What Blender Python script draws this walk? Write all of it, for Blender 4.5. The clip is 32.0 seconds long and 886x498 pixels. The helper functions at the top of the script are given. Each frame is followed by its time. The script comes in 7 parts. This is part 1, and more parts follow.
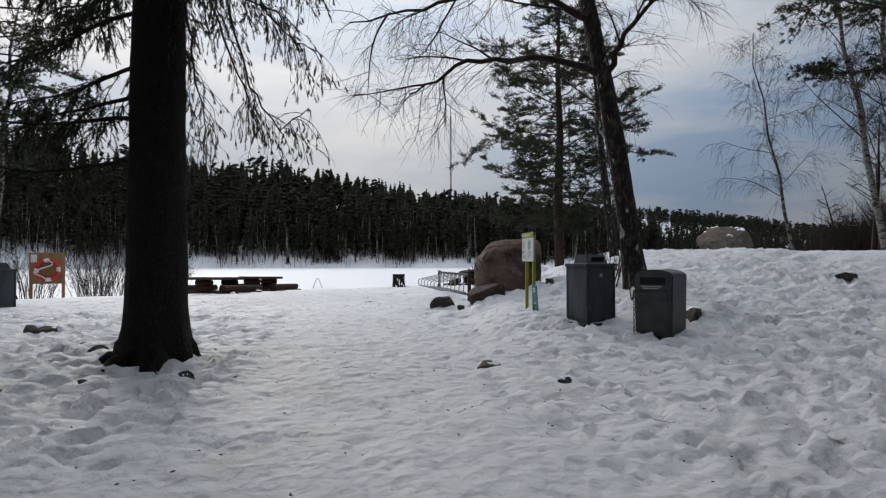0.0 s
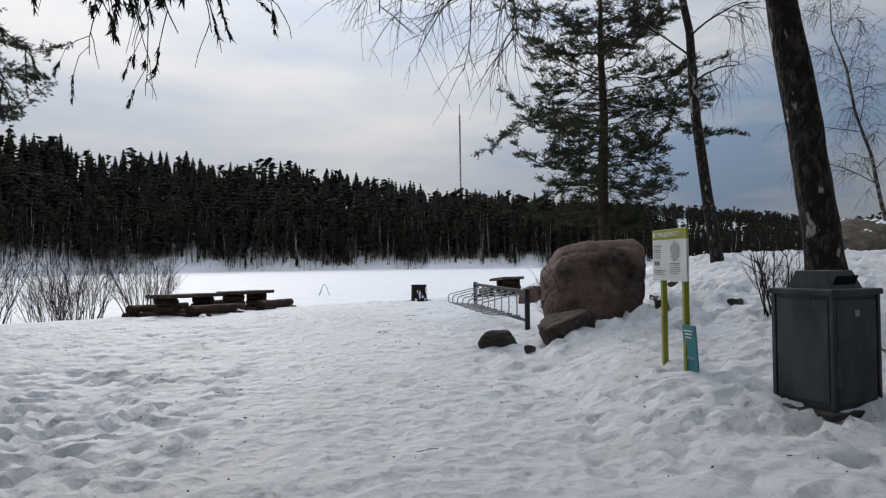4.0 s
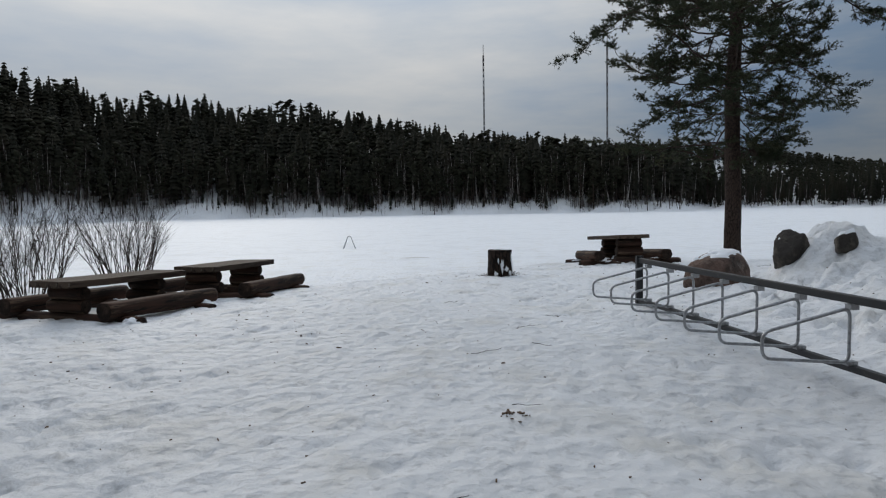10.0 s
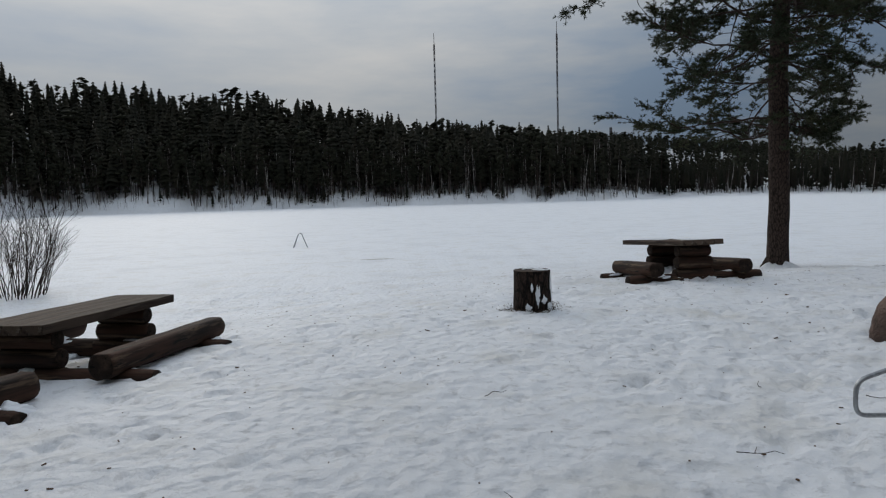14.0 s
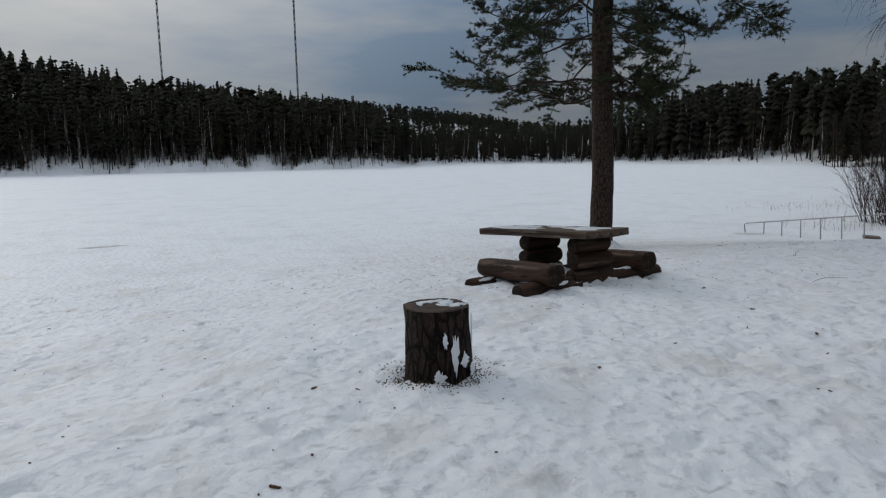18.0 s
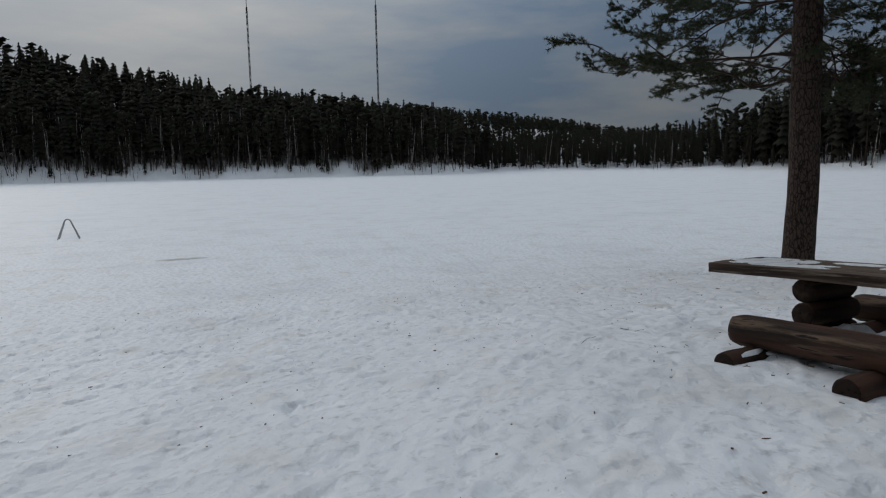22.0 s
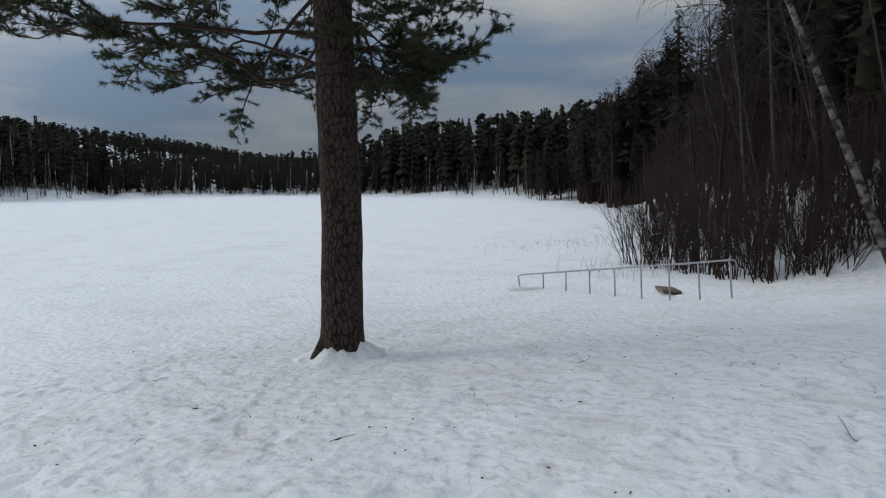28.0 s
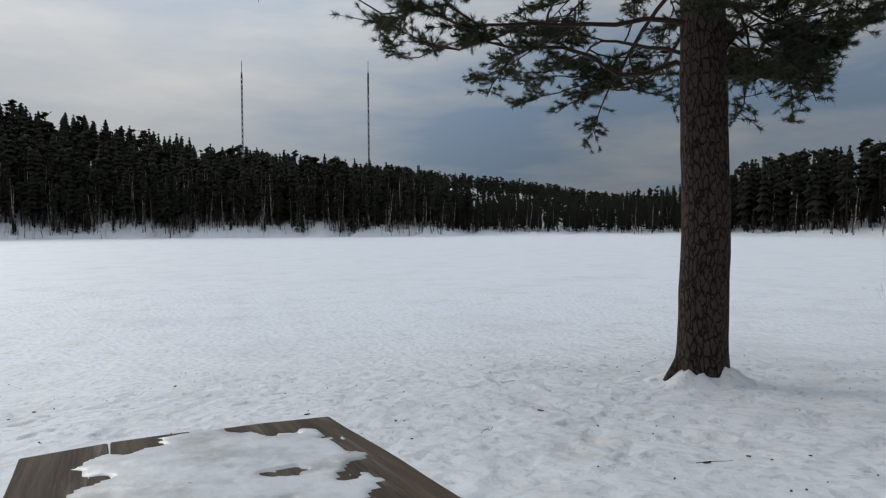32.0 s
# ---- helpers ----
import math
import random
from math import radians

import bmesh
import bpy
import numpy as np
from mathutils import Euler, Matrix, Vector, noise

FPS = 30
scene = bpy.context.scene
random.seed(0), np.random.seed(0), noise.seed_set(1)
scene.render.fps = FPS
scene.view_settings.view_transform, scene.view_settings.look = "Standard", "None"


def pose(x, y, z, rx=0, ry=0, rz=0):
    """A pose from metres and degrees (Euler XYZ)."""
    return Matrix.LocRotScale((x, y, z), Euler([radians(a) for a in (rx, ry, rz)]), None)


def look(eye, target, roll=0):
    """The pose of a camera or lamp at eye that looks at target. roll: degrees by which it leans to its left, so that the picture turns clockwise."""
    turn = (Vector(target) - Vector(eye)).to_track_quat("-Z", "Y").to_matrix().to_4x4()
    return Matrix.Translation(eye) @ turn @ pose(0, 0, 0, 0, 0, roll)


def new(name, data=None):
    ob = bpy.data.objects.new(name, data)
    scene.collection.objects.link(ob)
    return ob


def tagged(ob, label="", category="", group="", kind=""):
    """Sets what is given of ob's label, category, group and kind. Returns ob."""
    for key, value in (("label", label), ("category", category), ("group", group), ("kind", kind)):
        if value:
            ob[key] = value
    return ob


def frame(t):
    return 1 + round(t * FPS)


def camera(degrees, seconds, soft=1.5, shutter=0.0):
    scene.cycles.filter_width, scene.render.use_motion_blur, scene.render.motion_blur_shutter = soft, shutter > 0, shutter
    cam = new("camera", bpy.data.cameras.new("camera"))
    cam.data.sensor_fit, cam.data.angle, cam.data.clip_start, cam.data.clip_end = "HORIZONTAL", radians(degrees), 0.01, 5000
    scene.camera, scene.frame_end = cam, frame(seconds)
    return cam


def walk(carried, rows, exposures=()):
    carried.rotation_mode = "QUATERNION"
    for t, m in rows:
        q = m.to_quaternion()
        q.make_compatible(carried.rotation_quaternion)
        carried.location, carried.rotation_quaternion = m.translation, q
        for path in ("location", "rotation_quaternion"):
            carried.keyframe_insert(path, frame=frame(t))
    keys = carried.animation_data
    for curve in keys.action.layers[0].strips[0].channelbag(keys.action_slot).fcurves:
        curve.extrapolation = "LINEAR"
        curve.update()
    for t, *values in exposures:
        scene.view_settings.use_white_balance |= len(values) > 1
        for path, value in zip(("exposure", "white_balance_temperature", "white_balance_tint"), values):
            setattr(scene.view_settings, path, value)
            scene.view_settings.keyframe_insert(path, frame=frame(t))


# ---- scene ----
# ------------------------------------------------------------ camera and walk
cam = camera(68.2, 32.0, soft=1.2)
PATH = [
    (0, 0.000, 0.000, 2.250, 91.00, 0.11, -0.01),
    (0.5, -0.048, 0.639, 2.256, 90.67, 0.25, -0.11),
    (1, -0.154, 1.255, 2.290, 90.50, 0.22, -0.17),
    (1.5, -0.256, 1.844, 2.320, 90.43, 0.37, -0.22),
    (2, -0.336, 2.453, 2.366, 90.42, 0.41, -0.05),
    (2.5, -0.414, 3.059, 2.406, 90.51, 0.57, 0.27),
    (3, -0.472, 3.703, 2.435, 90.64, 0.71, 0.52),
    (3.5, -0.545, 4.347, 2.451, 91.01, 0.88, 0.84),
    (5.5, -0.946, 6.653, 2.467, 90.80, 0.82, 0.97),
    (6, -1.119, 7.276, 2.488, 90.43, 0.87, 1.02),
    (6.5, -1.254, 7.913, 2.521, 90.06, 0.93, 1.10),
    (7, -1.391, 8.551, 2.564, 90.01, 1.06, 1.48),
    (7.5, -1.443, 9.155, 2.576, 89.91, 1.16, 1.78),
    (8, -1.548, 9.784, 2.576, 89.66, 1.24, 2.10),
    (8.5, -1.641, 10.403, 2.571, 89.13, 1.21, 2.20),
    (9, -1.793, 10.980, 2.577, 87.82, 1.13, 2.40),
    (9.5, -1.962, 11.574, 2.587, 86.81, 1.10, 2.73),
    (10, -2.131, 12.173, 2.609, 86.21, 1.07, 2.89),
    (10.5, -2.276, 12.757, 2.652, 85.72, 1.23, 2.98),
    (11, -2.380, 13.310, 2.694, 85.26, 1.37, 2.65),
    (11.5, -2.546, 13.891, 2.714, 85.04, 1.37, 1.86),
    (12, -2.687, 14.454, 2.712, 84.99, 1.46, 0.75),
    (12.5, -2.807, 15.025, 2.694, 85.12, 1.46, -0.00),
    (13, -2.879, 15.571, 2.701, 85.19, 1.55, -0.48),
    (13.5, -2.941, 16.130, 2.715, 85.28, 1.62, -0.82),
    (15.5, -3.002, 18.356, 2.712, 83.98, 1.35, -5.81),
    (16, -3.068, 18.857, 2.710, 82.98, 1.18, -9.48),
    (16.5, -3.166, 19.371, 2.724, 82.29, 1.23, -14.83),
    (17, -3.261, 19.880, 2.738, 81.94, 1.18, -19.45),
    (17.5, -3.392, 20.334, 2.771, 82.03, 1.05, -22.02),
    (18, -3.428, 20.785, 2.771, 81.96, 1.03, -23.45),
    (18.5, -3.515, 21.208, 2.744, 81.89, 0.94, -24.20),
    (19, -3.563, 21.645, 2.735, 81.87, 0.98, -24.45),
    (19.5, -3.548, 22.108, 2.750, 81.96, 0.87, -22.91),
    (20, -3.588, 22.534, 2.751, 82.31, 0.78, -20.18),
    (20.5, -3.594, 22.975, 2.729, 82.65, 0.82, -18.00),
    (21, -3.592, 23.373, 2.707, 82.93, 0.97, -16.31),
    (21.5, -3.507, 23.737, 2.696, 82.90, 1.09, -15.93),
    (22, -3.325, 24.063, 2.695, 82.60, 1.10, -16.76),
    (22.5, -3.129, 24.432, 2.682, 82.12, 1.07, -18.69),
    (23, -2.832, 24.753, 2.673, 81.53, 1.30, -24.96),
    (23.5, -2.457, 25.106, 2.699, 81.16, 1.16, -32.10),
    (24, -2.064, 25.399, 2.700, 81.22, 1.12, -38.74),
    (24.5, -1.614, 25.611, 2.685, 81.18, 1.03, -45.13),
    (25, -1.153, 25.789, 2.687, 81.06, 0.84, -48.49),
    (25.5, -0.686, 25.963, 2.714, 81.14, 0.78, -51.50),
    (27.5, 0.782, 26.685, 2.679, 83.82, 0.49, -50.58),
    (28, 0.966, 26.859, 2.682, 84.47, 0.45, -46.99),
    (28.5, 1.062, 26.969, 2.677, 86.35, 0.45, -44.38),
    (29, 1.111, 27.036, 2.677, 87.42, 0.42, -40.88),
    (29.5, 1.129, 27.061, 2.668, 87.76, 0.43, -37.30),
    (30, 1.162, 27.076, 2.645, 87.75, 0.38, -34.27),
    (30.5, 1.210, 27.099, 2.595, 87.79, 0.31, -30.22),
    (31, 1.204, 27.170, 2.498, 87.90, 0.23, -25.45),
    (31.5, 1.176, 27.275, 2.377, 87.96, 0.23, -20.81),
    (32, 1.163, 27.378, 2.264, 88.12, 0.31, -17.58),
]
EXPOSURE = [(0.0, -0.16, 6960, 13), (3.0, -0.18, 6910, 13), (5.5, -0.25, 6760, 12), (7.0, -0.31, 6740, 11), (8.0, -0.53, 6720, 10), (9.0, -0.52, 6780, 10), (11.0, -0.51, 6760, 10), (12.0, -0.65, 6760, 10), (13.0, -0.70, 6810, 10), (19.0, -0.63, 6810, 10), (21.0, -0.73, 6810, 10),
            (22.0, -0.93, 6810, 10), (23.0, -1.03, 6830, 10), (24.0, -0.99, 6830, 10), (25.0, -0.61, 6810, 10), (26.0, -0.55, 6750, 10), (28.0, -0.39, 6690, 10), (30.0, -0.41, 6730, 10), (32.0, -0.51, 6840, 10)]
walk(cam, [(t, pose(x, y, z, rx, ry, rz)) for t, x, y, z, rx, ry, rz in PATH], EXPOSURE)

# ------------------------------------------------------------ world and sun
SUN_AZ, SUN_EL = radians(-24), radians(26)


def make_world():
    w = bpy.data.worlds.new("winter_sky")
    scene.world = w
    w.use_nodes = True
    nt = w.node_tree
    nt.nodes.clear()
    N, L = nt.nodes.new, nt.links.new
    out, bg = N("ShaderNodeOutputWorld"), N("ShaderNodeBackground")
    sky = N("ShaderNodeTexSky")
    sky.sky_type, sky.sun_disc = "NISHITA", False
    sky.sun_elevation, sky.sun_rotation = SUN_EL, SUN_AZ
    sky.air_density, sky.dust_density, sky.ozone_density = 1.0, 0.6, 1.5
    tc, mp = N("ShaderNodeTexCoord"), N("ShaderNodeMapping")
    mp.inputs["Scale"].default_value = (1.0, 1.0, 4.2)
    mp.inputs["Rotation"].default_value = (0.06, 0.10, 0)
    mp.inputs["Location"].default_value = (0.35, 0.1, 0.2)
    L(tc.outputs["Generated"], mp.inputs["Vector"])
    cl = N("ShaderNodeTexNoise")
    cl.inputs["Scale"].default_value, cl.inputs["Detail"].default_value, cl.inputs["Roughness"].default_value = 1.9, 8, 0.55
    L(mp.outputs["Vector"], cl.inputs["Vector"])
    cr = N("ShaderNodeValToRGB")
    e = cr.color_ramp.elements
    e[0].position, e[0].color = 0.36, (2.75, 3.95, 5.75, 1)
    e[1].position, e[1].color = 0.64, (7.4, 7.55, 7.7, 1)
    m2 = e.new(0.5)
    m2.color = (4.9, 5.6, 6.5, 1)
    L(cl.outputs["Fac"], cr.inputs["Fac"])
    # the cloud sheet is thinner towards the sun
    dot = N("ShaderNodeVectorMath")
    dot.operation = "DOT_PRODUCT"
    sd = (math.sin(SUN_AZ) * math.cos(SUN_EL), math.cos(SUN_AZ) * math.cos(SUN_EL), math.sin(SUN_EL))
    dot.inputs[1].default_value = sd
    L(tc.outputs["Generated"], dot.inputs[0])
    mr = N("ShaderNodeMapRange")
    mr.interpolation_type = "SMOOTHSTEP"
    mr.inputs["From Min"].default_value, mr.inputs["From Max"].default_value = 0.50, 1.0
    mr.inputs["To Min"].default_value, mr.inputs["To Max"].default_value = 0.96, 1.62
    L(dot.outputs["Value"], mr.inputs["Value"])
    sc = N("ShaderNodeVectorMath")
    sc.operation = "SCALE"
    veil, vf = N("ShaderNodeMix"), N("ShaderNodeMapRange")
    veil.data_type, vf.interpolation_type = "RGBA", "SMOOTHSTEP"
    vf.inputs["From Min"].default_value, vf.inputs["From Max"].default_value, vf.inputs["To Max"].default_value = 0.66, 0.99, 0.5
    L(dot.outputs["Value"], vf.inputs["Value"])
    L(vf.outputs["Result"], veil.inputs["Factor"])
    L(cr.outputs["Color"], veil.inputs["A"])
    veil.inputs["B"].default_value = (6.3, 6.75, 7.3, 1)
    L(veil.outputs["Result"], sc.inputs[0])
    L(mr.outputs["Result"], sc.inputs["Scale"])
    # an overcast sky is about three times as bright overhead as at the horizon
    sep, zen, sc2 = N("ShaderNodeSeparateXYZ"), N("ShaderNodeMapRange"), N("ShaderNodeVectorMath")
    L(tc.outputs["Generated"], sep.inputs["Vector"])
    zen.inputs["To Min"].default_value, zen.inputs["To Max"].default_value = 0.57, 2.75
    pw = N("ShaderNodeMath")
    pw.operation = "POWER"
    pw.inputs[1].default_value = 1.25
    L(sep.outputs["Z"], pw.inputs[0])
    L(pw.outputs["Value"], zen.inputs["Value"])
    sc2.operation = "SCALE"
    L(sc.outputs["Vector"], sc2.inputs[0])
    L(zen.outputs["Result"], sc2.inputs["Scale"])
    mix = N("ShaderNodeMix")
    mix.data_type = "RGBA"
    mix.inputs["Factor"].default_value = 0.96
    L(sky.outputs["Color"], mix.inputs["A"])
    L(sc2.outputs["Vector"], mix.inputs["B"])
    L(mix.outputs["Result"], bg.inputs["Color"])
    bg.inputs["Strength"].default_value = 0.085
    L(bg.outputs["Background"], out.inputs["Surface"])


make_world()
sun_data = bpy.data.lights.new("sun", "SUN")
sun_data.energy, sun_data.angle, sun_data.color = 1.1, radians(24), (1.0, 0.95, 0.88)
sun = new("sun", sun_data)
sun.matrix_world = look((-60 * math.sin(-SUN_AZ), 60 * math.cos(SUN_AZ), 60 * math.tan(SUN_EL)), (0, 0, 0))


# ------------------------------------------------------------ materials
def mat(name, base, rough=0.8, metal=0.0, spots=(), bump=(), scale=1.0, stretch=(1, 1, 1), spec=0.4, objvar=0.0, coord="Object"):
    """spots: (colour, noise scale, low, high, detail); bump: (kind, scale, strength, distance)."""
    m = bpy.data.materials.new(name)
    m.use_nodes = True
    nt = m.node_tree
    N, L = nt.nodes.new, nt.links.new
    b = nt.nodes["Principled BSDF"]
    b.inputs["Roughness"].default_value, b.inputs["Metallic"].default_value = rough, metal
    b.inputs["Specular IOR Level"].default_value = spec
    tc, mp = N("ShaderNodeTexCoord"), N("ShaderNodeMapping")
    mp.inputs["Scale"].default_value = [scale * s for s in stretch]
    L(tc.outputs[coord], mp.inputs["Vector"])
    col = N("ShaderNodeRGB")
    col.outputs[0].default_value = (*base, 1)
    out = col.outputs[0]
    for c, s, lo, hi, det in spots:
        n, r, x = N("ShaderNodeTexNoise"), N("ShaderNodeMapRange"), N("ShaderNodeMix")
        n.inputs["Scale"].default_value, n.inputs["Detail"].default_value, n.inputs["Roughness"].default_value = s, det, 0.6
        L(mp.outputs["Vector"], n.inputs["Vector"])
        r.inputs["From Min"].default_value, r.inputs["From Max"].default_value = lo, hi
        L(n.outputs["Fac"], r.inputs["Value"])
        x.data_type = "RGBA"
        L(r.outputs["Result"], x.inputs["Factor"])
        L(out, x.inputs["A"])
        x.inputs["B"].default_value = (*c, 1)
        out = x.outputs["Result"]
    if objvar:
        oi, h, r = N("ShaderNodeObjectInfo"), N("ShaderNodeHueSaturation"), N("ShaderNodeMapRange")
        r.inputs["To Min"].default_value, r.inputs["To Max"].default_value = 1 - objvar, 1 + objvar
        L(oi.outputs["Random"], r.inputs["Value"])
        L(r.outputs["Result"], h.inputs["Value"])
        L(out, h.inputs["Color"])
        out = h.outputs["Color"]
    L(out, b.inputs["Base Color"])
    normal = None
    for kind, s, strength, dist in bump:
        t = N("ShaderNodeTexNoise" if kind == "noise" else "ShaderNodeTexVoronoi")
        t.inputs["Scale"].default_value = s
        if kind == "cells":
            t.feature = "DISTANCE_TO_EDGE"
        elif kind == "dimples":
            t.feature = "SMOOTH_F1"
            t.inputs["Smoothness"].default_value = 0.6
        else:
            t.inputs["Detail"].default_value = 6
        L(mp.outputs["Vector"], t.inputs["Vector"])
        bp = N("ShaderNodeBump")
        bp.inputs["Strength"].default_value, bp.inputs["Distance"].default_value = strength, dist
        h = t.outputs["Fac"] if kind == "noise" else t.outputs["Distance"]
        if kind == "cells":
            cl = N("ShaderNodeMapRange")
            cl.inputs["From Max"].default_value = 0.25
            L(h, cl.inputs["Value"])
            h = cl.outputs["Result"]
        L(h, bp.inputs["Height"])
        if normal:
            L(normal, bp.inputs["Normal"])
        normal = bp.outputs["Normal"]
    if normal:
        L(normal, b.inputs["Normal"])
    return m


def plate_bark(name, deep, plate, tip, scale, stretch, strength, edge=0.2):
    """Bark in plates: cells whose joints are dark furrows."""
    m = bpy.data.materials.new(name)
    m.use_nodes = True
    nt = m.node_tree
    N, L = nt.nodes.new, nt.links.new
    b = nt.nodes["Principled BSDF"]
    b.inputs["Roughness"].default_value, b.inputs["Specular IOR Level"].default_value = 0.9, 0.2
    tc, mp, wn, ad = N("ShaderNodeTexCoord"), N("ShaderNodeMapping"), N("ShaderNodeTexNoise"), N("ShaderNodeVectorMath")
    mp.inputs["Scale"].default_value = stretch
    L(tc.outputs["Object"], mp.inputs["Vector"])
    wn.inputs["Scale"].default_value, wn.inputs["Detail"].default_value = scale * 0.8, 5
    L(mp.outputs["Vector"], wn.inputs["Vector"])
    ad.operation = "MULTIPLY_ADD"
    ad.inputs[1].default_value = (0.26 * 6 / scale,) * 3
    L(wn.outputs["Color"], ad.inputs[0])
    L(mp.outputs["Vector"], ad.inputs[2])
    v = N("ShaderNodeTexVoronoi")
    v.feature = "DISTANCE_TO_EDGE"
    v.inputs["Scale"].default_value = scale
    L(ad.outputs["Vector"], v.inputs["Vector"])
    f = N("ShaderNodeTexNoise")
    f.inputs["Scale"].default_value, f.inputs["Detail"].default_value = scale * 5, 6
    L(mp.outputs["Vector"], f.inputs["Vector"])
    cr = N("ShaderNodeValToRGB")
    e = cr.color_ramp.elements
    e[0].position, e[0].color = 0.0, (*deep, 1)
    e[1].position, e[1].color = edge, (*plate, 1)
    L(v.outputs["Distance"], cr.inputs["Fac"])
    mx, mr = N("ShaderNodeMix"), N("ShaderNodeMapRange")
    mx.data_type = "RGBA"
    mr.inputs["From Min"].default_value, mr.inputs["From Max"].default_value = 0.45, 0.7
    L(f.outputs["Fac"], mr.inputs["Value"])
    on, fac = N("ShaderNodeMapRange"), N("ShaderNodeMath")
    on.inputs["From Min"].default_value, on.inputs["From Max"].default_value = edge * 0.5, edge
    L(v.outputs["Distance"], on.inputs["Value"])
    fac.operation = "MULTIPLY"
    L(on.outputs["Result"], fac.inputs[0])
    L(mr.outputs["Result"], fac.inputs[1])
    L(fac.outputs["Value"], mx.inputs["Factor"])
    L(cr.outputs["Color"], mx.inputs["A"])
    mx.inputs["B"].default_value = (*tip, 1)
    L(mx.outputs["Result"], b.inputs["Base Color"])
    h = N("ShaderNodeMath")
    h.operation = "MULTIPLY_ADD"
    cl = N("ShaderNodeMapRange")
    cl.inputs["From Max"].default_value = edge
    L(v.outputs["Distance"], cl.inputs["Value"])
    h.inputs[1].default_value = 0.35
    L(f.outputs["Fac"], h.inputs[0])
    L(cl.outputs["Result"], h.inputs[2])
    bp = N("ShaderNodeBump")
    bp.inputs["Strength"].default_value, bp.inputs["Distance"].default_value = strength, 0.02
    L(h.outputs["Value"], bp.inputs["Height"])
    L(bp.outputs["Normal"], b.inputs["Normal"])
    return m


M_SNOW = mat("snow", (0.80, 0.82, 0.85), 0.6, spots=[((0.70, 0.72, 0.75), 0.35, 0.5, 0.75, 4), ((0.66, 0.65, 0.62), 1.3, 0.52, 0.80, 6), ((0.58, 0.59, 0.61), 9.5, 0.55, 0.70, 4), ((0.36, 0.31, 0.26), 38, 0.71, 0.79, 3)],
             bump=[("noise", 2.6, 0.2, 0.04), ("dimples", 7.5, 0.6, 0.055), ("dimples", 17, 0.35, 0.02), ("noise", 20.0, 0.45, 0.027), ("noise", 46, 0.6, 0.010), ("noise", 130, 0.5, 0.002)], spec=0.2)


def tread_shade(m, y0, y1, dirt_shade):
    """Snow that many feet have packed and soiled, up to the shore, with tree shade on the near snow put into the same
    tint; beyond it the lake lies clean.
    """
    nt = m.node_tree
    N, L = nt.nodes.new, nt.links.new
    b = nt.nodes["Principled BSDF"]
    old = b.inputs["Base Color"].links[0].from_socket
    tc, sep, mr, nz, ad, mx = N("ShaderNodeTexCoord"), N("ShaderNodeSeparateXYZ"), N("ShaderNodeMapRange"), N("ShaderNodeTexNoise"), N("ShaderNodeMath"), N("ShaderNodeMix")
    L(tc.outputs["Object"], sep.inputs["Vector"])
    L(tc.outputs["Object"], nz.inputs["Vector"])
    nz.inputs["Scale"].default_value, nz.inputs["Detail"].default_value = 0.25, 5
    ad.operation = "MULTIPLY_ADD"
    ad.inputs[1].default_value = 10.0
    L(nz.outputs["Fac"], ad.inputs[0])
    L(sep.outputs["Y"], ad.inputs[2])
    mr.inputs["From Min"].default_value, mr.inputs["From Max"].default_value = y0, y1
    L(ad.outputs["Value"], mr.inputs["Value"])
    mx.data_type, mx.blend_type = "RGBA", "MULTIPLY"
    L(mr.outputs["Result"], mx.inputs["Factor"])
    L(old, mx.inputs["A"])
    mx.inputs["B"].default_value = (*dirt_shade, 1)
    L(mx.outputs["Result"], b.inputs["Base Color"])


# one tint for trodden dirt and for tree shade painted into the near snow
tread_shade(M_SNOW, 36.0, 12.0, (0.66, 0.645, 0.63))
M_SNOWCAP = mat("settled_snow", (0.82, 0.84, 0.87), 0.5, bump=[("noise", 14, 0.4, 0.02), ("noise", 90, 0.3, 0.004)], spec=0.3)
M_ICYSNOW = mat("icy_thawing_snow", (0.66, 0.68, 0.70), 0.32, spots=[((0.42, 0.42, 0.41), 6, 0.48, 0.66, 6), ((0.74, 0.76, 0.78), 14, 0.5, 0.7, 5), ((0.25, 0.21, 0.17), 30, 0.70, 0.76, 3)], bump=[("noise", 16, 0.35, 0.012), ("noise", 70, 0.3, 0.003)], spec=0.5)
M_ICE = mat("grey_ice", (0.47, 0.455, 0.42), 0.35, spots=[((0.6, 0.61, 0.62), 5, 0.4, 0.7, 5)], bump=[("noise", 20, 0.2, 0.01)])
M_PINE_BARK = plate_bark("pine_bark", (0.010, 0.007, 0.006), (0.058, 0.038, 0.030), (0.088, 0.066, 0.055), 18.0, (1, 1, 0.42), 1.0, 0.12)
M_PINE_UP = mat("pine_upper_bark", (0.045, 0.029, 0.022), 0.8, spots=[((0.028, 0.020, 0.016), 9, 0.45, 0.65, 5)], bump=[("noise", 24, 0.5, 0.01)], spec=0.2)
M_SPRUCE_BARK = plate_bark("spruce_bark", (0.012, 0.009, 0.008), (0.018, 0.014, 0.011), (0.034, 0.027, 0.023), 26.0, (1, 1, 0.6), 0.8, 0.3)
M_TWIG = mat("twig_bark", (0.022, 0.016, 0.013), 0.85, spots=[((0.045, 0.034, 0.028), 8, 0.45, 0.7, 4)], spec=0.2)
M_TWIG_RED = mat("reddish_twig_bark", (0.040, 0.026, 0.022), 0.85, spots=[((0.022, 0.016, 0.014), 3, 0.4, 0.7, 4)], spec=0.2)
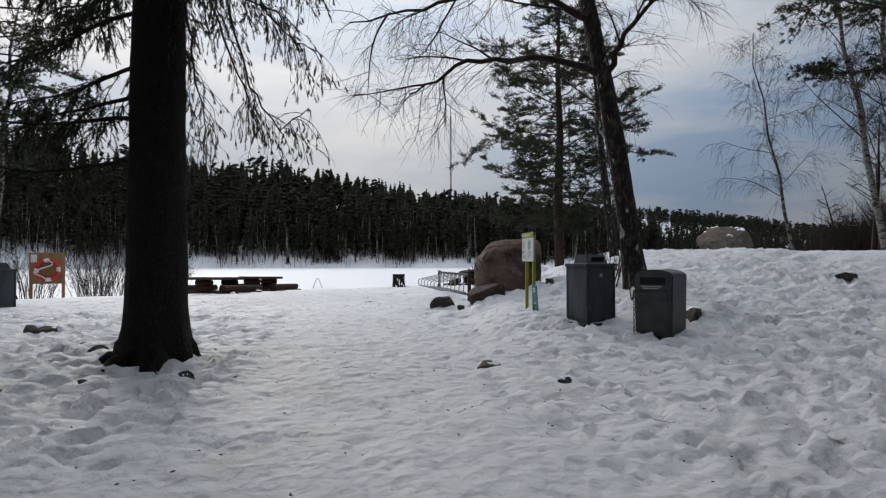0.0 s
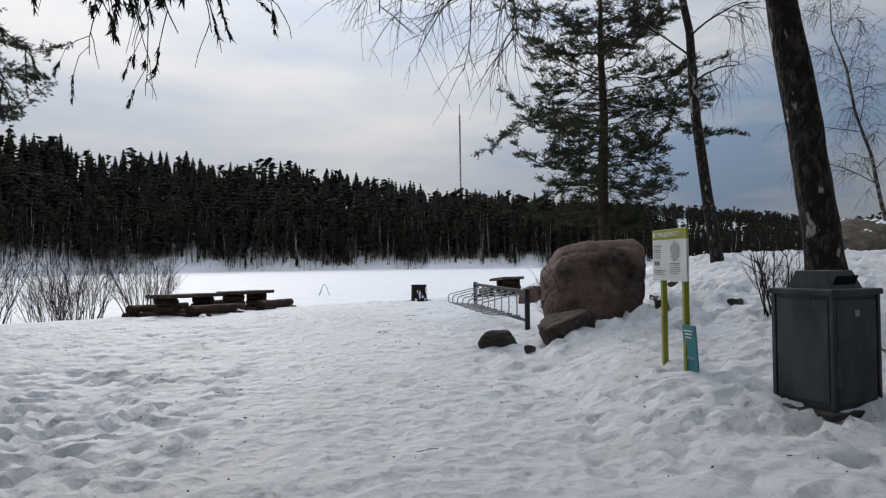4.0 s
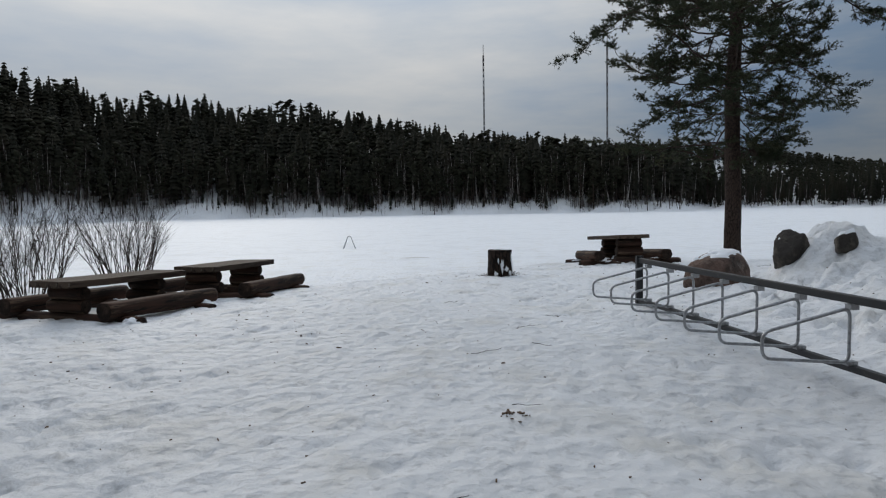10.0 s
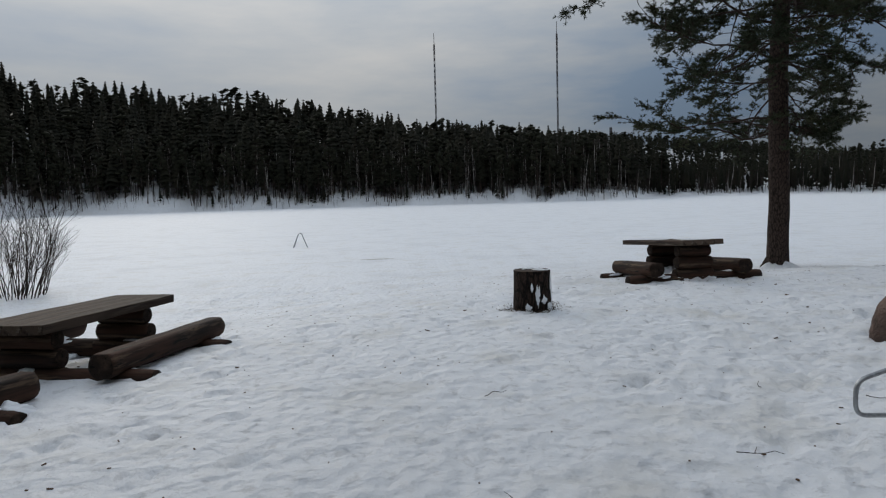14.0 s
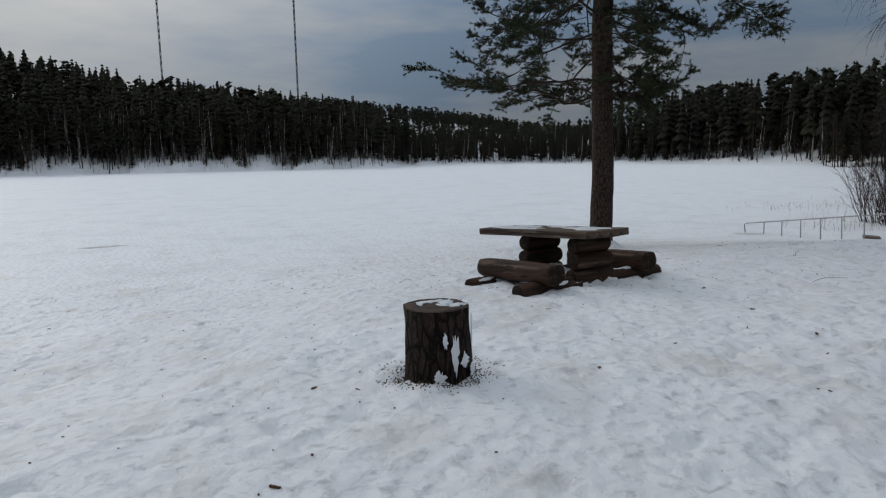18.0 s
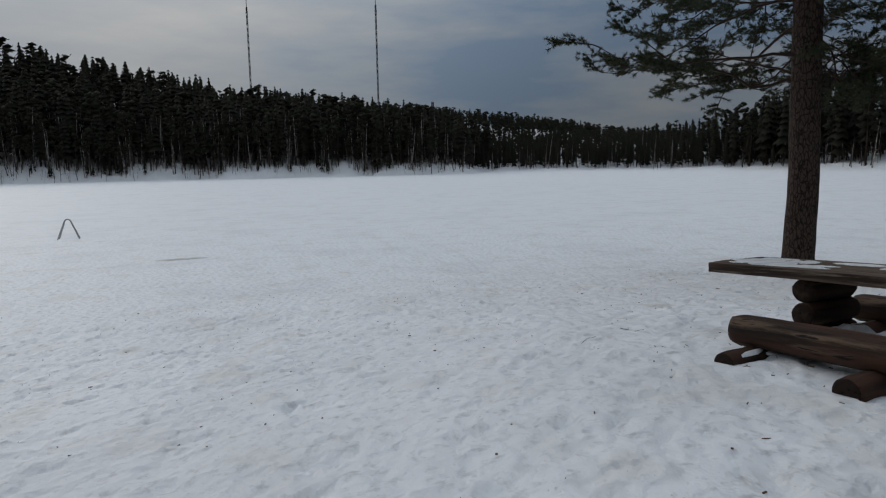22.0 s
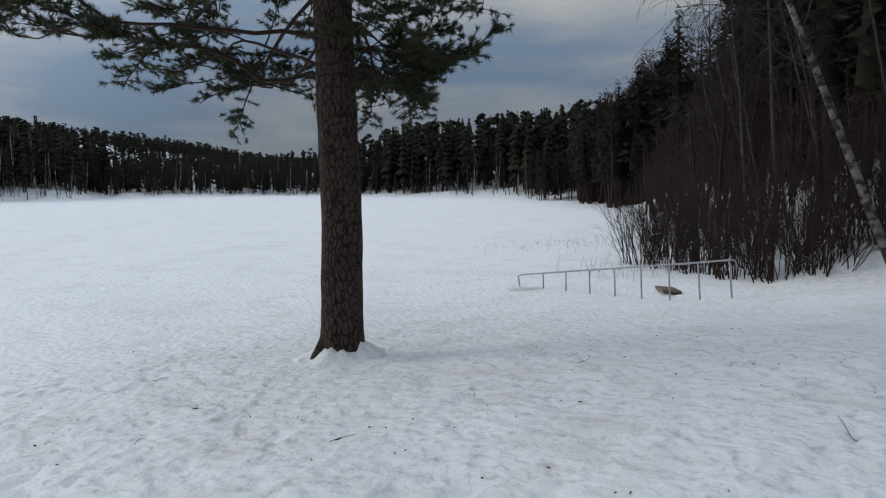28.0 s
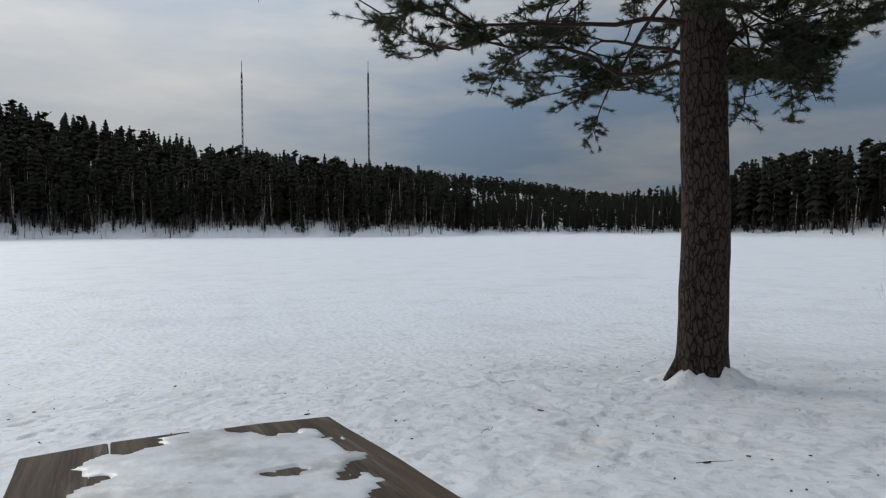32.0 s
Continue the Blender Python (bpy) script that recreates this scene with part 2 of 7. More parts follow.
M_BIRCH = mat("birch_bark", (0.20, 0.19, 0.175), 0.75, spots=[((0.13, 0.115, 0.10), 3, 0.45, 0.65, 4), ((0.025, 0.022, 0.02), 5, 0.50, 0.57, 5)], bump=[("noise", 14, 0.5, 0.012)], stretch=(1, 1, 2.2), spec=0.25)
M_BIRCH_DIM = mat("grey_birch_bark", (0.070, 0.062, 0.056), 0.8, spots=[((0.045, 0.036, 0.032), 2.5, 0.42, 0.62, 5)], bump=[("noise", 14, 0.4, 0.01)], stretch=(1, 1, 2.2), spec=0.2)
M_BIRCH_PATCHY = mat("patchy_birch_bark", (0.15, 0.14, 0.128), 0.8, spots=[((0.06, 0.052, 0.046), 2.2, 0.42, 0.6, 4), ((0.022, 0.019, 0.017), 4.5, 0.46, 0.54, 5)], bump=[("noise", 14, 0.5, 0.012)], stretch=(1, 1, 1.6), spec=0.2)
M_BIRCH_OLD = mat("old_birch_bark", (0.018, 0.015, 0.013), 0.9, spots=[((0.075, 0.060, 0.048), 14, 0.5, 0.66, 6), ((0.36, 0.34, 0.31), 6, 0.61, 0.66, 6)],
                  bump=[("cells", 16, 0.8, 0.02), ("noise", 40, 0.5, 0.01)], stretch=(1, 1, 0.45), spec=0.2)
M_NEEDLE = mat("pine_needles", (0.034, 0.045, 0.022), 0.7, spots=[((0.062, 0.064, 0.028), 1.2, 0.45, 0.7, 3), ((0.028, 0.042, 0.022), 0.7, 0.5, 0.7, 3)], spec=0.3)
M_NEEDLE_S = mat("spruce_needles", (0.026, 0.034, 0.018), 0.7, spots=[((0.045, 0.05, 0.024), 2, 0.45, 0.7, 3)], spec=0.2)
M_FAR_SPRUCE = mat("far_spruce_foliage", (0.016, 0.017, 0.012), 0.9, spots=[((0.026, 0.024, 0.016), 0.15, 0.45, 0.65, 4)], spec=0.1)
M_FAR_PINE = mat("far_pine_foliage", (0.024, 0.025, 0.016), 0.9, spots=[((0.016, 0.018, 0.012), 0.12, 0.45, 0.65, 4)], spec=0.1)
M_FAR_TRUNK = mat("far_trunk", (0.030, 0.023, 0.019), 0.9, spots=[((0.06, 0.042, 0.033), 0.3, 0.5, 0.65, 3)], spec=0.1)
M_FAR_BIRCH = mat("far_birch_trunk", (0.36, 0.34, 0.32), 0.85, spots=[((0.06, 0.05, 0.045), 0.9, 0.45, 0.6, 4)], spec=0.1)
M_LOG = mat("weathered_log", (0.056, 0.027, 0.017), 0.8, spots=[((0.012, 0.008, 0.006), 5, 0.40, 0.58, 8), ((0.135, 0.088, 0.058), 11, 0.52, 0.70, 8), ((0.008, 0.006, 0.005), 22, 0.60, 0.66, 3)],
            bump=[("noise", 40, 0.7, 0.008), ("noise", 7, 0.4, 0.02)], stretch=(0.12, 1.2, 1.2), objvar=0.18, spec=0.2)
M_LOG_END = mat("log_end_grain", (0.020, 0.013, 0.010), 0.9, spots=[((0.055, 0.036, 0.025), 12, 0.48, 0.7, 6), ((0.006, 0.005, 0.004), 26, 0.58, 0.64, 4)], bump=[("noise", 40, 0.7, 0.01)], spec=0.15)
M_PLANK = mat("grey_weathered_plank", (0.088, 0.062, 0.046), 0.8, spots=[((0.022, 0.014, 0.010), 9, 0.44, 0.60, 8), ((0.17, 0.14, 0.11), 20, 0.54, 0.70, 7), ((0.040, 0.024, 0.016), 3, 0.52, 0.68, 6)],
              bump=[("noise", 60, 0.7, 0.006), ("noise", 12, 0.4, 0.01)], stretch=(0.07, 1.3, 1.3), objvar=0.2, spec=0.2)
M_STUMP_BARK = plate_bark("stump_bark", (0.005, 0.004, 0.003), (0.026, 0.016, 0.012), (0.060, 0.040, 0.031), 17.0, (1, 1, 0.3), 1.0, 0.16)
M_STUMP_TOP = mat("sawn_stump_top", (0.050, 0.029, 0.018), 0.85, spots=[((0.016, 0.010, 0.008), 9, 0.45, 0.62, 8), ((0.11, 0.075, 0.05), 22, 0.58, 0.72, 6)], bump=[("noise", 30, 0.5, 0.006)])
M_ROCK = mat("reddish_granite", (0.185, 0.122, 0.098), 0.85, spots=[((0.042, 0.032, 0.028), 1.9, 0.42, 0.64, 9), ((0.22, 0.17, 0.14), 4.5, 0.55, 0.75, 7), ((0.10, 0.10, 0.085), 2.4, 0.6, 0.7, 6)],
             bump=[("noise", 3.5, 0.9, 0.12), ("noise", 11, 1.0, 0.07), ("noise", 45, 0.9, 0.02)], spec=0.25)
M_ROCK_SLAB = mat("dark_brown_slab", (0.075, 0.056, 0.046), 0.85, spots=[((0.03, 0.024, 0.02), 3, 0.45, 0.65, 8), ((0.15, 0.12, 0.10), 7, 0.55, 0.75, 7)], bump=[("noise", 5, 0.9, 0.07), ("noise", 22, 0.9, 0.03)], spec=0.25)
M_ROCK_GREY = mat("grey_granite", (0.125, 0.104, 0.080), 0.85, spots=[((0.08, 0.07, 0.062), 2.2, 0.42, 0.68, 8), ((0.22, 0.19, 0.16), 6, 0.55, 0.75, 7)],
                  bump=[("noise", 7, 0.7, 0.04), ("noise", 40, 0.6, 0.01)], spec=0.25)
M_ROCK_DARK = mat("dark_wet_rock", (0.034, 0.029, 0.025), 0.8, spots=[((0.10, 0.085, 0.07), 5, 0.5, 0.7, 7)], bump=[("noise", 10, 0.7, 0.03), ("noise", 50, 0.5, 0.008)])
M_BLACK = mat("black_painted_steel", (0.018, 0.019, 0.021), 0.5, spots=[((0.05, 0.05, 0.05), 12, 0.6, 0.75, 5)], bump=[("noise", 60, 0.1, 0.002)])
M_GALV = mat("galvanised_steel", (0.36, 0.37, 0.38), 0.45, 0.75, spots=[((0.22, 0.225, 0.23), 30, 0.45, 0.7, 5)], bump=[("noise", 60, 0.1, 0.001)])
M_BINSTEEL = mat("weathered_steel_panel", (0.060, 0.068, 0.074), 0.5, 0.3, spots=[((0.024, 0.028, 0.031), 3, 0.40, 0.62, 8), ((0.16, 0.17, 0.175), 6, 0.62, 0.82, 9)], bump=[("noise", 14, 0.15, 0.006)], stretch=(1, 1, 0.5))
M_BINPLASTIC = mat("dark_grey_plastic", (0.050, 0.053, 0.053), 0.55, spots=[((0.022, 0.024, 0.025), 4, 0.45, 0.7, 6), ((0.07, 0.073, 0.073), 8, 0.62, 0.8, 7)], bump=[("noise", 40, 0.2, 0.003)])
# near-black colour that paints the shade inside bin openings
M_HOLE_SHADE = mat("painted_hole_shade", (0.006, 0.006, 0.006), 0.9)
M_OLIVE = mat("olive_green_paint", (0.25, 0.265, 0.025), 0.5, spots=[((0.2, 0.22, 0.03), 6, 0.5, 0.75, 6)], bump=[("noise", 50, 0.1, 0.002)])
M_WHITE = mat("printed_white_board", (0.62, 0.63, 0.62), 0.5, spots=[((0.52, 0.53, 0.52), 3, 0.5, 0.8, 5)])
M_INK = mat("grey_print", (0.10, 0.105, 0.11), 0.6)
M_INK_L = mat("pale_print", (0.30, 0.31, 0.31), 0.6)
M_TEAL = mat("teal_poster", (0.025, 0.20, 0.22), 0.5, spots=[((0.025, 0.20, 0.23), 8, 0.45, 0.7, 4)])
M_PALETEXT = mat("pale_lettering", (0.70, 0.74, 0.60), 0.6)
M_PLY = mat("plywood_board", (0.30, 0.17, 0.08), 0.7, spots=[((0.22, 0.10, 0.04), 2, 0.4, 0.7, 6)], bump=[("noise", 30, 0.2, 0.003)], stretch=(3, 1, 0.4))
M_RED = mat("red_lifebuoy_plastic", (0.55, 0.030, 0.025), 0.45, spots=[((0.4, 0.02, 0.02), 6, 0.5, 0.75, 4)])
M_ROPEWHITE = mat("white_tape_and_rope", (0.66, 0.66, 0.64), 0.7, bump=[("noise", 60, 0.3, 0.003)])
M_DIRT = mat("bark_litter", (0.05, 0.032, 0.02), 0.9, spots=[((0.12, 0.075, 0.045), 14, 0.5, 0.7, 5)])
M_LEAF = mat("dead_brown_leaf", (0.10, 0.055, 0.03), 0.8)
M_REED = mat("dry_reed", (0.24, 0.18, 0.11), 0.8, spots=[((0.13, 0.10, 0.07), 4, 0.4, 0.7, 4)])
M_CONC = mat("wet_planks", (0.10, 0.075, 0.055), 0.6, spots=[((0.19, 0.15, 0.10), 3, 0.45, 0.7, 6)], bump=[("noise", 20, 0.4, 0.01)])
M_MAST = mat("mast_steel", (0.085, 0.09, 0.10), 0.7)
M_MAST_RED = mat("mast_dark_band", (0.05, 0.04, 0.042), 0.7)
M_HOUSE = mat("house_boards", (0.20, 0.12, 0.09), 0.8, spots=[((0.15, 0.09, 0.07), 1, 0.4, 0.7, 5)], stretch=(4, 4, 0.3))
M_PANE = mat("dark_window_glass", (0.02, 0.025, 0.03), 0.15)


# ------------------------------------------------------------ mesh helpers
class Geo:
    """Vertices and faces gathered into one mesh."""

    def __init__(self):
        self.v, self.f, self.m = [], [], []

    def add(self, verts, faces, mi=0):
        o = len(self.v)
        self.v.extend([tuple(p) for p in verts])
        self.f.extend([tuple(i + o for i in f) for f in faces])
        self.m.extend([mi] * len(faces))

    def tube(self, pts, radii, sides=6, caps=True, mi=0, jitter=0.0):
        pts = [Vector(p) for p in pts]
        n = len(pts)
        o = len(self.v)
        ref = Vector((0.31, 0.17, 0.93))
        for i, p in enumerate(pts):
            d = (pts[min(i + 1, n - 1)] - pts[max(i - 1, 0)])
            d = d.normalized() if d.length > 1e-9 else Vector((0, 0, 1))
            a = d.cross(ref)
            if a.length < 0.15:
                a = d.cross(Vector((1, 0, 0)))
            a.normalize()
            b = d.cross(a)
            for k in range(sides):
                w = 2 * math.pi * k / sides
                r = radii[i] * (1 + (random.uniform(-jitter, jitter) if jitter else 0))
                self.v.append(tuple(p + a * (r * math.cos(w)) + b * (r * math.sin(w))))
        for i in range(n - 1):
            for k in range(sides):
                k2 = (k + 1) % sides
                self.f.append((o + i * sides + k, o + i * sides + k2, o + (i + 1) * sides + k2, o + (i + 1) * sides + k))
                self.m.append(mi)
        if caps:
            self.f.append(tuple(o + k for k in range(sides))[::-1])
            self.f.append(tuple(o + (n - 1) * sides + k for k in range(sides)))
            self.m += [mi, mi]

    def box(self, lo, hi, mi=0, m=None):
        c = [Vector((x, y, z)) for x in (lo[0], hi[0]) for y in (lo[1], hi[1]) for z in (lo[2], hi[2])]
        if m is not None:
            c = [m @ p for p in c]
        self.add(c, [(0, 1, 3, 2), (4, 6, 7, 5), (0, 4, 5, 1), (2, 3, 7, 6), (0, 2, 6, 4), (1, 5, 7, 3)], mi)

    def mesh(self, name, mats, smooth=False):
        me = bpy.data.meshes.new(name)
        me.from_pydata(self.v, [], self.f)
        for x in mats:
            me.materials.append(x)
        if len(mats) > 1:
            me.polygons.foreach_set("material_index", self.m)
        if smooth:
            me.polygons.foreach_set("use_smooth", [True] * len(me.polygons))
        me.update()
        return me


def part(name, geo, material, parent, label="", smooth=False):
    """Links a Geo, bmesh or mesh as one mesh object under a thing or a part."""
    mats = material if isinstance(material, (list, tuple)) else [material]
    if isinstance(geo, Geo):
        me = geo.mesh(name, mats, smooth)
    elif isinstance(geo, bmesh.types.BMesh):
        me = bpy.data.meshes.new(name)
        geo.to_mesh(me)
        geo.free()
        for x in mats:
            me.materials.append(x)
        if smooth:
            me.polygons.foreach_set("use_smooth", [True] * len(me.polygons))
    else:
        me = geo
    ob = new(name, me)
    ob.parent = parent
    if label:
        ob["label"] = label
    return ob


def thing(name, m, label, category, group="", kind=""):
    ob = new(name)
    ob.empty_display_size = 0.2
    ob.matrix_world = m
    return tagged(ob, label, category, group, kind)


def solid(name, geo, material, label, category, group="", kind="", smooth=False, m=None):
    ob = part(name, geo, material, None, "", smooth)
    if m is not None:
        ob.matrix_world = m
    return tagged(ob, label, category, group, kind)


def bevel_box(w, d, h, r=0.01, seg=2, base=True):
    bm = bmesh.new()
    bmesh.ops.create_cube(bm, size=1)
    for v in bm.verts:
        v.co = Vector((v.co.x * w, v.co.y * d, (v.co.z + (0.5 if base else 0)) * h))
    if r:
        bmesh.ops.bevel(bm, geom=bm.edges[:], offset=r, segments=seg, affect="EDGES", profile=0.5)
    return bm


def xform(bm, m):
    bmesh.ops.transform(bm, matrix=m, verts=bm.verts)
    return bm


def rnd(a, b):
    return random.uniform(a, b)


def hash2(ix, iy, s):
    n = (ix.astype(np.int64) * 374761393 + iy.astype(np.int64) * 668265263 + s * 1442695041) & 0x7FFFFFFF
    n = ((n ^ (n >> 13)) * 1274126177) & 0x7FFFFFFF
    return ((n ^ (n >> 16)) & 0xFFFF) / 65535.0


def vnoise(x, y, s=0):
    ix, iy = np.floor(x), np.floor(y)
    fx, fy = x - ix, y - iy
    fx, fy = fx * fx * (3 - 2 * fx), fy * fy * (3 - 2 * fy)
    a, b = hash2(ix, iy, s), hash2(ix + 1, iy, s)
    c, d = hash2(ix, iy + 1, s), hash2(ix + 1, iy + 1, s)
    return (a + (b - a) * fx) * (1 - fy) + (c + (d - c) * fx) * fy - 0.5


def fbm(x, y, s=0, octaves=4, gain=0.5):
    v, a = 0, 1.0
    for k in range(octaves):
        v = v + a * vnoise(x * 2 ** k + 17.3 * k, y * 2 ** k - 9.1 * k, s + k)
        a *= gain
    return v


def sstep(a, b, x):
    t = np.clip((x - a) / (b - a), 0, 1)
    return t * t * (3 - 2 * t)


# ------------------------------------------------------------ the ground
SHORE_B = np.radians([-90, -75, -60, -45, -30, -15, 0, 14, 17.5, 19, 24, 32, 42, 52, 60, 68, 76])
SHORE_R = np.array([30, 46, 95, 165, 200, 185, 176, 172, 172, 205, 205, 190, 165, 140, 120, 108, 100], float)
O_X, O_Y = 0.0, 25.0


def shore_dist(x, y):
    """Metres beyond the far shoreline (negative: on the lake)."""
    b, r = np.arctan2(x - O_X, y - O_Y), np.hypot(x - O_X, y - O_Y)
    R = np.interp(b, SHORE_B, SHORE_R)
    R = R + 5 * vnoise(b * 24, b * 0 + 3.3, 5) + 2.2 * vnoise(b * 75, b * 0 + 1.3, 6)
    return np.where((np.abs(b) < np.radians(100)), r - R, -50.0)


def right_dist(x, y):
    """Metres inland from the right-hand shore, which runs north-east."""
    s = (x - 17.0) * 0.866 + (y - 31.0) * 0.5
    d = (x - 17.0) * 0.5 - (y - 31.0) * 0.866
    return d + 1.6 * vnoise(s * 0.12, s * 0 + 0.7, 8) * np.clip(s / 10, 0, 2.2) - 14 * sstep(55, 110, s)


BASE_Y = np.array([-300, -20, 0, 6, 10, 14, 20, 25, 28, 30, 32, 34, 36, 38, 41, 44])
BASE_Z = np.array([3.0, 0.95, 0.92, 0.95, 1.10, 1.15, 1.22, 1.25, 1.20, 0.98, 0.72, 0.52, 0.32, 0.15, 0.02, 0.0])


def height(x, y):
    x, y = np.asarray(x, float), np.asarray(y, float)
    yy = y + 0.85 * np.maximum(0, -x - 0.2) * np.clip(y / 14, 0, 1) + 0.42 * np.maximum(0, x - 7.5)
    z = np.interp(yy, BASE_Y, BASE_Z)
    z = z + 0.05 * np.clip(x, 0, 4) * sstep(12, 3, y)
    top = 1.28 + 0.10 * fbm(x * 0.3, y * 0.3, 11)
    m = sstep(1.3, 6.2, x + 0.10 * (y - 14)) * sstep(7.5, 15.5, y) * sstep(25.2 + 0.1 * (x - 3), 19.6 + 0.1 * (x - 3), y)
    z = z + top * m * sstep(26, 16, x)
    z = z + 0.30 * sstep(0.2, 1.6, x) * sstep(7.0, 12.0, y) * sstep(19.0, 14.5, y) * sstep(6, 3, x)
    z = z + 0.22 * np.exp(-((x - 4.1) / 0.42) ** 2 - ((y - 9.95) / 0.36) ** 2)
    z = z + 0.62 * np.exp(-((x - 2.75) / 0.62) ** 2 - ((y - 21.5) / 0.6) ** 2)
    z = z + 0.11 * np.exp(-((x - 0.1) / 0.6) ** 2 - ((y - 20.1) / 0.9) ** 2)
    z = z - 0.22 * np.exp(-((x - 15.0) / 1.6) ** 2 - ((y - 33.0) / 2.4) ** 2)
    d = shore_dist(x, y)
    b = np.arctan2(x - O_X, y - O_Y)
    slope = np.interp(b, np.radians([-60, -35, -15, 0, 12, 18, 25, 50]), [0.42, 0.42, 0.32, 0.18, 0.12, 0.05, 0.06, 0.10])
    bank = np.interp(b, np.radians([-60, -15, 5, 15, 19, 25, 50]), [2.8, 2.8, 3.0, 2.8, 0.9, 0.9, 0.8])
    dd = np.clip(d, 0, None)
    z = z + bank * (1 - np.exp(-dd / 3.2)) + slope * np.clip(dd, 0, 85) + (0.6 * fbm(x * 0.12, y * 0.12, 21) + 0.7 * fbm(x * 0.33, y * 0.33, 23)) * np.clip(dd / 5, 0, 1)
    far = np.hypot(x - O_X, y - O_Y)
    z = z + sstep(285, 385, far) * np.interp(b, np.radians([-12, 8, 18, 25, 32, 40]), [0, 13, 21, 15, 6, 0])
    r = np.clip(right_dist(x, y), 0, None)
    on = sstep(16.5, 19.5, x) * sstep(8.0, 20.0, y)
    z = z + on * (0.75 * (1 - np.exp(-r / 1.6)) + 0.42 * np.clip(r, 0, 60) + 0.5 * fbm(x * 0.2, y * 0.2, 31) * np.clip(r / 4, 0, 1))
    return z


GRID = {}


def H(x, y):
    """The height of the snow at a place, from the finished ground."""
    xs, ys, Z = GRID["x"], GRID["y"], GRID["z"]
    i = min(max(int(np.searchsorted(xs, x)) - 1, 0), len(xs) - 2)
    j = min(max(int(np.searchsorted(ys, y)) - 1, 0), len(ys) - 2)
    u, v = (x - xs[i]) / (xs[i + 1] - xs[i]), (y - ys[j]) / (ys[j + 1] - ys[j])
    return float((Z[j, i] * (1 - u) + Z[j, i + 1] * u) * (1 - v) + (Z[j + 1, i] * (1 - u) + Z[j + 1, i + 1] * u) * v)


def axis(lo, hi, step, far_lo, far_hi, grow=1.2, cap=5.5):
    a = list(np.arange(lo, hi + 1e-6, step))
    s, p = step, a[-1]
    while p < far_hi:
        s = min(s * grow, cap if p < 430 else 60)
        p += s
        a.append(p)
    s, p, b = step, a[0], []
    while p > far_lo:
        s = min(s * grow, cap if p > -150 else 60)
        p -= s
        b.append(p)
    return np.array(b[::-1] + a)


def build_ground():
    xs, ys = axis(-9.0, 8.5, 0.076, -1500, 1500), axis(1.5, 36, 0.076, -700, 2600)
    X, Y = np.meshgrid(xs, ys)
    Z = height(X, Y)
    near = sstep(34, 20, np.hypot(X, Y - 20))
    path = np.exp(-((X + 0.14 * Y - 0.1) / 1.5) ** 2) * sstep(26, 20, Y)
    rough = near * (1 - 0.6 * path) * (1 - 0.55 * sstep(15, 19, Y))
    wild = near * sstep(1.0, 2.6, X + 0.10 * (Y - 10)) * sstep(25, 20, Y) + near * sstep(-2.2, -3.4, X) * sstep(13, 9, Y)
    Z += (0.05 - 0.03 * sstep(15, 19, Y)) * fbm(X * 0.8, Y * 0.8, 41, 3) * near
    Z += rough * 0.035 * fbm(X * 2.6, Y * 2.6, 51, 3, 0.6)
    Z += near * 0.020 * fbm(X * 5.0, Y * 5.0, 71, 2)
    Z += 0.06 * fbm(X * 2.6, Y * 2.6, 81, 3, 0.6) * np.exp(-((X + 3.3) ** 2 + (Y - 7.2) ** 2) / 2.2)
    dents = np.clip(vnoise(X * 3.4 + 2 * vnoise(X, Y, 3), Y * 3.4, 61) - 0.08, 0, 1)
    Z -= rough * 0.07 * dents
    clods = vnoise(X * 5.8 + 1.5 * vnoise(X * 1.3, Y * 1.3, 4), Y * 5.8, 91)
    Z += wild * (0.08 * np.clip(clods, -0.22, 0.35) + 0.05 * vnoise(X * 9, Y * 9, 92))
    rng = np.random.RandomState(4)
    for k in range(15000):
        fx, fy = rng.uniform(-9, 8), rng.uniform(2, 36.5)
        trail = abs(fx + 0.14 * fy - 0.1) < 1.3 and fy < 24
        rich = (fx > 1.4 and fy < 24) or (fx < -2.4 and fy < 13)
        if rng.uniform() > (1.0 if rich else 0.75 if fy < 12 else 0.5):
            continue
        i0, i1 = np.searchsorted(xs, [fx - 0.27, fx + 0.27])
        j0, j1 = np.searchsorted(ys, [fy - 0.27, fy + 0.27])
        if i1 - i0 < 3 or j1 - j0 < 3:
            continue
        a, size = rng.uniform(0, 6.28), rng.uniform(0.7, 1.1)
        dx, dy = X[j0:j1, i0:i1] - fx, Y[j0:j1, i0:i1] - fy
        u, v = dx * math.cos(a) + dy * math.sin(a), -dx * math.sin(a) + dy * math.cos(a)
        q = (u / (0.135 * size)) ** 2 + (v / (0.060 * size)) ** 2
        dep = rng.uniform(0.012, 0.046) * (0.6 if trail else 2.1 if rich else 1.4 if fy < 14 else 1.05)
        Z[j0:j1, i0:i1] += dep * (-np.exp(-q * q) + 0.30 * np.exp(-((np.sqrt(q) - 1.3) / 0.3) ** 2))
    # snow heaped unevenly against rocks, bins, roots and under the log table
    for hx, hy, hr, hh in ((0.75, 13.75, 0.75, 0.13), (1.9, 14.1, 0.7, 0.14), (2.75, 14.7, 0.8, 0.18), (0.05, 14.1, 0.5, 0.06), (2.5, 9.7, 0.9, 0.06), (-3.3, 7.3, 1.0, 0.10), (2.6, 21.1, 0.7, 0.10), (1.15, 28.1, 0.55, 0.10), (1.3, 27.55, 0.4, 0.08)):
        q = np.exp(-((X - hx) ** 2 + (Y - hy) ** 2) / hr ** 2)
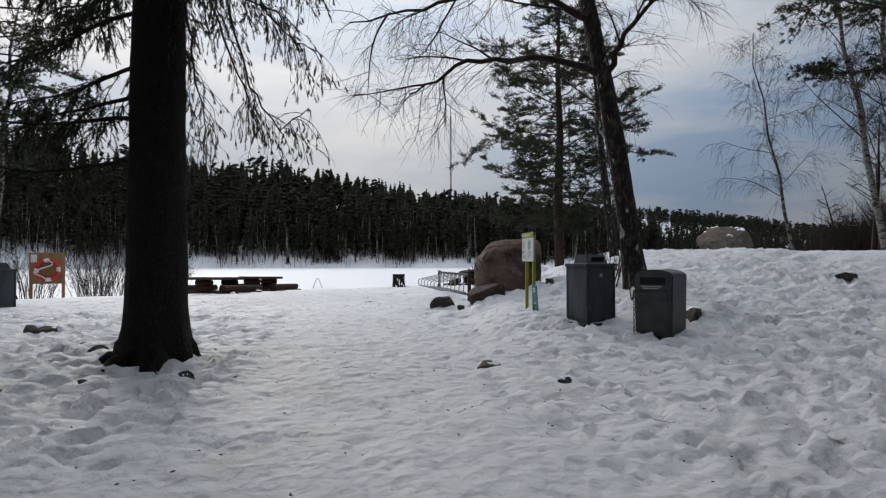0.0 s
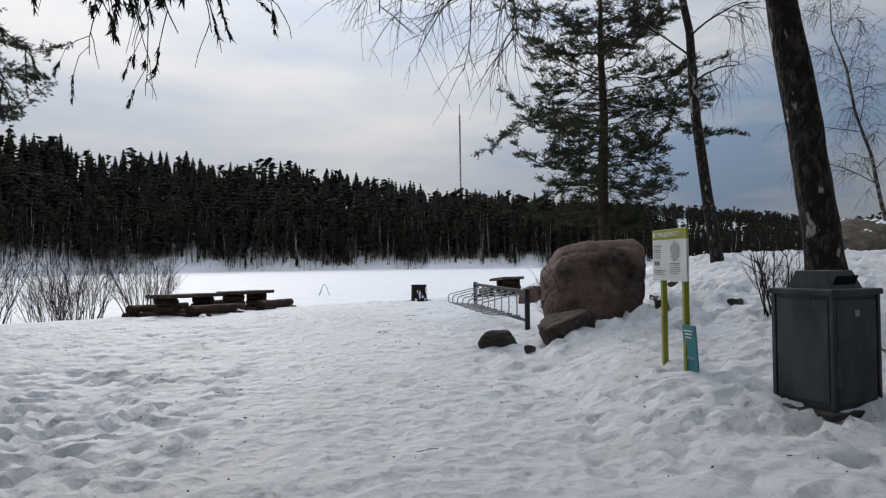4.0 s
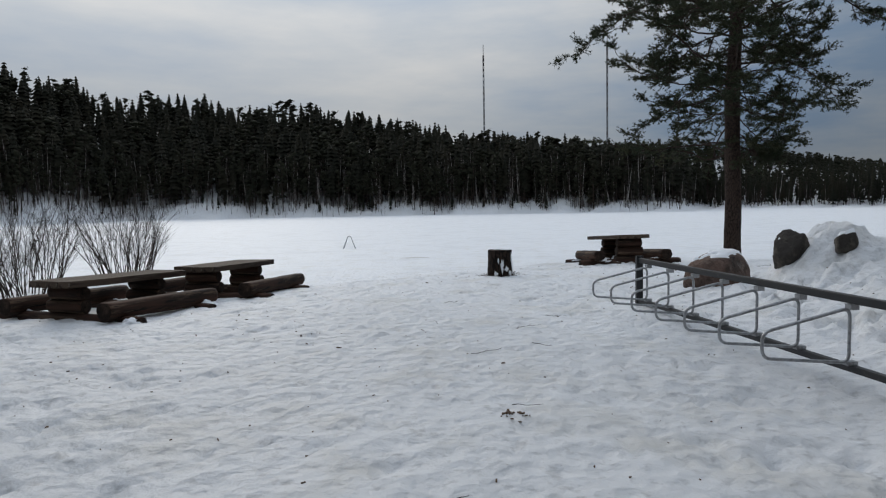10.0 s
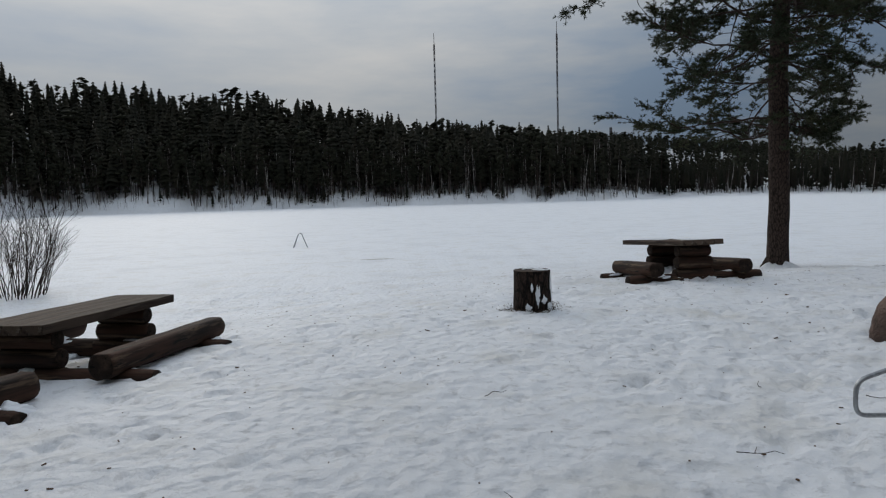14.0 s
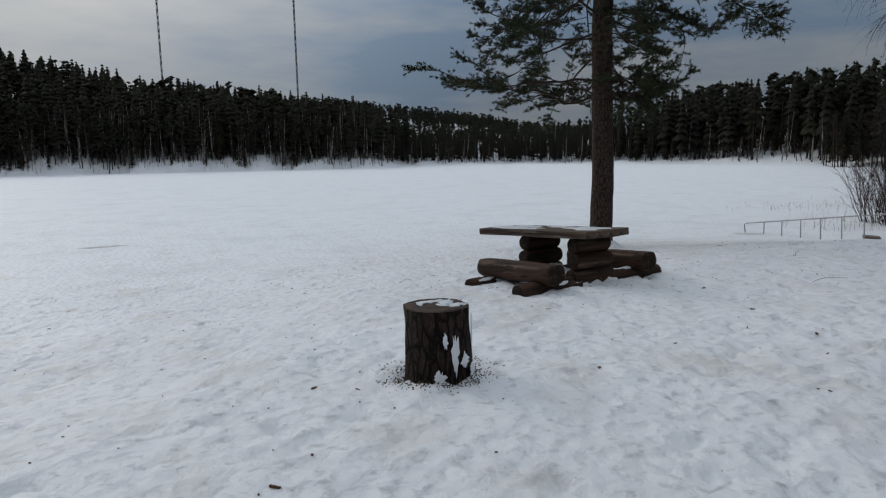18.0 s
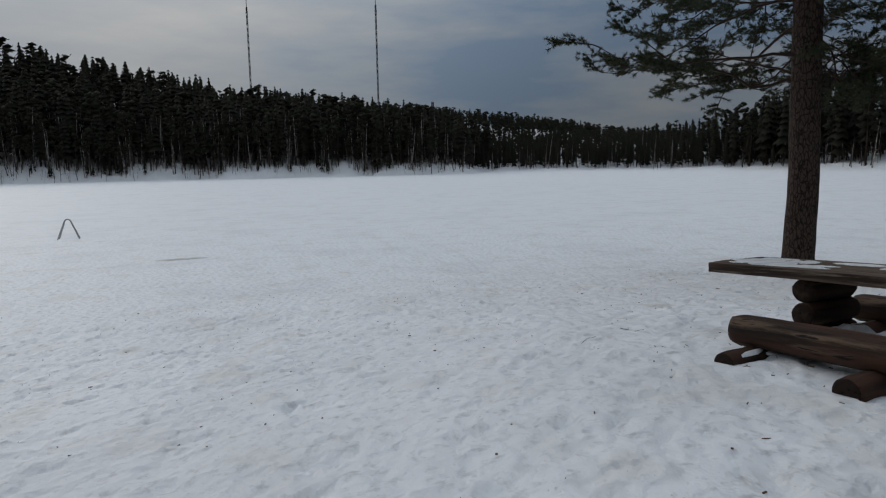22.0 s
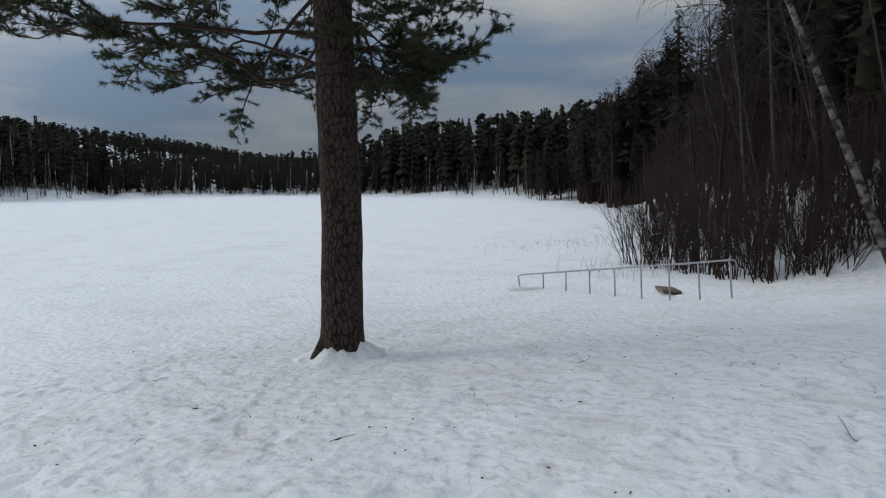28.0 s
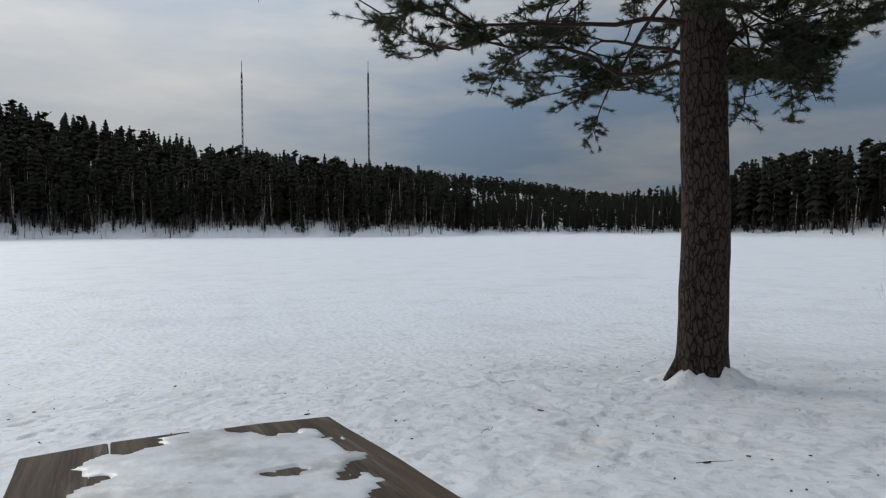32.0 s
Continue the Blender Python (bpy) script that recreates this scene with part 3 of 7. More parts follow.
        Z += hh * q * (0.75 + 1.3 * vnoise(X * 5.3, Y * 5.3, 101) + 0.9 * vnoise(X * 11, Y * 11, 102))
    GRID.update(x=xs, y=ys, z=Z)
    ny, nx = X.shape
    me = bpy.data.meshes.new("ground")
    co = np.stack([X.ravel(), Y.ravel(), Z.ravel()], 1)
    idx = np.arange(ny * nx).reshape(ny, nx)
    q = np.stack([idx[:-1, :-1].ravel(), idx[:-1, 1:].ravel(), idx[1:, 1:].ravel(), idx[1:, :-1].ravel()], 1)
    fill_mesh(me, co, q.ravel(), 4)
    me.materials.append(M_SNOW)
    me.polygons.foreach_set("use_smooth", np.ones(len(q), bool))
    tagged(new("ground", me), "trodden white snow over shore and frozen lake", "snow ground", kind="structure")


def fill_mesh(me, co, loops, n, mats=None):
    nf = len(loops) // n
    me.vertices.add(len(co))
    me.vertices.foreach_set("co", np.ascontiguousarray(co, np.float32).ravel())
    me.loops.add(len(loops))
    me.loops.foreach_set("vertex_index", np.ascontiguousarray(loops, np.int32))
    me.polygons.add(nf)
    me.polygons.foreach_set("loop_start", np.arange(0, nf * n, n, dtype=np.int32))
    if mats is not None:
        me.polygons.foreach_set("material_index", np.ascontiguousarray(mats, np.int32))
    me.update(calc_edges=True)


build_ground()


# ------------------------------------------------------------ far woods
def tri_tube(V, F, Mi, p, q, r0, r1, mi, n=3):
    o = len(V)
    d = (q - p) / max(1e-9, np.linalg.norm(q - p))
    a = np.cross(d, [0.3, 0.2, 0.9])
    a /= np.linalg.norm(a)
    b = np.cross(d, a)
    for c, r in ((p, r0), (q, r1)):
        for k in range(n):
            w = 2 * math.pi * k / n
            V.append(c + r * (a * math.cos(w) + b * math.sin(w)))
    for k in range(n):
        k2 = (k + 1) % n
        F.append((o + k, o + k2, o + n + k2))
        F.append((o + k, o + n + k2, o + n + k))
        Mi += [mi, mi]


def proto_spruce(rng, low):
    """A spruce as overlapping skirts of boughs with ragged, drooping rims."""
    V, F, Mi = [], [], []
    tri_tube(V, F, Mi, np.array([0, 0, -0.05]), np.array([0, 0, 0.8]), 0.010, 0.003, 0, 4)
    n, bulk = 10, rng.uniform(0.75, 1.05)
    for i in range(n):
        h = low + (0.955 - low) * (i / (n - 1)) ** 0.8
        R = (0.019 + 0.16 * (1 - h) ** bulk) * (0.6 + 0.4 * min(1, (h - low) / 0.15 + 0.2)) * rng.uniform(0.85, 1.12)
        k = 11 if i < 6 else 8
        top = min(0.99, h + 0.9 * R + 0.035)
        ox, oy = rng.uniform(-0.12, 0.12, 2) * R
        o = len(V)
        V.append(np.array([ox * 0.3, oy * 0.3, top]))
        for j in range(k):
            a = 2 * math.pi * (j + rng.uniform(-0.3, 0.3)) / k
            r = R * (rng.uniform(0.9, 1.15) if j % 2 else rng.uniform(0.55, 0.85))
            V.append(np.array([ox + r * math.cos(a), oy + r * math.sin(a), h - (0.30 * r if j % 2 else -0.05 * r) + rng.uniform(-0.008, 0.008)]))
        F += [(o, o + 1 + j, o + 1 + (j + 1) % k) for j in range(k)]
        Mi += [1] * k
    return np.array(V), np.array(F), np.array(Mi)


def proto_near_spruce(rng, low, n=20, kmax=9):
    V, F, Mi = [], [], []
    tri_tube(V, F, Mi, np.array([0, 0, -0.05]), np.array([0, 0, 0.955]), 0.010, 0.003, 0, 4)
    o = len(V)
    V += [np.array([0.062 * (1 - low) * math.cos(1.0472 * k), 0.062 * (1 - low) * math.sin(1.0472 * k), low + 0.02 * (k % 2)]) for k in range(6)] + [np.array([0, 0, 0.95])]
    F += [(o + k, o + (k + 1) % 6, o + 6) for k in range(6)]
    Mi += [1] * 6
    bulk = rng.uniform(0.7, 1.0)
    for i in range(n):
        h = low + (0.985 - low) * (i / (n - 1)) ** 0.62
        L = (0.014 + 0.155 * (1 - h) ** bulk) * (0.5 + 0.5 * float(sstep(low - 0.02, low + 0.14, np.array(h)))) * rng.uniform(0.75, 1.2)
        k = kmax if i < n * 0.7 else 5
        for j in range(k):
            a = 2 * math.pi * (j + rng.uniform(-0.35, 0.35)) / k + i
            l = L * rng.uniform(0.5, 1.3)
            dr = -0.25 * l + rng.uniform(-0.012, 0.012)
            d, s = np.array([math.cos(a), math.sin(a), 0]), np.array([-math.sin(a), math.cos(a), 0])
            z0 = np.array([0, 0, h])
            for q in (0.4, 0.7, 1.0):
                c = z0 + d * l * q + s * rng.uniform(-0.35, 0.35) * l + np.array([0, 0, dr * q + rng.uniform(-0.008, 0.008)])
                w = l * rng.uniform(0.32, 0.52) + 0.004
                t1 = d * rng.uniform(0.5, 1.1) + s * rng.uniform(-0.7, 0.7) + np.array([0, 0, rng.uniform(-0.9, 0.2)])
                t2 = s * rng.choice([-1, 1]) + d * rng.uniform(-0.5, 0.3) + np.array([0, 0, rng.uniform(-0.5, 0.3)])
                o = len(V)
                V += [c - t1 * w * 0.6, c + t1 * w * 0.7, c + t2 * w * 0.75]
                F.append((o, o + 1, o + 2))
                Mi.append(1)
    return np.array(V), np.array(F), np.array(Mi)


def proto_pine(rng, clumps=13):
    V, F, Mi = [], [], []
    tri_tube(V, F, Mi, np.array([0, 0, -0.05]), np.array([rng.uniform(-.02, .02), rng.uniform(-.02, .02), 0.93]), 0.012, 0.003, 0, 4)
    low = rng.uniform(0.42, 0.62)
    for i in range(clumps):
        h = low + (0.97 - low) * (i + rng.uniform(0, 1)) / clumps
        R = 0.13 * math.sqrt(max(0.03, 1 - ((h - low) / (1.0 - low)) ** 1.5)) * rng.uniform(0.2, 1.0)
        a = rng.uniform(0, 6.28)
        c = np.array([R * math.cos(a), R * math.sin(a), h])
        if i % 2 == 0:
            tri_tube(V, F, Mi, np.array([0, 0, h - 0.05]), c, 0.004, 0.0015, 0)
        q = rng.uniform(0.035, 0.062) * (13 / clumps) ** 0.5
        o = len(V)
        V += [c + np.array([0, 0, q * 0.85]), c - np.array([0, 0, q * 0.55])] + [c + np.array([math.cos(1.0472 * k), math.sin(1.0472 * k), 0]) * q * rng.uniform(0.6, 1.3) + np.array([0, 0, rng.uniform(-0.3, 0.3) * q]) for k in range(6)]
        for k in range(6):
            F += [(o, o + 2 + k, o + 2 + (k + 1) % 6), (o + 1, o + 2 + (k + 1) % 6, o + 2 + k)]
            Mi += [1, 1]
        for k in range(4):
            p = c + rng.normal(0, 1, 3) * [0.036, 0.036, 0.02]
            o = len(V)
            t, u = rng.normal(0, 1, (2, 3))
            s = rng.uniform(0.016, 0.030)
            t, u = t * s / np.linalg.norm(t), u * s / np.linalg.norm(u)
            V += [p + t, p - t * 0.6 + u * 0.6, p - t * 0.5 - u * 0.7]
            F.append((o, o + 1, o + 2))
            Mi.append(1)
    return np.array(V), np.array(F), np.array(Mi)


def proto_birch(rng, twigs=70, red=True):
    V, F, Mi = [], [], []
    p = np.array([0, 0, -0.05])
    lean = rng.uniform(-0.1, 0.1, 2)
    pts = [p]
    for k in range(5):
        p = p + np.array([lean[0] * 0.2 + rng.uniform(-.012, .012), lean[1] * 0.2 + rng.uniform(-.012, .012), 0.19])
        pts.append(p)
    for k in range(5):
        tri_tube(V, F, Mi, pts[k], pts[k + 1], 0.0115 * (1 - k / 5.6), 0.0115 * (1 - (k + 1) / 5.6), 0, 4)
    for i in range(20):
        t = rng.uniform(1.3, 4.9)
        k = int(t)
        s = pts[k] + (pts[min(5, k + 1)] - pts[k]) * (t - k)
        a = rng.uniform(0, 6.28)
        l = (0.05 + 0.035 * (5 - t)) * rng.uniform(0.7, 1.4)
        e = s + np.array([math.cos(a) * l * 0.75, math.sin(a) * l * 0.75, l * rng.uniform(0.5, 1.1)])
        tri_tube(V, F, Mi, s, e, 0.0028, 0.001, 1)
        for j in range(max(1, twigs // 20)):
            q = s + (e - s) * rng.uniform(0.3, 1.0)
            d = rng.normal(0, 1, 3) * [0.03, 0.03, 0.022] + np.array([0, 0, 0.008])
            o = len(V)
            w = np.cross(d, rng.normal(0, 1, 3))
            w *= 0.0016 / max(1e-9, np.linalg.norm(w))
            V += [q - w, q + w, q + d]
            F.append((o, o + 1, o + 2))
            Mi.append(1)
    return np.array(V), np.array(F), np.array(Mi)


def plant(name, protos, spots, mats, label, category, rng):
    """Joins one tree for each spot (x, y, height, width factor) into one mesh of kind stuff."""
    C, Fs, Ms, o = [], [], [], 0
    for x, y, h, wf in spots:
        V, F, Mi = protos[rng.randint(len(protos))]
        a = rng.uniform(0, 6.28)
        c, s = math.cos(a), math.sin(a)
        P = np.stack([(V[:, 0] * c - V[:, 1] * s) * h * wf + x, (V[:, 0] * s + V[:, 1] * c) * h * wf + y, V[:, 2] * h + H(x, y)], 1)
        C.append(P)
        Fs.append(F + o)
        Ms.append(Mi)
        o += len(V)
    me = bpy.data.meshes.new(name)
    fill_mesh(me, np.concatenate(C), np.concatenate(Fs).ravel(), 3, np.concatenate(Ms))
    for m in mats:
        me.materials.append(m)
    tagged(new(name, me), label, category, kind="stuff")


def build_woods():
    rng = np.random.RandomState(7)
    spr = [proto_spruce(rng, rng.uniform(0.12, 0.36)) for _ in range(14)]
    pin = [proto_pine(rng) for _ in range(8)]
    bir = [proto_birch(rng, 45) for _ in range(7)]
    young = [proto_spruce(rng, rng.uniform(0.04, 0.16)) for _ in range(7)]
    S, P, B, Y = [], [], [], []
    # wooded hill across the lake
    while len(S) + len(P) < 2300:
        b = math.radians(rng.uniform(-62, 20))
        R = float(np.interp(b, SHORE_B, SHORE_R))
        d = 4 + 82 * rng.uniform(0, 1) ** 1.15
        if b > math.radians(15):
            d += 6
        x, y = O_X + (R + d) * math.sin(b), O_Y + (R + d) * math.cos(b)
        h = rng.uniform(9.2, 15.4) * (0.8 if d < 9 else 1) * float(np.interp(math.degrees(b), [-62, -40, -10, -2, 8, 20], [1.06, 1.12, 1.20, 1.12, 1.06, 1.0]))
        (S if rng.uniform() < 0.8 else P).append((x, y, h, rng.uniform(1.05, 1.7)))
    for _ in range(330):
        b = math.radians(rng.uniform(-60, 17))
        R = float(np.interp(b, SHORE_B, SHORE_R)) + 1 + 12 * rng.uniform(0, 1) ** 0.7
        if vnoise(np.array(b * 40), np.array(0.5), 9) > -0.35:
            P.append((O_X + R * math.sin(b), O_Y + R * math.cos(b), rng.uniform(5, 16), rng.uniform(0.7, 1.2)))
    for _ in range(230):
        b = math.radians(rng.uniform(-58, 17))
        R = float(np.interp(b, SHORE_B, SHORE_R)) + rng.uniform(4, 13)
        B.append((O_X + R * math.sin(b), O_Y + R * math.cos(b), rng.uniform(11, 16), rng.uniform(0.8, 1.1)))
    for _ in range(330):
        b = math.radians(rng.uniform(-60, 15))
        R = float(np.interp(b, SHORE_B, SHORE_R)) + 0.5 + 7 * rng.uniform(0, 1)
        k = rng.uniform()
        (Y if k < 0.3 else P if k < 0.75 else B).append((O_X + R * math.sin(b), O_Y + R * math.cos(b), rng.uniform(2.5, 6) if k < 0.3 else rng.uniform(7, 12), rng.uniform(0.7, 1.2)))
    for _ in range(210):
        b = math.radians(rng.uniform(-58, 19))
        R = float(np.interp(b, SHORE_B, SHORE_R))
        d = rng.uniform(0.5, 14)
        B.append((O_X + (R + d) * math.sin(b), O_Y + (R + d) * math.cos(b), rng.uniform(5, 14), rng.uniform(0.8, 1.2)))
    # far end of the lake: lower, broken skyline with more pines
    for _ in range(620):
        b = math.radians(rng.uniform(18, 70))
        R = float(np.interp(b, SHORE_B, SHORE_R))
        d = 3 + 50 * rng.uniform(0, 1) ** 1.2
        x, y = O_X + (R + d) * math.sin(b), O_Y + (R + d) * math.cos(b)
        t = math.degrees(b)
        h = rng.uniform(6.2, 10.8) + 7.1 * float(sstep(32, 46, np.array(t)))
        (P if rng.uniform() < (0.55 if t < 36 else 0.4) else S).append((x, y, h, rng.uniform(0.7, 1.1) + (0.2 if t > 40 else 0)))
    for _ in range(240):
        b = math.radians(rng.uniform(19, 70))
        d = rng.uniform(1, 16) + (7 if b > 0.75 else 0)
        R = float(np.interp(b, SHORE_B, SHORE_R)) + d
        S.append((O_X + R * math.sin(b), O_Y + R * math.cos(b), rng.uniform(2.5, 7), rng.uniform(0.9, 1.4)))
    for _ in range(110):
        b = math.radians(rng.uniform(17, 70))
        R = float(np.interp(b, SHORE_B, SHORE_R))
        d = rng.uniform(0.5, 12)
        B.append((O_X + (R + d) * math.sin(b), O_Y + (R + d) * math.cos(b), rng.uniform(4, 11), rng.uniform(0.9, 1.4)))
    for _ in range(430):
        b = math.radians(rng.uniform(18, 74))
        R = float(np.interp(b, SHORE_B, SHORE_R)) + 4 + 30 * rng.uniform(0, 1) + (7 if b > 0.75 else 0)
        Y.append((O_X + R * math.sin(b), O_Y + R * math.cos(b), rng.uniform(4, 9.5), rng.uniform(0.9, 1.3)))
    for _ in range(620):
        b = math.radians(rng.uniform(-62, 17))
        R = float(np.interp(b, SHORE_B, SHORE_R)) + 8 + 30 * rng.uniform(0, 1)
        Y.append((O_X + R * math.sin(b), O_Y + R * math.cos(b), rng.uniform(4, 11), rng.uniform(0.9, 1.3)))
    shrub = []
    for _ in range(620):
        b = math.radians(rng.uniform(17, 74))
        R = float(np.interp(b, SHORE_B, SHORE_R)) + rng.uniform(2, 22)
        shrub.append((O_X + R * math.sin(b), O_Y + R * math.cos(b), rng.uniform(2.5, 7), rng.uniform(1.2, 2.2)))
    for _ in range(330):
        b = math.radians(rng.uniform(-62, 17))
        R = float(np.interp(b, SHORE_B, SHORE_R)) + (rng.uniform(9, 26) if rng.uniform() < 0.4 else rng.uniform(-0.5, 8))
        shrub.append((O_X + R * math.sin(b), O_Y + R * math.cos(b), rng.uniform(2, 6), rng.uniform(1.2, 2.0)))
    # wooded ridge beyond the bay
    ridge = []
    for _ in range(1900):
        b, R = math.radians(rng.uniform(2, 37)), rng.uniform(292, 415)
        ridge.append((O_X + R * math.sin(b), O_Y + R * math.cos(b), rng.uniform(5.0, 8.8), rng.uniform(1.2, 1.7)))
    for _ in range(520):
        b = math.radians(rng.uniform(-62, 17))
        R = float(np.interp(b, SHORE_B, SHORE_R)) + rng.uniform(-1.5, 8)
        shrub.append((O_X + R * math.sin(b), O_Y + R * math.cos(b), rng.uniform(0.9, 2.6), rng.uniform(1.2, 2.2)))
    # slope along the right-hand shore
    n = 0
    near, leafless = [], []
    while n < 900:
        s, d = rng.uniform(-4, 112), rng.uniform(3, 46)
        x, y = 17 + 0.866 * s + 0.5 * d, 31 + 0.5 * s - 0.866 * d
        if y < 14 or x < 21 or (s < 8 and d < 5):
            continue
        n += 1
        if rng.uniform() < (0.3 if d < 20 else 0.62):
            near.append((x, y, rng.uniform(11, 18), rng.uniform(0.8, 1.15)))
        else:
            leafless.append((x, y, rng.uniform(8, 15), rng.uniform(0.8, 1.25)))
    for _ in range(120):
        b, R = math.radians(rng.uniform(54, 66)), rng.uniform(113, 150)
        k = float(sstep(53, 64, np.array(math.degrees(b))))
        (near if rng.uniform() < 0.5 else leafless).append((O_X + R * math.sin(b), O_Y + R * math.cos(b), rng.uniform(7, 9) + 4 * k, rng.uniform(0.8, 1.2)))
    for _ in range(240):
        s, d = rng.uniform(14, 112), rng.uniform(0.8, 13)
        leafless.append((17 + 0.866 * s + 0.5 * d, 31 + 0.5 * s - 0.866 * d, rng.uniform(6, 11), rng.uniform(0.9, 1.4)))
    # shoulder of the slope, stepping down to the bay's inner corner
    for _ in range(210):
        a = rng.uniform(58.8, 66.5)
        R = rng.uniform(92 if a < 61 else 74, 113)
        x, y = 1 + R * math.sin(math.radians(a)), 27 + R * math.cos(math.radians(a))
        rise = math.tan(math.radians(float(np.interp(a, (58.8, 62.2, 66.5), (6.4, 9.2, 13.2))))) * rng.uniform(0.62, 1.0)
        h = min(24.0, max(4.0, R * rise + 2.7 - float(H(x, y))))
        (near if rng.uniform() < 0.3 else leafless).append((x, y, h, rng.uniform(0.9, 1.3)))
    # unseen woods added behind the walk, which close the place and shade the near snow
    for _ in range(420):
        a = math.radians(rng.uniform(84, 276))
        r = 6.5 + 60 * rng.uniform(0, 1) ** 1.3
        (S if rng.uniform() < 0.5 else P).append((r * math.sin(a), 0.5 + r * math.cos(a), rng.uniform(15, 23), 1.2))
    plant("spruce_wood", spr, S, [M_FAR_TRUNK, M_FAR_SPRUCE], "dense dark spruce forest on snowy lake slopes", "forest", rng)
    plant("young_spruce_wood", young, Y, [M_FAR_TRUNK, M_FAR_SPRUCE], "young dark spruces filling the forest's foot", "forest", rng)
    plant("slope_spruce_wood", [proto_near_spruce(rng, rng.uniform(0.12, 0.35)) for _ in range(5)], near, [M_FAR_TRUNK, M_FAR_SPRUCE], "dark spruces on the steep wooded shore", "forest", rng)
    plant("slope_birch_wood", [proto_birch(rng, 160) for _ in range(6)], leafless, [M_TWIG_RED, M_TWIG_RED], "bare reddish-brown trees on the steep wooded shore", "forest", rng)
    plant("pine_wood", pin, P, [M_FAR_TRUNK, M_FAR_PINE], "dark pines scattered through the lakeside forest", "forest", rng)
    plant("ridge_wood", [proto_pine(rng, 6) for _ in range(6)] + spr[:3], ridge, [M_FAR_TRUNK, M_FAR_PINE], "distant dark wood on a ridge beyond the bay", "forest", rng)
    plant("birch_wood", bir, B, [M_FAR_BIRCH, M_TWIG_RED], "bare pale birches along the snowy far shore", "forest", rng)
    plant("shore_brush", [proto_birch(rng, 40) for _ in range(5)], shrub, [M_TWIG, M_TWIG_RED], "dark leafless brush at the forest's foot", "brush", rng)
    # reddish thicket along the right-hand shore
    thick = [proto_birch(rng, 120) for _ in range(6)]
    T = []
    for _ in range(760):
        s, d = 112 * rng.uniform(0, 1) ** 1.3 - 4, rng.uniform(-0.4, 9) if rng.uniform() < 0.75 else rng.uniform(4, 18)
        T.append((17 + 0.866 * s + 0.5 * d, 31 + 0.5 * s - 0.866 * d, (rng.uniform(2.2, 4.5) + 0.55 * d + (1.5 if s > 12 else 0)) * rng.uniform(0.6, 1.25), rng.uniform(1.0, 1.9)))
    T = [t for t in T if t[1] > 21.5 and t[0] > 17.5]
    plant("shore_thicket", thick, T, [M_TWIG_RED, M_TWIG_RED], "tangled reddish-brown leafless thicket along the shore", "thicket", rng)


build_woods()


# ------------------------------------------------------------ trees near the walk
def limb(p, d, L, r0, r1, n, wander, pull, up=Vector((0, 0, 1))):
    """Points and radii of a wandering limb; pull: how it bends up (+) or down (-) along its length."""
    pts, radii = [Vector(p)], [r0]
    d = Vector(d).normalized()
    for i in range(n):
        t = (i + 1) / n
        d = (d + Vector((rnd(-1, 1), rnd(-1, 1), rnd(-1, 1))) * wander + up * (pull(t) if callable(pull) else pull)).normalized()
        pts.append(pts[-1] + d * (L / n))
        radii.append(r0 + (r1 - r0) * t)
    return pts, radii


def along(pts, t):
    s = t * (len(pts) - 1)
    i = min(int(s), len(pts) - 2)
    return pts[i].lerp(pts[i + 1], s - i), (pts[i + 1] - pts[i]).normalized()


def side_dir(d, a, spread):
    """A direction that leaves d at the angle spread, turned by a about it."""
    o = d.orthogonal().normalized()
    o.rotate(Matrix.Rotation(a, 3, d))
    return (d * math.cos(spread) + o * math.sin(spread)).normalized()


def needles(rng, C, D, n, L, w):
    """Brushes of n thin needles round the ends C of shoots that point along D."""
    C, D = np.repeat(np.array(C, float), n, 0), np.repeat(np.array(D, float), n, 0)
    m = len(C)
    o = np.cross(D, rng.normal(size=(m, 3)))
    o /= np.maximum(np.linalg.norm(o, axis=1, keepdims=True), 1e-6)
    s = rng.uniform(0.25, 1.25, (m, 1))
    e = D * np.cos(s) + o * np.sin(s)
    q = np.cross(e, rng.normal(size=(m, 3)))
    q *= w / np.maximum(np.linalg.norm(q, axis=1, keepdims=True), 1e-6)
    b = C - D * rng.uniform(0, 0.07, (m, 1))
    t = b + e * L * rng.uniform(0.75, 1.2, (m, 1))
    me = bpy.data.meshes.new("needle_mass")
    fill_mesh(me, np.stack([b - q, b + q, t], 1).reshape(-1, 3), np.arange(3 * m), 3)
    return me


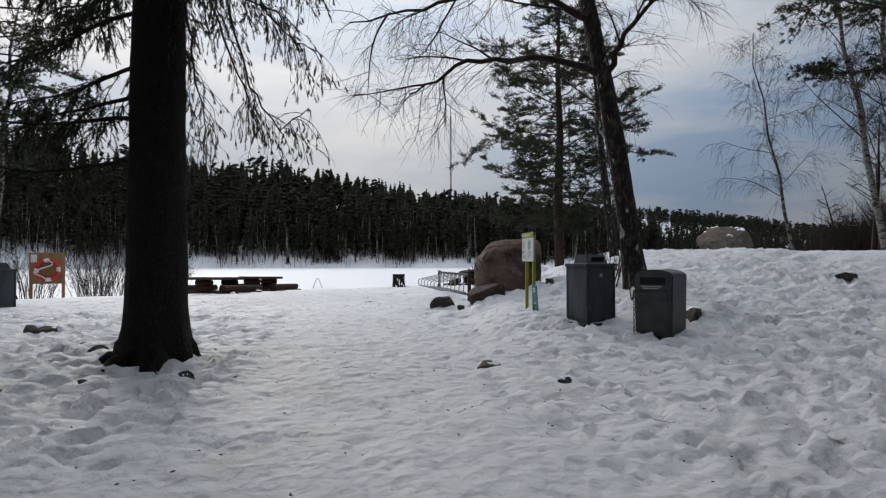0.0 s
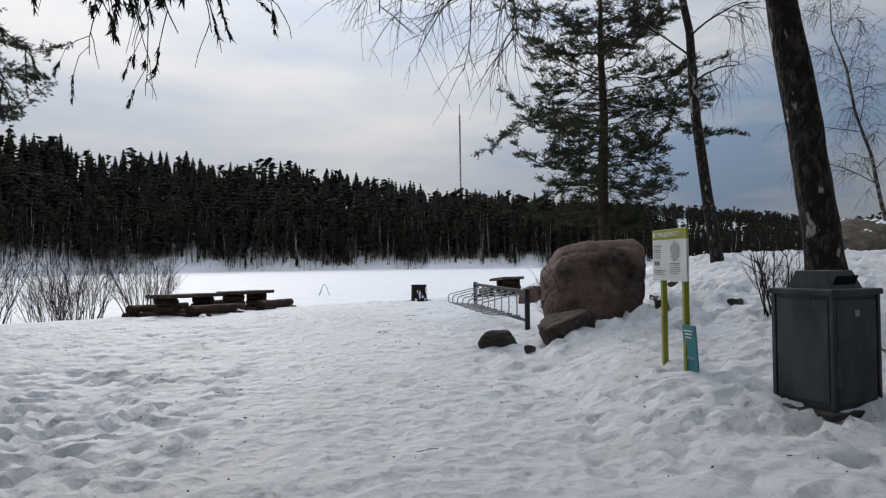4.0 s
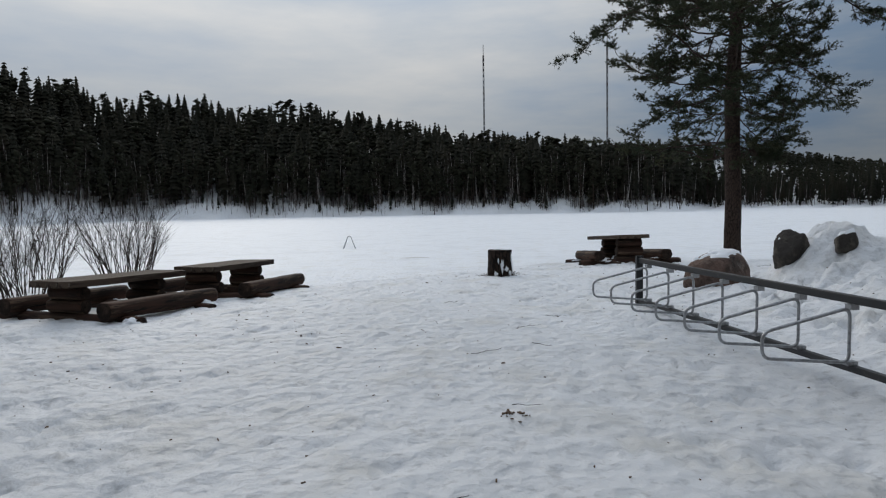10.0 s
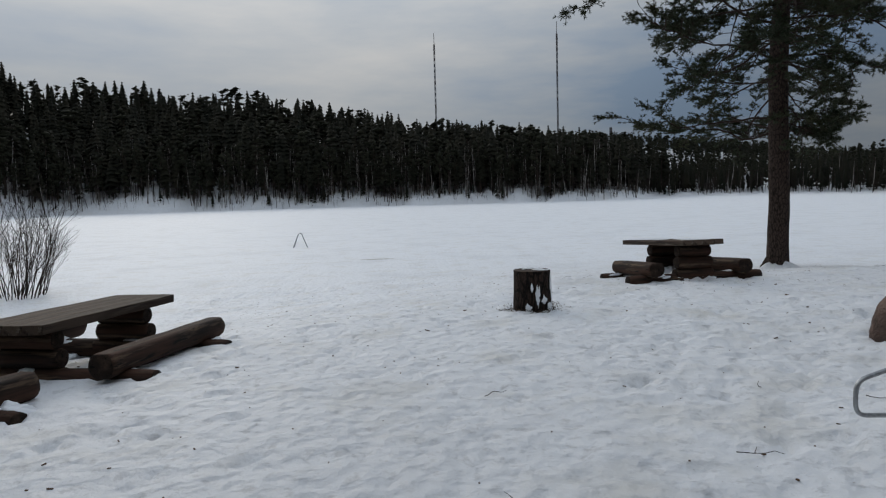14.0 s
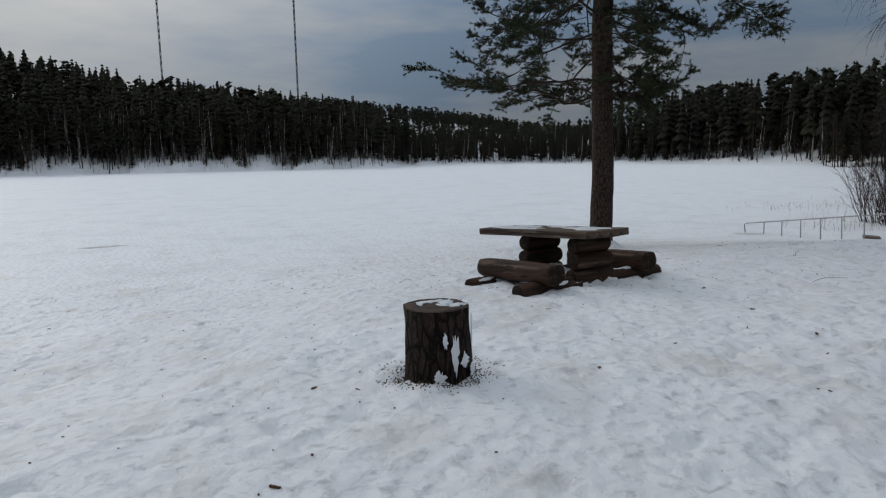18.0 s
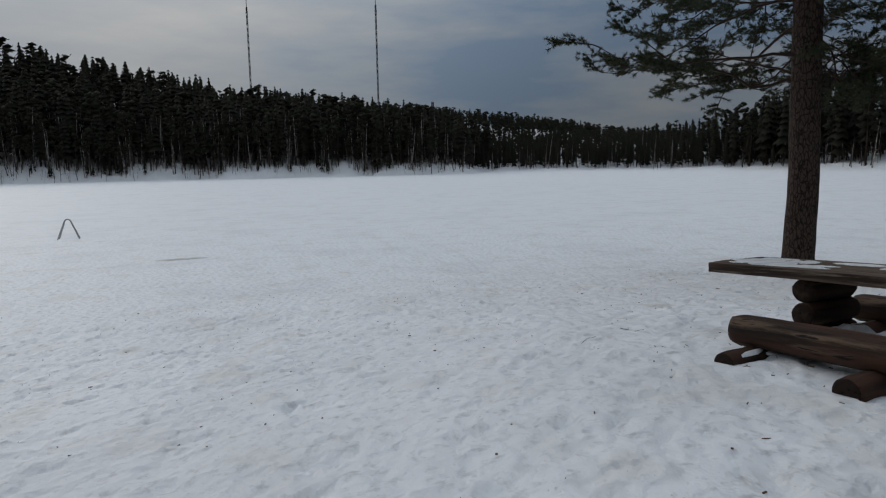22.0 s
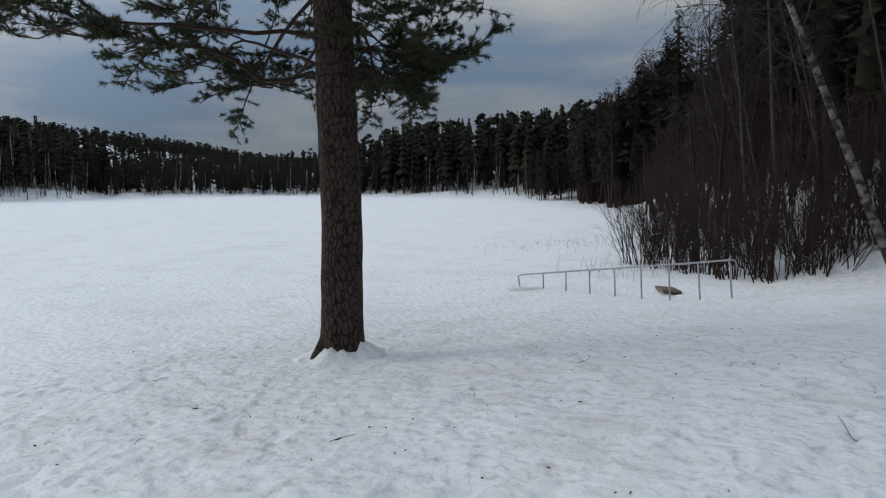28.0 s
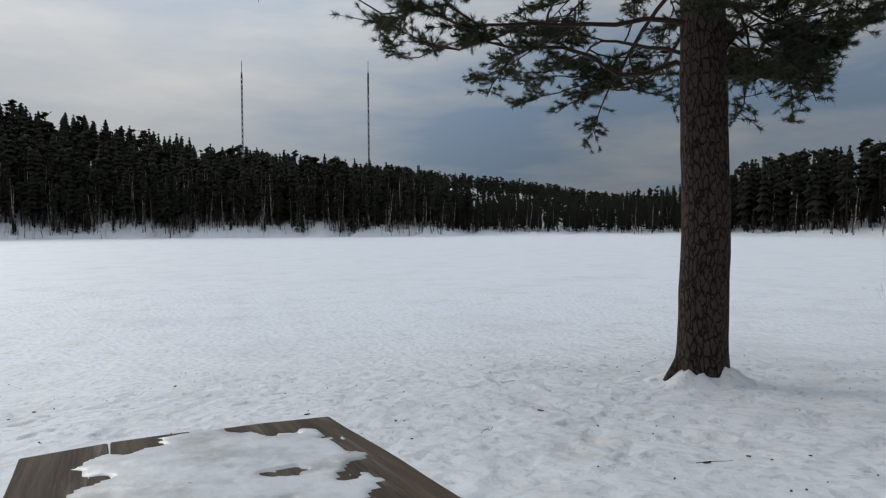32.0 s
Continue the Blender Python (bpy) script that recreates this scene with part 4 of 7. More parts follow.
def trunk_geo(pts, radii, sides, flare=0.0, roots=0, lump=0.05, seed=0, step=0.12):
    """A trunk resampled finely, uneven round its girth, with flared root buttresses."""
    g = Geo()
    P, R = [], []
    z0 = pts[0].z
    total = sum((pts[i + 1] - pts[i]).length for i in range(len(pts) - 1))
    n = max(8, int(total / step))
    for i in range(n + 1):
        t = i / n
        p, _ = along(pts, t)
        s = t * (len(pts) - 1)
        k = min(int(s), len(pts) - 2)
        P.append(p)
        R.append(radii[k] + (radii[k + 1] - radii[k]) * (s - k))
    o = 0
    for p, r in zip(P, R):
        h = p.z - z0
        for k in range(sides):
            w = 2 * math.pi * k / sides
            f = 1 + lump * noise.noise(Vector((math.cos(w) * 1.7 + seed, math.sin(w) * 1.7, p.z * 0.9)))
            f += lump * 0.6 * noise.noise(Vector((math.cos(w) * 5 + seed, math.sin(w) * 5, p.z * 3.5)))
            if flare:
                b = math.exp(-h / 0.28)
                f += flare * b * (0.6 + 0.75 * max(0, math.cos(roots * w + seed)) ** 1.5)
            g.v.append((p.x + r * f * math.cos(w), p.y + r * f * math.sin(w), p.z))
    for i in range(n):
        for k in range(sides):
            k2 = (k + 1) % sides
            g.f.append((i * sides + k, i * sides + k2, (i + 1) * sides + k2, (i + 1) * sides + k))
            g.m.append(0)
    return g


def local(pts, o):
    return [Vector(p) - Vector(o) for p in pts]


def lump(x, y, rx, ry, h, seed, label):
    bm = bmesh.new()
    bmesh.ops.create_icosphere(bm, subdivisions=3, radius=1)
    for v in bm.verts:
        f = 1 + 0.45 * noise.noise(v.co * 1.4 + Vector((seed, 0, 0))) + 0.2 * noise.noise(v.co * 4 + Vector((0, seed, 0)))
        v.co = Vector((v.co.x * rx * f, v.co.y * ry * f, v.co.z * h * f))
    return solid("snow_lump", bm, M_SNOWCAP, label, "snow", "snow lumps", kind="stuff", smooth=True, m=pose(x, y, H(x, y), 0, 0, seed * 40))


def snow_skirt(name, cx, cy, r, h, label, parts=44):
    """Snow banked up round a foot: an uneven ring that slopes outwards."""
    g = Geo()
    z = H(cx, cy)
    rings = [(0.5, 1.0), (0.7, 0.95), (0.9, 0.75), (1.05, 0.55), (1.2, 0.35), (1.35, 0.2), (1.5, 0.05), (1.75, -0.2)]
    for q, t in rings:
        for k in range(parts):
            w = 2 * math.pi * k / parts
            u = 1 + 0.28 * noise.noise(Vector((math.cos(w) * 2 + cx, math.sin(w) * 2 + cy, q)))
            x, y = cx + r * q * u * math.cos(w), cy + r * q * u * math.sin(w)
            near = 0.6 + 0.8 * max(0, 0.5 + noise.noise(Vector((math.cos(w) * 3 + cy, math.sin(w) * 3, 0.4))))
            g.v.append((x, y, H(x, y) + h * t * near + 0.05 * noise.noise(Vector((x * 9, y * 9, 1.1))) * max(0, t)))
    for i in range(len(rings) - 1):
        for k in range(parts):
            k2 = (k + 1) % parts
            g.f.append((i * parts + k, (i + 1) * parts + k, (i + 1) * parts + k2, i * parts + k2))
            g.m.append(0)
    return solid(name, g, M_SNOW, label, "snow bank", kind="stuff", smooth=True)


def build_hero_pine():
    bx, by = 5.89, 33.16
    z = H(bx, by)
    t = thing("pine_tree", pose(bx, by, z), "tall Scots pine with plated reddish bark beside the frozen lake", "tree")
    tp = [Vector((0, 0, -0.1)), Vector((0.02, 0, 2)), Vector((-0.02, 0.05, 5)), Vector((0.08, 0.0, 8)), Vector((0.0, 0.1, 11)), Vector((0.1, 0, 16.0))]
    tr = [0.252, 0.240, 0.224, 0.18, 0.12, 0.03]
    part("trunk", trunk_geo(tp, tr, 30, 0.24, 5, 0.07, 1.3, 0.06), M_PINE_BARK, t, "plated bark with dark furrows", smooth=True)
    g = Geo()
    rp = [Vector((-0.16, 0.06, 0.24)), Vector((-0.27, 0.10, 0.09)), Vector((-0.38, 0.14, H(bx - 0.38, by + 0.14) - z + 0.01)), Vector((-0.52, 0.19, H(bx - 0.52, by + 0.19) - z - 0.06))]
    g.tube([along(rp, k / 9)[0] for k in range(10)], [0.10 - 0.009 * k for k in range(10)], 10, True, 0, 0.06)
    part("root", g, M_PINE_BARK, t, "flared surface root", smooth=True)
    C, D = ([], []), ([], [])
    random.seed(11)
    n = 92
    for i in range(n):
        zz = 4.0 + 11.3 * (i / (n - 1)) ** 1.05
        p = along(tp, min(0.99, (zz + 0.1) / 16.1))[0]
        a = i * 2.4 + rnd(-0.35, 0.35)
        if zz < 6.0 and math.cos(a + math.radians(125)) > 0.72:
            continue
        away = 0.5 - 0.5 * math.cos(a + math.radians(50))
        full = 5.5 if zz < 11.0 else 5.5 - 0.98 * (zz - 11.0)
        mix_low = min(1, max(0, (zz - 6.0) / 1.6))
        L = ((1.5 + 2.6 * away ** 0.6) * (1 - mix_low) + full * mix_low) * rnd(0.6, 1.04)
        d = Vector((math.cos(a), math.sin(a), rnd(-0.05, 0.42) + 0.05 * max(0, zz - 9)))
        low = zz < 6.5
        pts, rr = limb(p, d, L, 0.012 + 0.0045 * L, 0.006, 12, 0.29, (lambda u, low=low: (-0.07 if u < 0.75 else 0.05) if low else (-0.05 if u < 0.6 else 0.08)))
        reach = 0.70 if zz < 8.2 and math.cos(a + math.radians(38)) > 0.55 else 1.0
        if zz < 9.5:
            reach = min(reach, 4.3 / math.hypot(pts[-1].x - p.x, pts[-1].y - p.y))
        for v in pts:
            v.x, v.y = p.x + (v.x - p.x) * reach, p.y + (v.y - p.y) * reach
            v.z = max(v.z, 3.15 + 0.16 * math.hypot(v.x, v.y) + 0.25 * rnd(0, 1))
        wood = Geo()
        wood.tube(pts, rr, 6, False)
        pads = max(3, int((2.0 if low else 3.6) + (1.7 if low else 2.3 if zz < 8 else 2.7) * L))
        for j in range(pads):
            u = 0.32 + 0.68 * (j + rnd(0.2, 0.8)) / pads if j < pads - 1 else 0.999
            q, qd = along(pts, u)
            side = Vector((-qd.y, qd.x, 0)).normalized() * (1 if j % 2 else -1)
            sd = (qd * rnd(0.3, 0.9) + side * rnd(0.5, 1.0) + Vector((0, 0, rnd(-0.18, 0.22)))).normalized() if u < 0.99 else qd
            sp, sr = limb(q, sd, rnd(0.55, 1.25) * (1.0 if u < 0.8 else 0.7), 0.013, 0.005, 6, 0.28, 0.0)
            wood.tube(sp, sr, 4, False)
            for k in range(int(rnd(18, 28))):
                w, wd = along(sp, 0.22 + 0.777 * rnd(0, 1) ** 0.8)
                bd = side_dir(wd, rnd(0, 6.28), rnd(0.4, 1.25))
                bd.z = bd.z * 0.34 + 0.08
                bp, br = limb(w, bd, rnd(0.10, 0.34), 0.0055, 0.003, 1, 0.18, 0.10)
                wood.tube(bp, br, 3, False)
                for e in range(2):
                    c, cd = along(bp, 0.5 + 0.499 * e)
                    C[zz > 7.2].append(tuple(c))
                    D[zz > 7.2].append(tuple(cd))
        part("limb", wood, M_PINE_UP, t, "crooked orange-brown limb", smooth=True)
    for k, (n, l, w) in enumerate(((34, 0.072, 0.0042), (13, 0.086, 0.0076))):
        me = needles(np.random.RandomState(3 + k), C[k], D[k], n, l, w)
        me.materials.append(M_NEEDLE)
        tagged(part("needle_mass", me, M_NEEDLE, t, "dark green needle tufts"), kind="stuff")
    snow_skirt("snow_bank", bx - 0.02, by, 0.36, 0.15, "snow banked round the foot of a pine")


def birch_crown(wood, fine, pts, r_of, n, L, droop, start=0.35, fine_n=9, seed_dir=None, spread=(0.6, 1.1), level2=6, hang=0.5):
    """Boughs, side boughs and hanging twigs of a leafless birch."""
    for i in range(n):
        t = start + (0.98 - start) * (i + rnd(0, 0.8)) / n
        p, d = along(pts, min(t, 0.985))
        a = i * 2.4 + rnd(-0.5, 0.5)
        bd = side_dir(d, a, rnd(*spread))
        l = L * (1.15 - 0.75 * t) * rnd(0.7, 1.2)
        bp, br = limb(p, bd, l, r_of(t), 0.008, 8, 0.13, lambda u: 0.03 - droop * u)
        wood.tube(bp, br, 5, False)
        twigs(wood, fine, bp, l, level2, fine_n, hang)


def twigs(wood, fine, bp, l, n2, n3, hang):
    thick = 0.0035 if hang < 1 else 0.0055
    for j in range(n2):
        q, qd = along(bp, 0.2 + 0.79 * (j + rnd(0, 0.9)) / n2)
        sd = side_dir(qd, rnd(0, 6.28), rnd(0.5, 1.0))
        sl = l * rnd(0.16, 0.36)
        sp, sr = limb(q, sd, sl, 0.009, 0.004, 5, 0.18, -0.06)
        wood.tube(sp, sr, 3, False)
        for k in range(n3):
            w, wd = along(sp, rnd(0.15, 0.999))
            fd = side_dir(wd, rnd(0, 6.28), rnd(0.4, 1.1))
            fp, fr = limb(w, fd, rnd(0.25, 0.7) * (0.6 + hang), thick, thick * 0.45, 4, 0.2, -0.25 * hang)
            fine.tube(fp, fr, 3, False)
            if rnd(0, 1) < 0.5:
                x, xd = along(fp, rnd(0.2, 0.8))
                gp, gr = limb(x, side_dir(xd, rnd(0, 6.28), 0.7), rnd(0.12, 0.3), 0.0025, 0.0013, 3, 0.2, -0.25 * hang)
                fine.tube(gp, gr, 3, False)


def build_big_birch():
    bx, by = 3.70, 12.42
    z = H(bx, by)
    random.seed(21)
    t = thing("birch_tree", pose(bx, by, z), "old leaning birch with black cracked bark behind the bins", "tree")
    tp = local([(3.70, 12.42, z - 0.1), (3.58, 12.42, z + 0.7), (3.36, 12.37, z + 2.2), (3.06, 12.32, z + 3.9), (2.74, 12.27, z + 5.3), (2.58, 12.27, z + 7.5), (2.68, 12.37, z + 10), (2.48, 12.47, z + 12.5)], (bx, by, z))
    tr = [0.24, 0.205, 0.18, 0.16, 0.15, 0.11, 0.07, 0.02]
    part("trunk", trunk_geo(tp, tr, 18, 0.28, 4, 0.12, 4.1), M_BIRCH_OLD, t, "black cracked bark with pale flakes", smooth=True)
    wood, fine = Geo(), Geo()
    a1 = local([(3.00, 12.32, z + 4.0), (2.08, 12.17, z + 4.25), (1.04, 12.07, z + 4.2), (0.35, 11.97, z + 4.1), (-0.15, 11.92, z + 3.72), (-0.65, 11.87, z + 3.5)], (bx, by, z))
    a2 = local([(2.78, 12.27, z + 5.0), (1.78, 12.07, z + 5.4), (0.58, 11.87, z + 5.35), (-0.52, 11.77, z + 5.0), (-1.62, 11.57, z + 4.7)], (bx, by, z))
    a3 = local([(3.03, 12.32, z + 3.8), (3.38, 12.17, z + 4.6), (3.98, 11.97, z + 5.4), (4.78, 11.77, z + 6.2)], (bx, by, z))
    a4 = local([(2.68, 12.27, z + 5.5), (3.08, 11.87, z + 6.3), (3.58, 11.37, z + 7.0), (4.28, 10.87, z + 7.4)], (bx, by, z))
    for q, r in ((a1, 0.075), (a2, 0.07), (a3, 0.07), (a4, 0.06)):
        fq = [along(q, k / 14)[0] + Vector((rnd(-1, 1), rnd(-1, 1), rnd(-1, 1))) * 0.045 for k in range(15)]
        wood.tube(fq, [r * (1 - 0.84 * k / 14) for k in range(15)], 7, False)
        twigs(wood, fine, fq, 3.4, 15, 9, 0.55)
        for k in range(5):
            p, d = along(fq, 0.3 + 0.14 * k)
            bp, br = limb(p, side_dir(d, rnd(0, 6.28), 0.8), rnd(0.9, 1.7), 0.022, 0.006, 7, 0.16, -0.05)
            wood.tube(bp, br, 5, False)
            twigs(wood, fine, bp, 1.8, 6, 7, 0.55)
    birch_crown(wood, fine, tp, lambda u: 0.05 * (1.15 - u), 14, 3.6, 0.1, 0.5, 6)
    tagged(part("branch_crown", wood, M_TWIG, t, "dark crooked boughs", smooth=True), kind="stuff")
    tagged(part("twig_haze", fine, M_TWIG, t, "fine hanging leafless twigs"), kind="stuff")


def build_birch(x, y, lean, h, r, label, seed, old=0.12, n=16, L=3.0, fine_n=6, group="leafless birches", hang=0.6):
    random.seed(seed)
    z = H(x, y)
    t = thing("birch_tree", pose(x, y, z), label, "tree", group)
    tp = [Vector((lean[0] * k / 7 + rnd(-0.06, 0.06) * (k > 0) + 0.04 * k * (k % 2), lean[1] * k / 7 + rnd(-0.06, 0.06) * (k > 0), -0.1 + (h + 0.1) * k / 7)) for k in range(8)]
    tr = [r * (1.15 - 1.0 * k / 7.2) for k in range(8)]
    part("trunk", trunk_geo(tp, tr, 12, 0.2, 3, 0.07, seed * 0.7, 0.2), M_BIRCH_DIM if group == "leaning thicket birches" else M_BIRCH if old < 0.2 else M_BIRCH_PATCHY if old < 0.5 else M_BIRCH_OLD, t, smooth=True)
    wood, fine = Geo(), Geo()
    birch_crown(wood, fine, tp, lambda u: r * 0.28 * (1.2 - u), n, L, 0.12, 0.3, fine_n, hang=hang)
    tagged(part("branch_crown", wood, M_TWIG, t, "dark slender boughs", smooth=True), kind="stuff")
    tagged(part("twig_haze", fine, M_TWIG, t, "fine hanging leafless twigs"), kind="stuff")
    return t


def build_near_spruce():
    bx, by = -3.28, 7.5
    z = H(bx, by)
    random.seed(31)
    t = thing("spruce_tree", pose(bx, by, z), "big dark spruce with flared roots and drooping boughs", "tree")
    tp = [Vector((0, 0, -0.15)), Vector((0.0, 0, 2)), Vector((0.03, 0, 6)), Vector((0, 0.05, 11)), Vector((0, 0, 17))]
    part("trunk", trunk_geo(tp, [0.345, 0.315, 0.26, 0.17, 0.03], 30, 0.62, 6, 0.06, 2.2, 0.07), M_SPRUCE_BARK, t, "dark flaking bark", smooth=True)
    for a, l in ((-65, 0.66), (-20, 0.58), (40, 0.6), (115, 0.7), (190, 0.72), (-120, 0.68)):
        c, sn = math.cos(radians(a)), math.sin(radians(a))
        rp = []
        for k in range(9):
            q = 0.28 + (l - 0.28) * k / 8
            wob = 0.05 * math.sin(k * 1.1 + a)
            rp.append(Vector((c * q - sn * wob, sn * q + c * wob, H(bx + c * q, by + sn * q) - z + 0.16 * (1 - k / 8) ** 1.5 + 0.015 * math.sin(k * 2.0) - 0.05 * k / 8)))
        g = Geo()
        g.tube(rp, [0.11 * (1 - 0.085 * k) for k in range(9)], 10, True, 0, 0.08)
        part("root", g, M_SPRUCE_BARK, t, "dark surface root", smooth=True)
    V, F = [], []
    for i in range(84):
        zz = 4.3 + 7.2 * (i / 83) ** 1.25
        p, _ = along(tp, min(0.99, (zz + 0.15) / 17.15))
        a = i * 2.4 + rnd(-0.4, 0.4)
        east = math.cos(a) > 0.0
        if (math.sin(a) < -0.45 and zz < 7.0) or (math.sin(a) > 0.55 and zz < 5.4):
            continue
        if east and (i % 2 == 1 or zz < 6.6):
            continue
        L = rnd(1.15, 1.7) if east else rnd(1.7, 2.6)
        d = Vector((math.cos(a), math.sin(a), rnd(-0.15, 0.15)))
        pts, rr = limb(p, d, L, 0.030, 0.006, 9, 0.10, (lambda u: -0.10 if u < 0.6 else 0.08) if east else (lambda u: -0.05 if u < 0.5 else 0.08))
        wood = Geo()
        wood.tube(pts, rr, 6, False)
        nj, nk = (9, 4) if zz > 9 else (15, 6) if east else (17, 8)
        for j in range(nj):
            q, qd = along(pts, 0.15 + 0.84 * j / (nj - 1))
            sd = side_dir(qd, rnd(0, 6.28), rnd(0.6, 1.1))
            sd.z = sd.z * 0.4 - 0.25
            sp, sr = limb(q, sd, rnd(0.25, 0.6) if east else rnd(0.3, 0.75), 0.008, 0.003, 6, 0.15, -0.14)
            wood.tube(sp, sr, 3, False)
            for k in range(nk):
                w, wd = along(sp, rnd(0.1, 0.98))
                fd = side_dir(wd, rnd(0, 6.28), rnd(0.5, 1.0))
                fp, fr = limb(w, fd, rnd(0.10, 0.38), 0.0035, 0.0018, 4, 0.2, -0.28)
                wood.tube(fp, fr, 3, False)
                r = rnd(0, 1)
                m = (8 if r < 0.3 else 34) if east else 36
                for q2 in range(m):
                    c, cd = along(fp, rnd(0.05, 0.99) if not east else rnd(0.35, 0.99))
                    e = side_dir(cd, rnd(0, 6.28), rnd(0.5, 1.1))
                    s = e.cross(cd) * 0.009
                    o = len(V)
                    V += [tuple(c - s), tuple(c + s), tuple(c + e * rnd(0.03, 0.058))]
                    F.append((o, o + 1, o + 2))
        part("bough", wood, M_TWIG, t, "drooping dark bough", smooth=True)
    # long sagging boughs whose thin twigs hang down over the path
    sags = (((0.2, 0, 5.2), (0.75, -0.1, 4.3), (1.1, -0.15, 3.1), (1.45, -0.2, 2.6), (1.8, -0.25, 2.8)), ((0.2, 0.1, 5.2), (0.9, 0.1, 4.5), (1.4, 0.15, 3.8), (1.75, 0.2, 3.6)),
            ((0.2, -0.1, 4.8), (0.42, -0.2, 3.9), (0.58, -0.3, 3.0), (0.68, -0.32, 2.5)), ((0.15, 0.25, 5.0), (0.5, 0.5, 4.2), (0.8, 0.7, 3.2), (1.0, 0.8, 2.9)),
            ((0.2, -0.2, 5.6), (0.9, -0.4, 4.8), (1.5, -0.5, 4.2), (1.9, -0.6, 4.1)))
    for b, sag in enumerate(sags):
        sag = [Vector(q) for q in sag]
        pts = [along(sag, k / 16)[0] + Vector((rnd(-1, 1), rnd(-1, 1), rnd(-1, 1))) * 0.028 for k in range(17)]
        wood = Geo()
        wood.tube(pts, [0.020 - 0.0155 * k / 16 for k in range(17)], 6, False)
        for j in range(34):
            q, qd = along(pts, 0.12 + 0.879 * (j + rnd(0, 0.9)) / 34)
            sd = side_dir(qd, rnd(0, 6.28), rnd(0.5, 1.1))
            sd.z = sd.z * 0.4 - 0.25
            sp, sr = limb(q, sd, rnd(0.2, 0.62), 0.0055, 0.0022, 7, 0.20, -0.22)
            wood.tube(sp, sr, 3, False)
            for k in range(5):
                w, wd = along(sp, rnd(0.25, 0.999))
                fp, fr = limb(w, side_dir(wd, rnd(0, 6.28), rnd(0.4, 1.0)), rnd(0.06, 0.34), 0.0026, 0.0014, 4, 0.22, -0.34)
                wood.tube(fp, fr, 3, False)
                if rnd(0, 1) < 0.30:
                    continue
                u0 = rnd(0.45, 0.75)
                for q2 in range(26):
                    c, cd = along(fp, rnd(u0, 0.999))
                    e = side_dir(cd, rnd(0, 6.28), rnd(0.3, 0.8))
                    s = e.cross(cd) * 0.010
                    o = len(V)
                    V += [tuple(c - s), tuple(c + s), tuple(c + e * rnd(0.025, 0.05))]
                    F.append((o, o + 1, o + 2))
        part("bough", wood, M_TWIG, t, "thin sagging bough", smooth=True)
    g = Geo()
    g.v, g.f, g.m = V, F, [0] * len(F)
    tagged(part("needle_mass", g, M_NEEDLE_S, t, "dark sparse needles"), kind="stuff")


build_hero_pine()


def build_side_pine(bx, by, h, r, first, reach, n, seed, label):
    z = H(bx, by)
    random.seed(seed)
    t = thing("pine_tree", pose(bx, by, z), label, "tree")
    tp = [Vector((0, 0, -0.1)), Vector((0.03, 0.02, h * 0.3)), Vector((-0.05, 0.04, h * 0.6)), Vector((0.05, 0, h))]
    part("trunk", trunk_geo(tp, [r, r * 0.85, r * 0.6, 0.02], 18, 0.25, 5, 0.07, seed * 0.3, 0.12), M_PINE_BARK, t, "plated bark with dark furrows", smooth=True)
    C, D = [], []
    for i in range(n):
        zz = first + (h - first - 0.3) * i / (n - 1)
        p = along(tp, min(0.99, zz / h))[0]
        a = i * 2.4 + rnd(-0.3, 0.3)
        L = reach * rnd(0.75, 1.1) * (1 - 0.6 * max(0, (zz / h - 0.5) / 0.5) ** 1.5)
        pts, rr = limb(p, Vector((math.cos(a), math.sin(a), rnd(-0.1, 0.4))), L, 0.035, 0.007, 9, 0.22, lambda u: -0.04 if u < 0.65 else 0.10)
        wood = Geo()
        wood.tube(pts, rr, 6, False)
        for j in range(int(6 + 6 * L)):
            q, qd = along(pts, rnd(0.25, 0.999))
            sd = side_dir(qd, rnd(0, 6.28), rnd(0.5, 1.2))
            sd.z = sd.z * 0.35 + rnd(-0.15, 0.12)
            sp, sr = limb(q, sd, rnd(0.35, 0.8), 0.012, 0.004, 4, 0.24, 0.02)
            wood.tube(sp, sr, 4, False)
            for k in range(12):
                w, wd = along(sp, rnd(0.2, 0.999))
                bd = side_dir(wd, rnd(0, 6.28), rnd(0.4, 1.1))
                bd.z = bd.z * 0.5 + 0.12
                C.append(tuple(w + bd * rnd(0.06, 0.22)))
                D.append(tuple(bd))
        part("limb", wood, M_PINE_UP, t, "crooked brown limb", smooth=True)
    me = needles(np.random.RandomState(seed), C, D, 14, 0.10, 0.0085)
    me.materials.append(M_NEEDLE)
    tagged(part("needle_mass", me, M_NEEDLE, t, "dark green needle tufts"), kind="stuff")


build_side_pine(8.9, 11.4, 12.0, 0.19, 4.0, 2.7, 24, 7, "dark bushy pine on the snowy mound")
build_side_pine(-15.8, 22.6, 17.0, 0.20, 6.2, 4.0, 56, 9, "broad dark pine by the shore bushes")
build_big_birch()
build_birch(4.95, 18.8, (-1.35, 0.3), 11.5, 0.115, "slender birch leaning on the snowy mound", 41, 0.9, 12, 2.4, 7, hang=1.3)
build_birch(17.2, 25.2, (-2.6, 0.4), 15.0, 0.13, "tall birch with pale bark at the wood's edge", 43, 0.1, 24, 3.6, 8, hang=1.5)
build_birch(16.2, 23.0, (-0.4, 1.0), 14.0, 0.13, "thin birch at the wood's edge", 44, 0.1, 24, 3.0, 8, hang=1.5)
build_birch(15.85, 28.85, (0.2, 5.4), 13.5, 0.088, "pale patchy birch leaning far out over the shore", 45, 0.3, 22, 3.2, 7, hang=1.3)
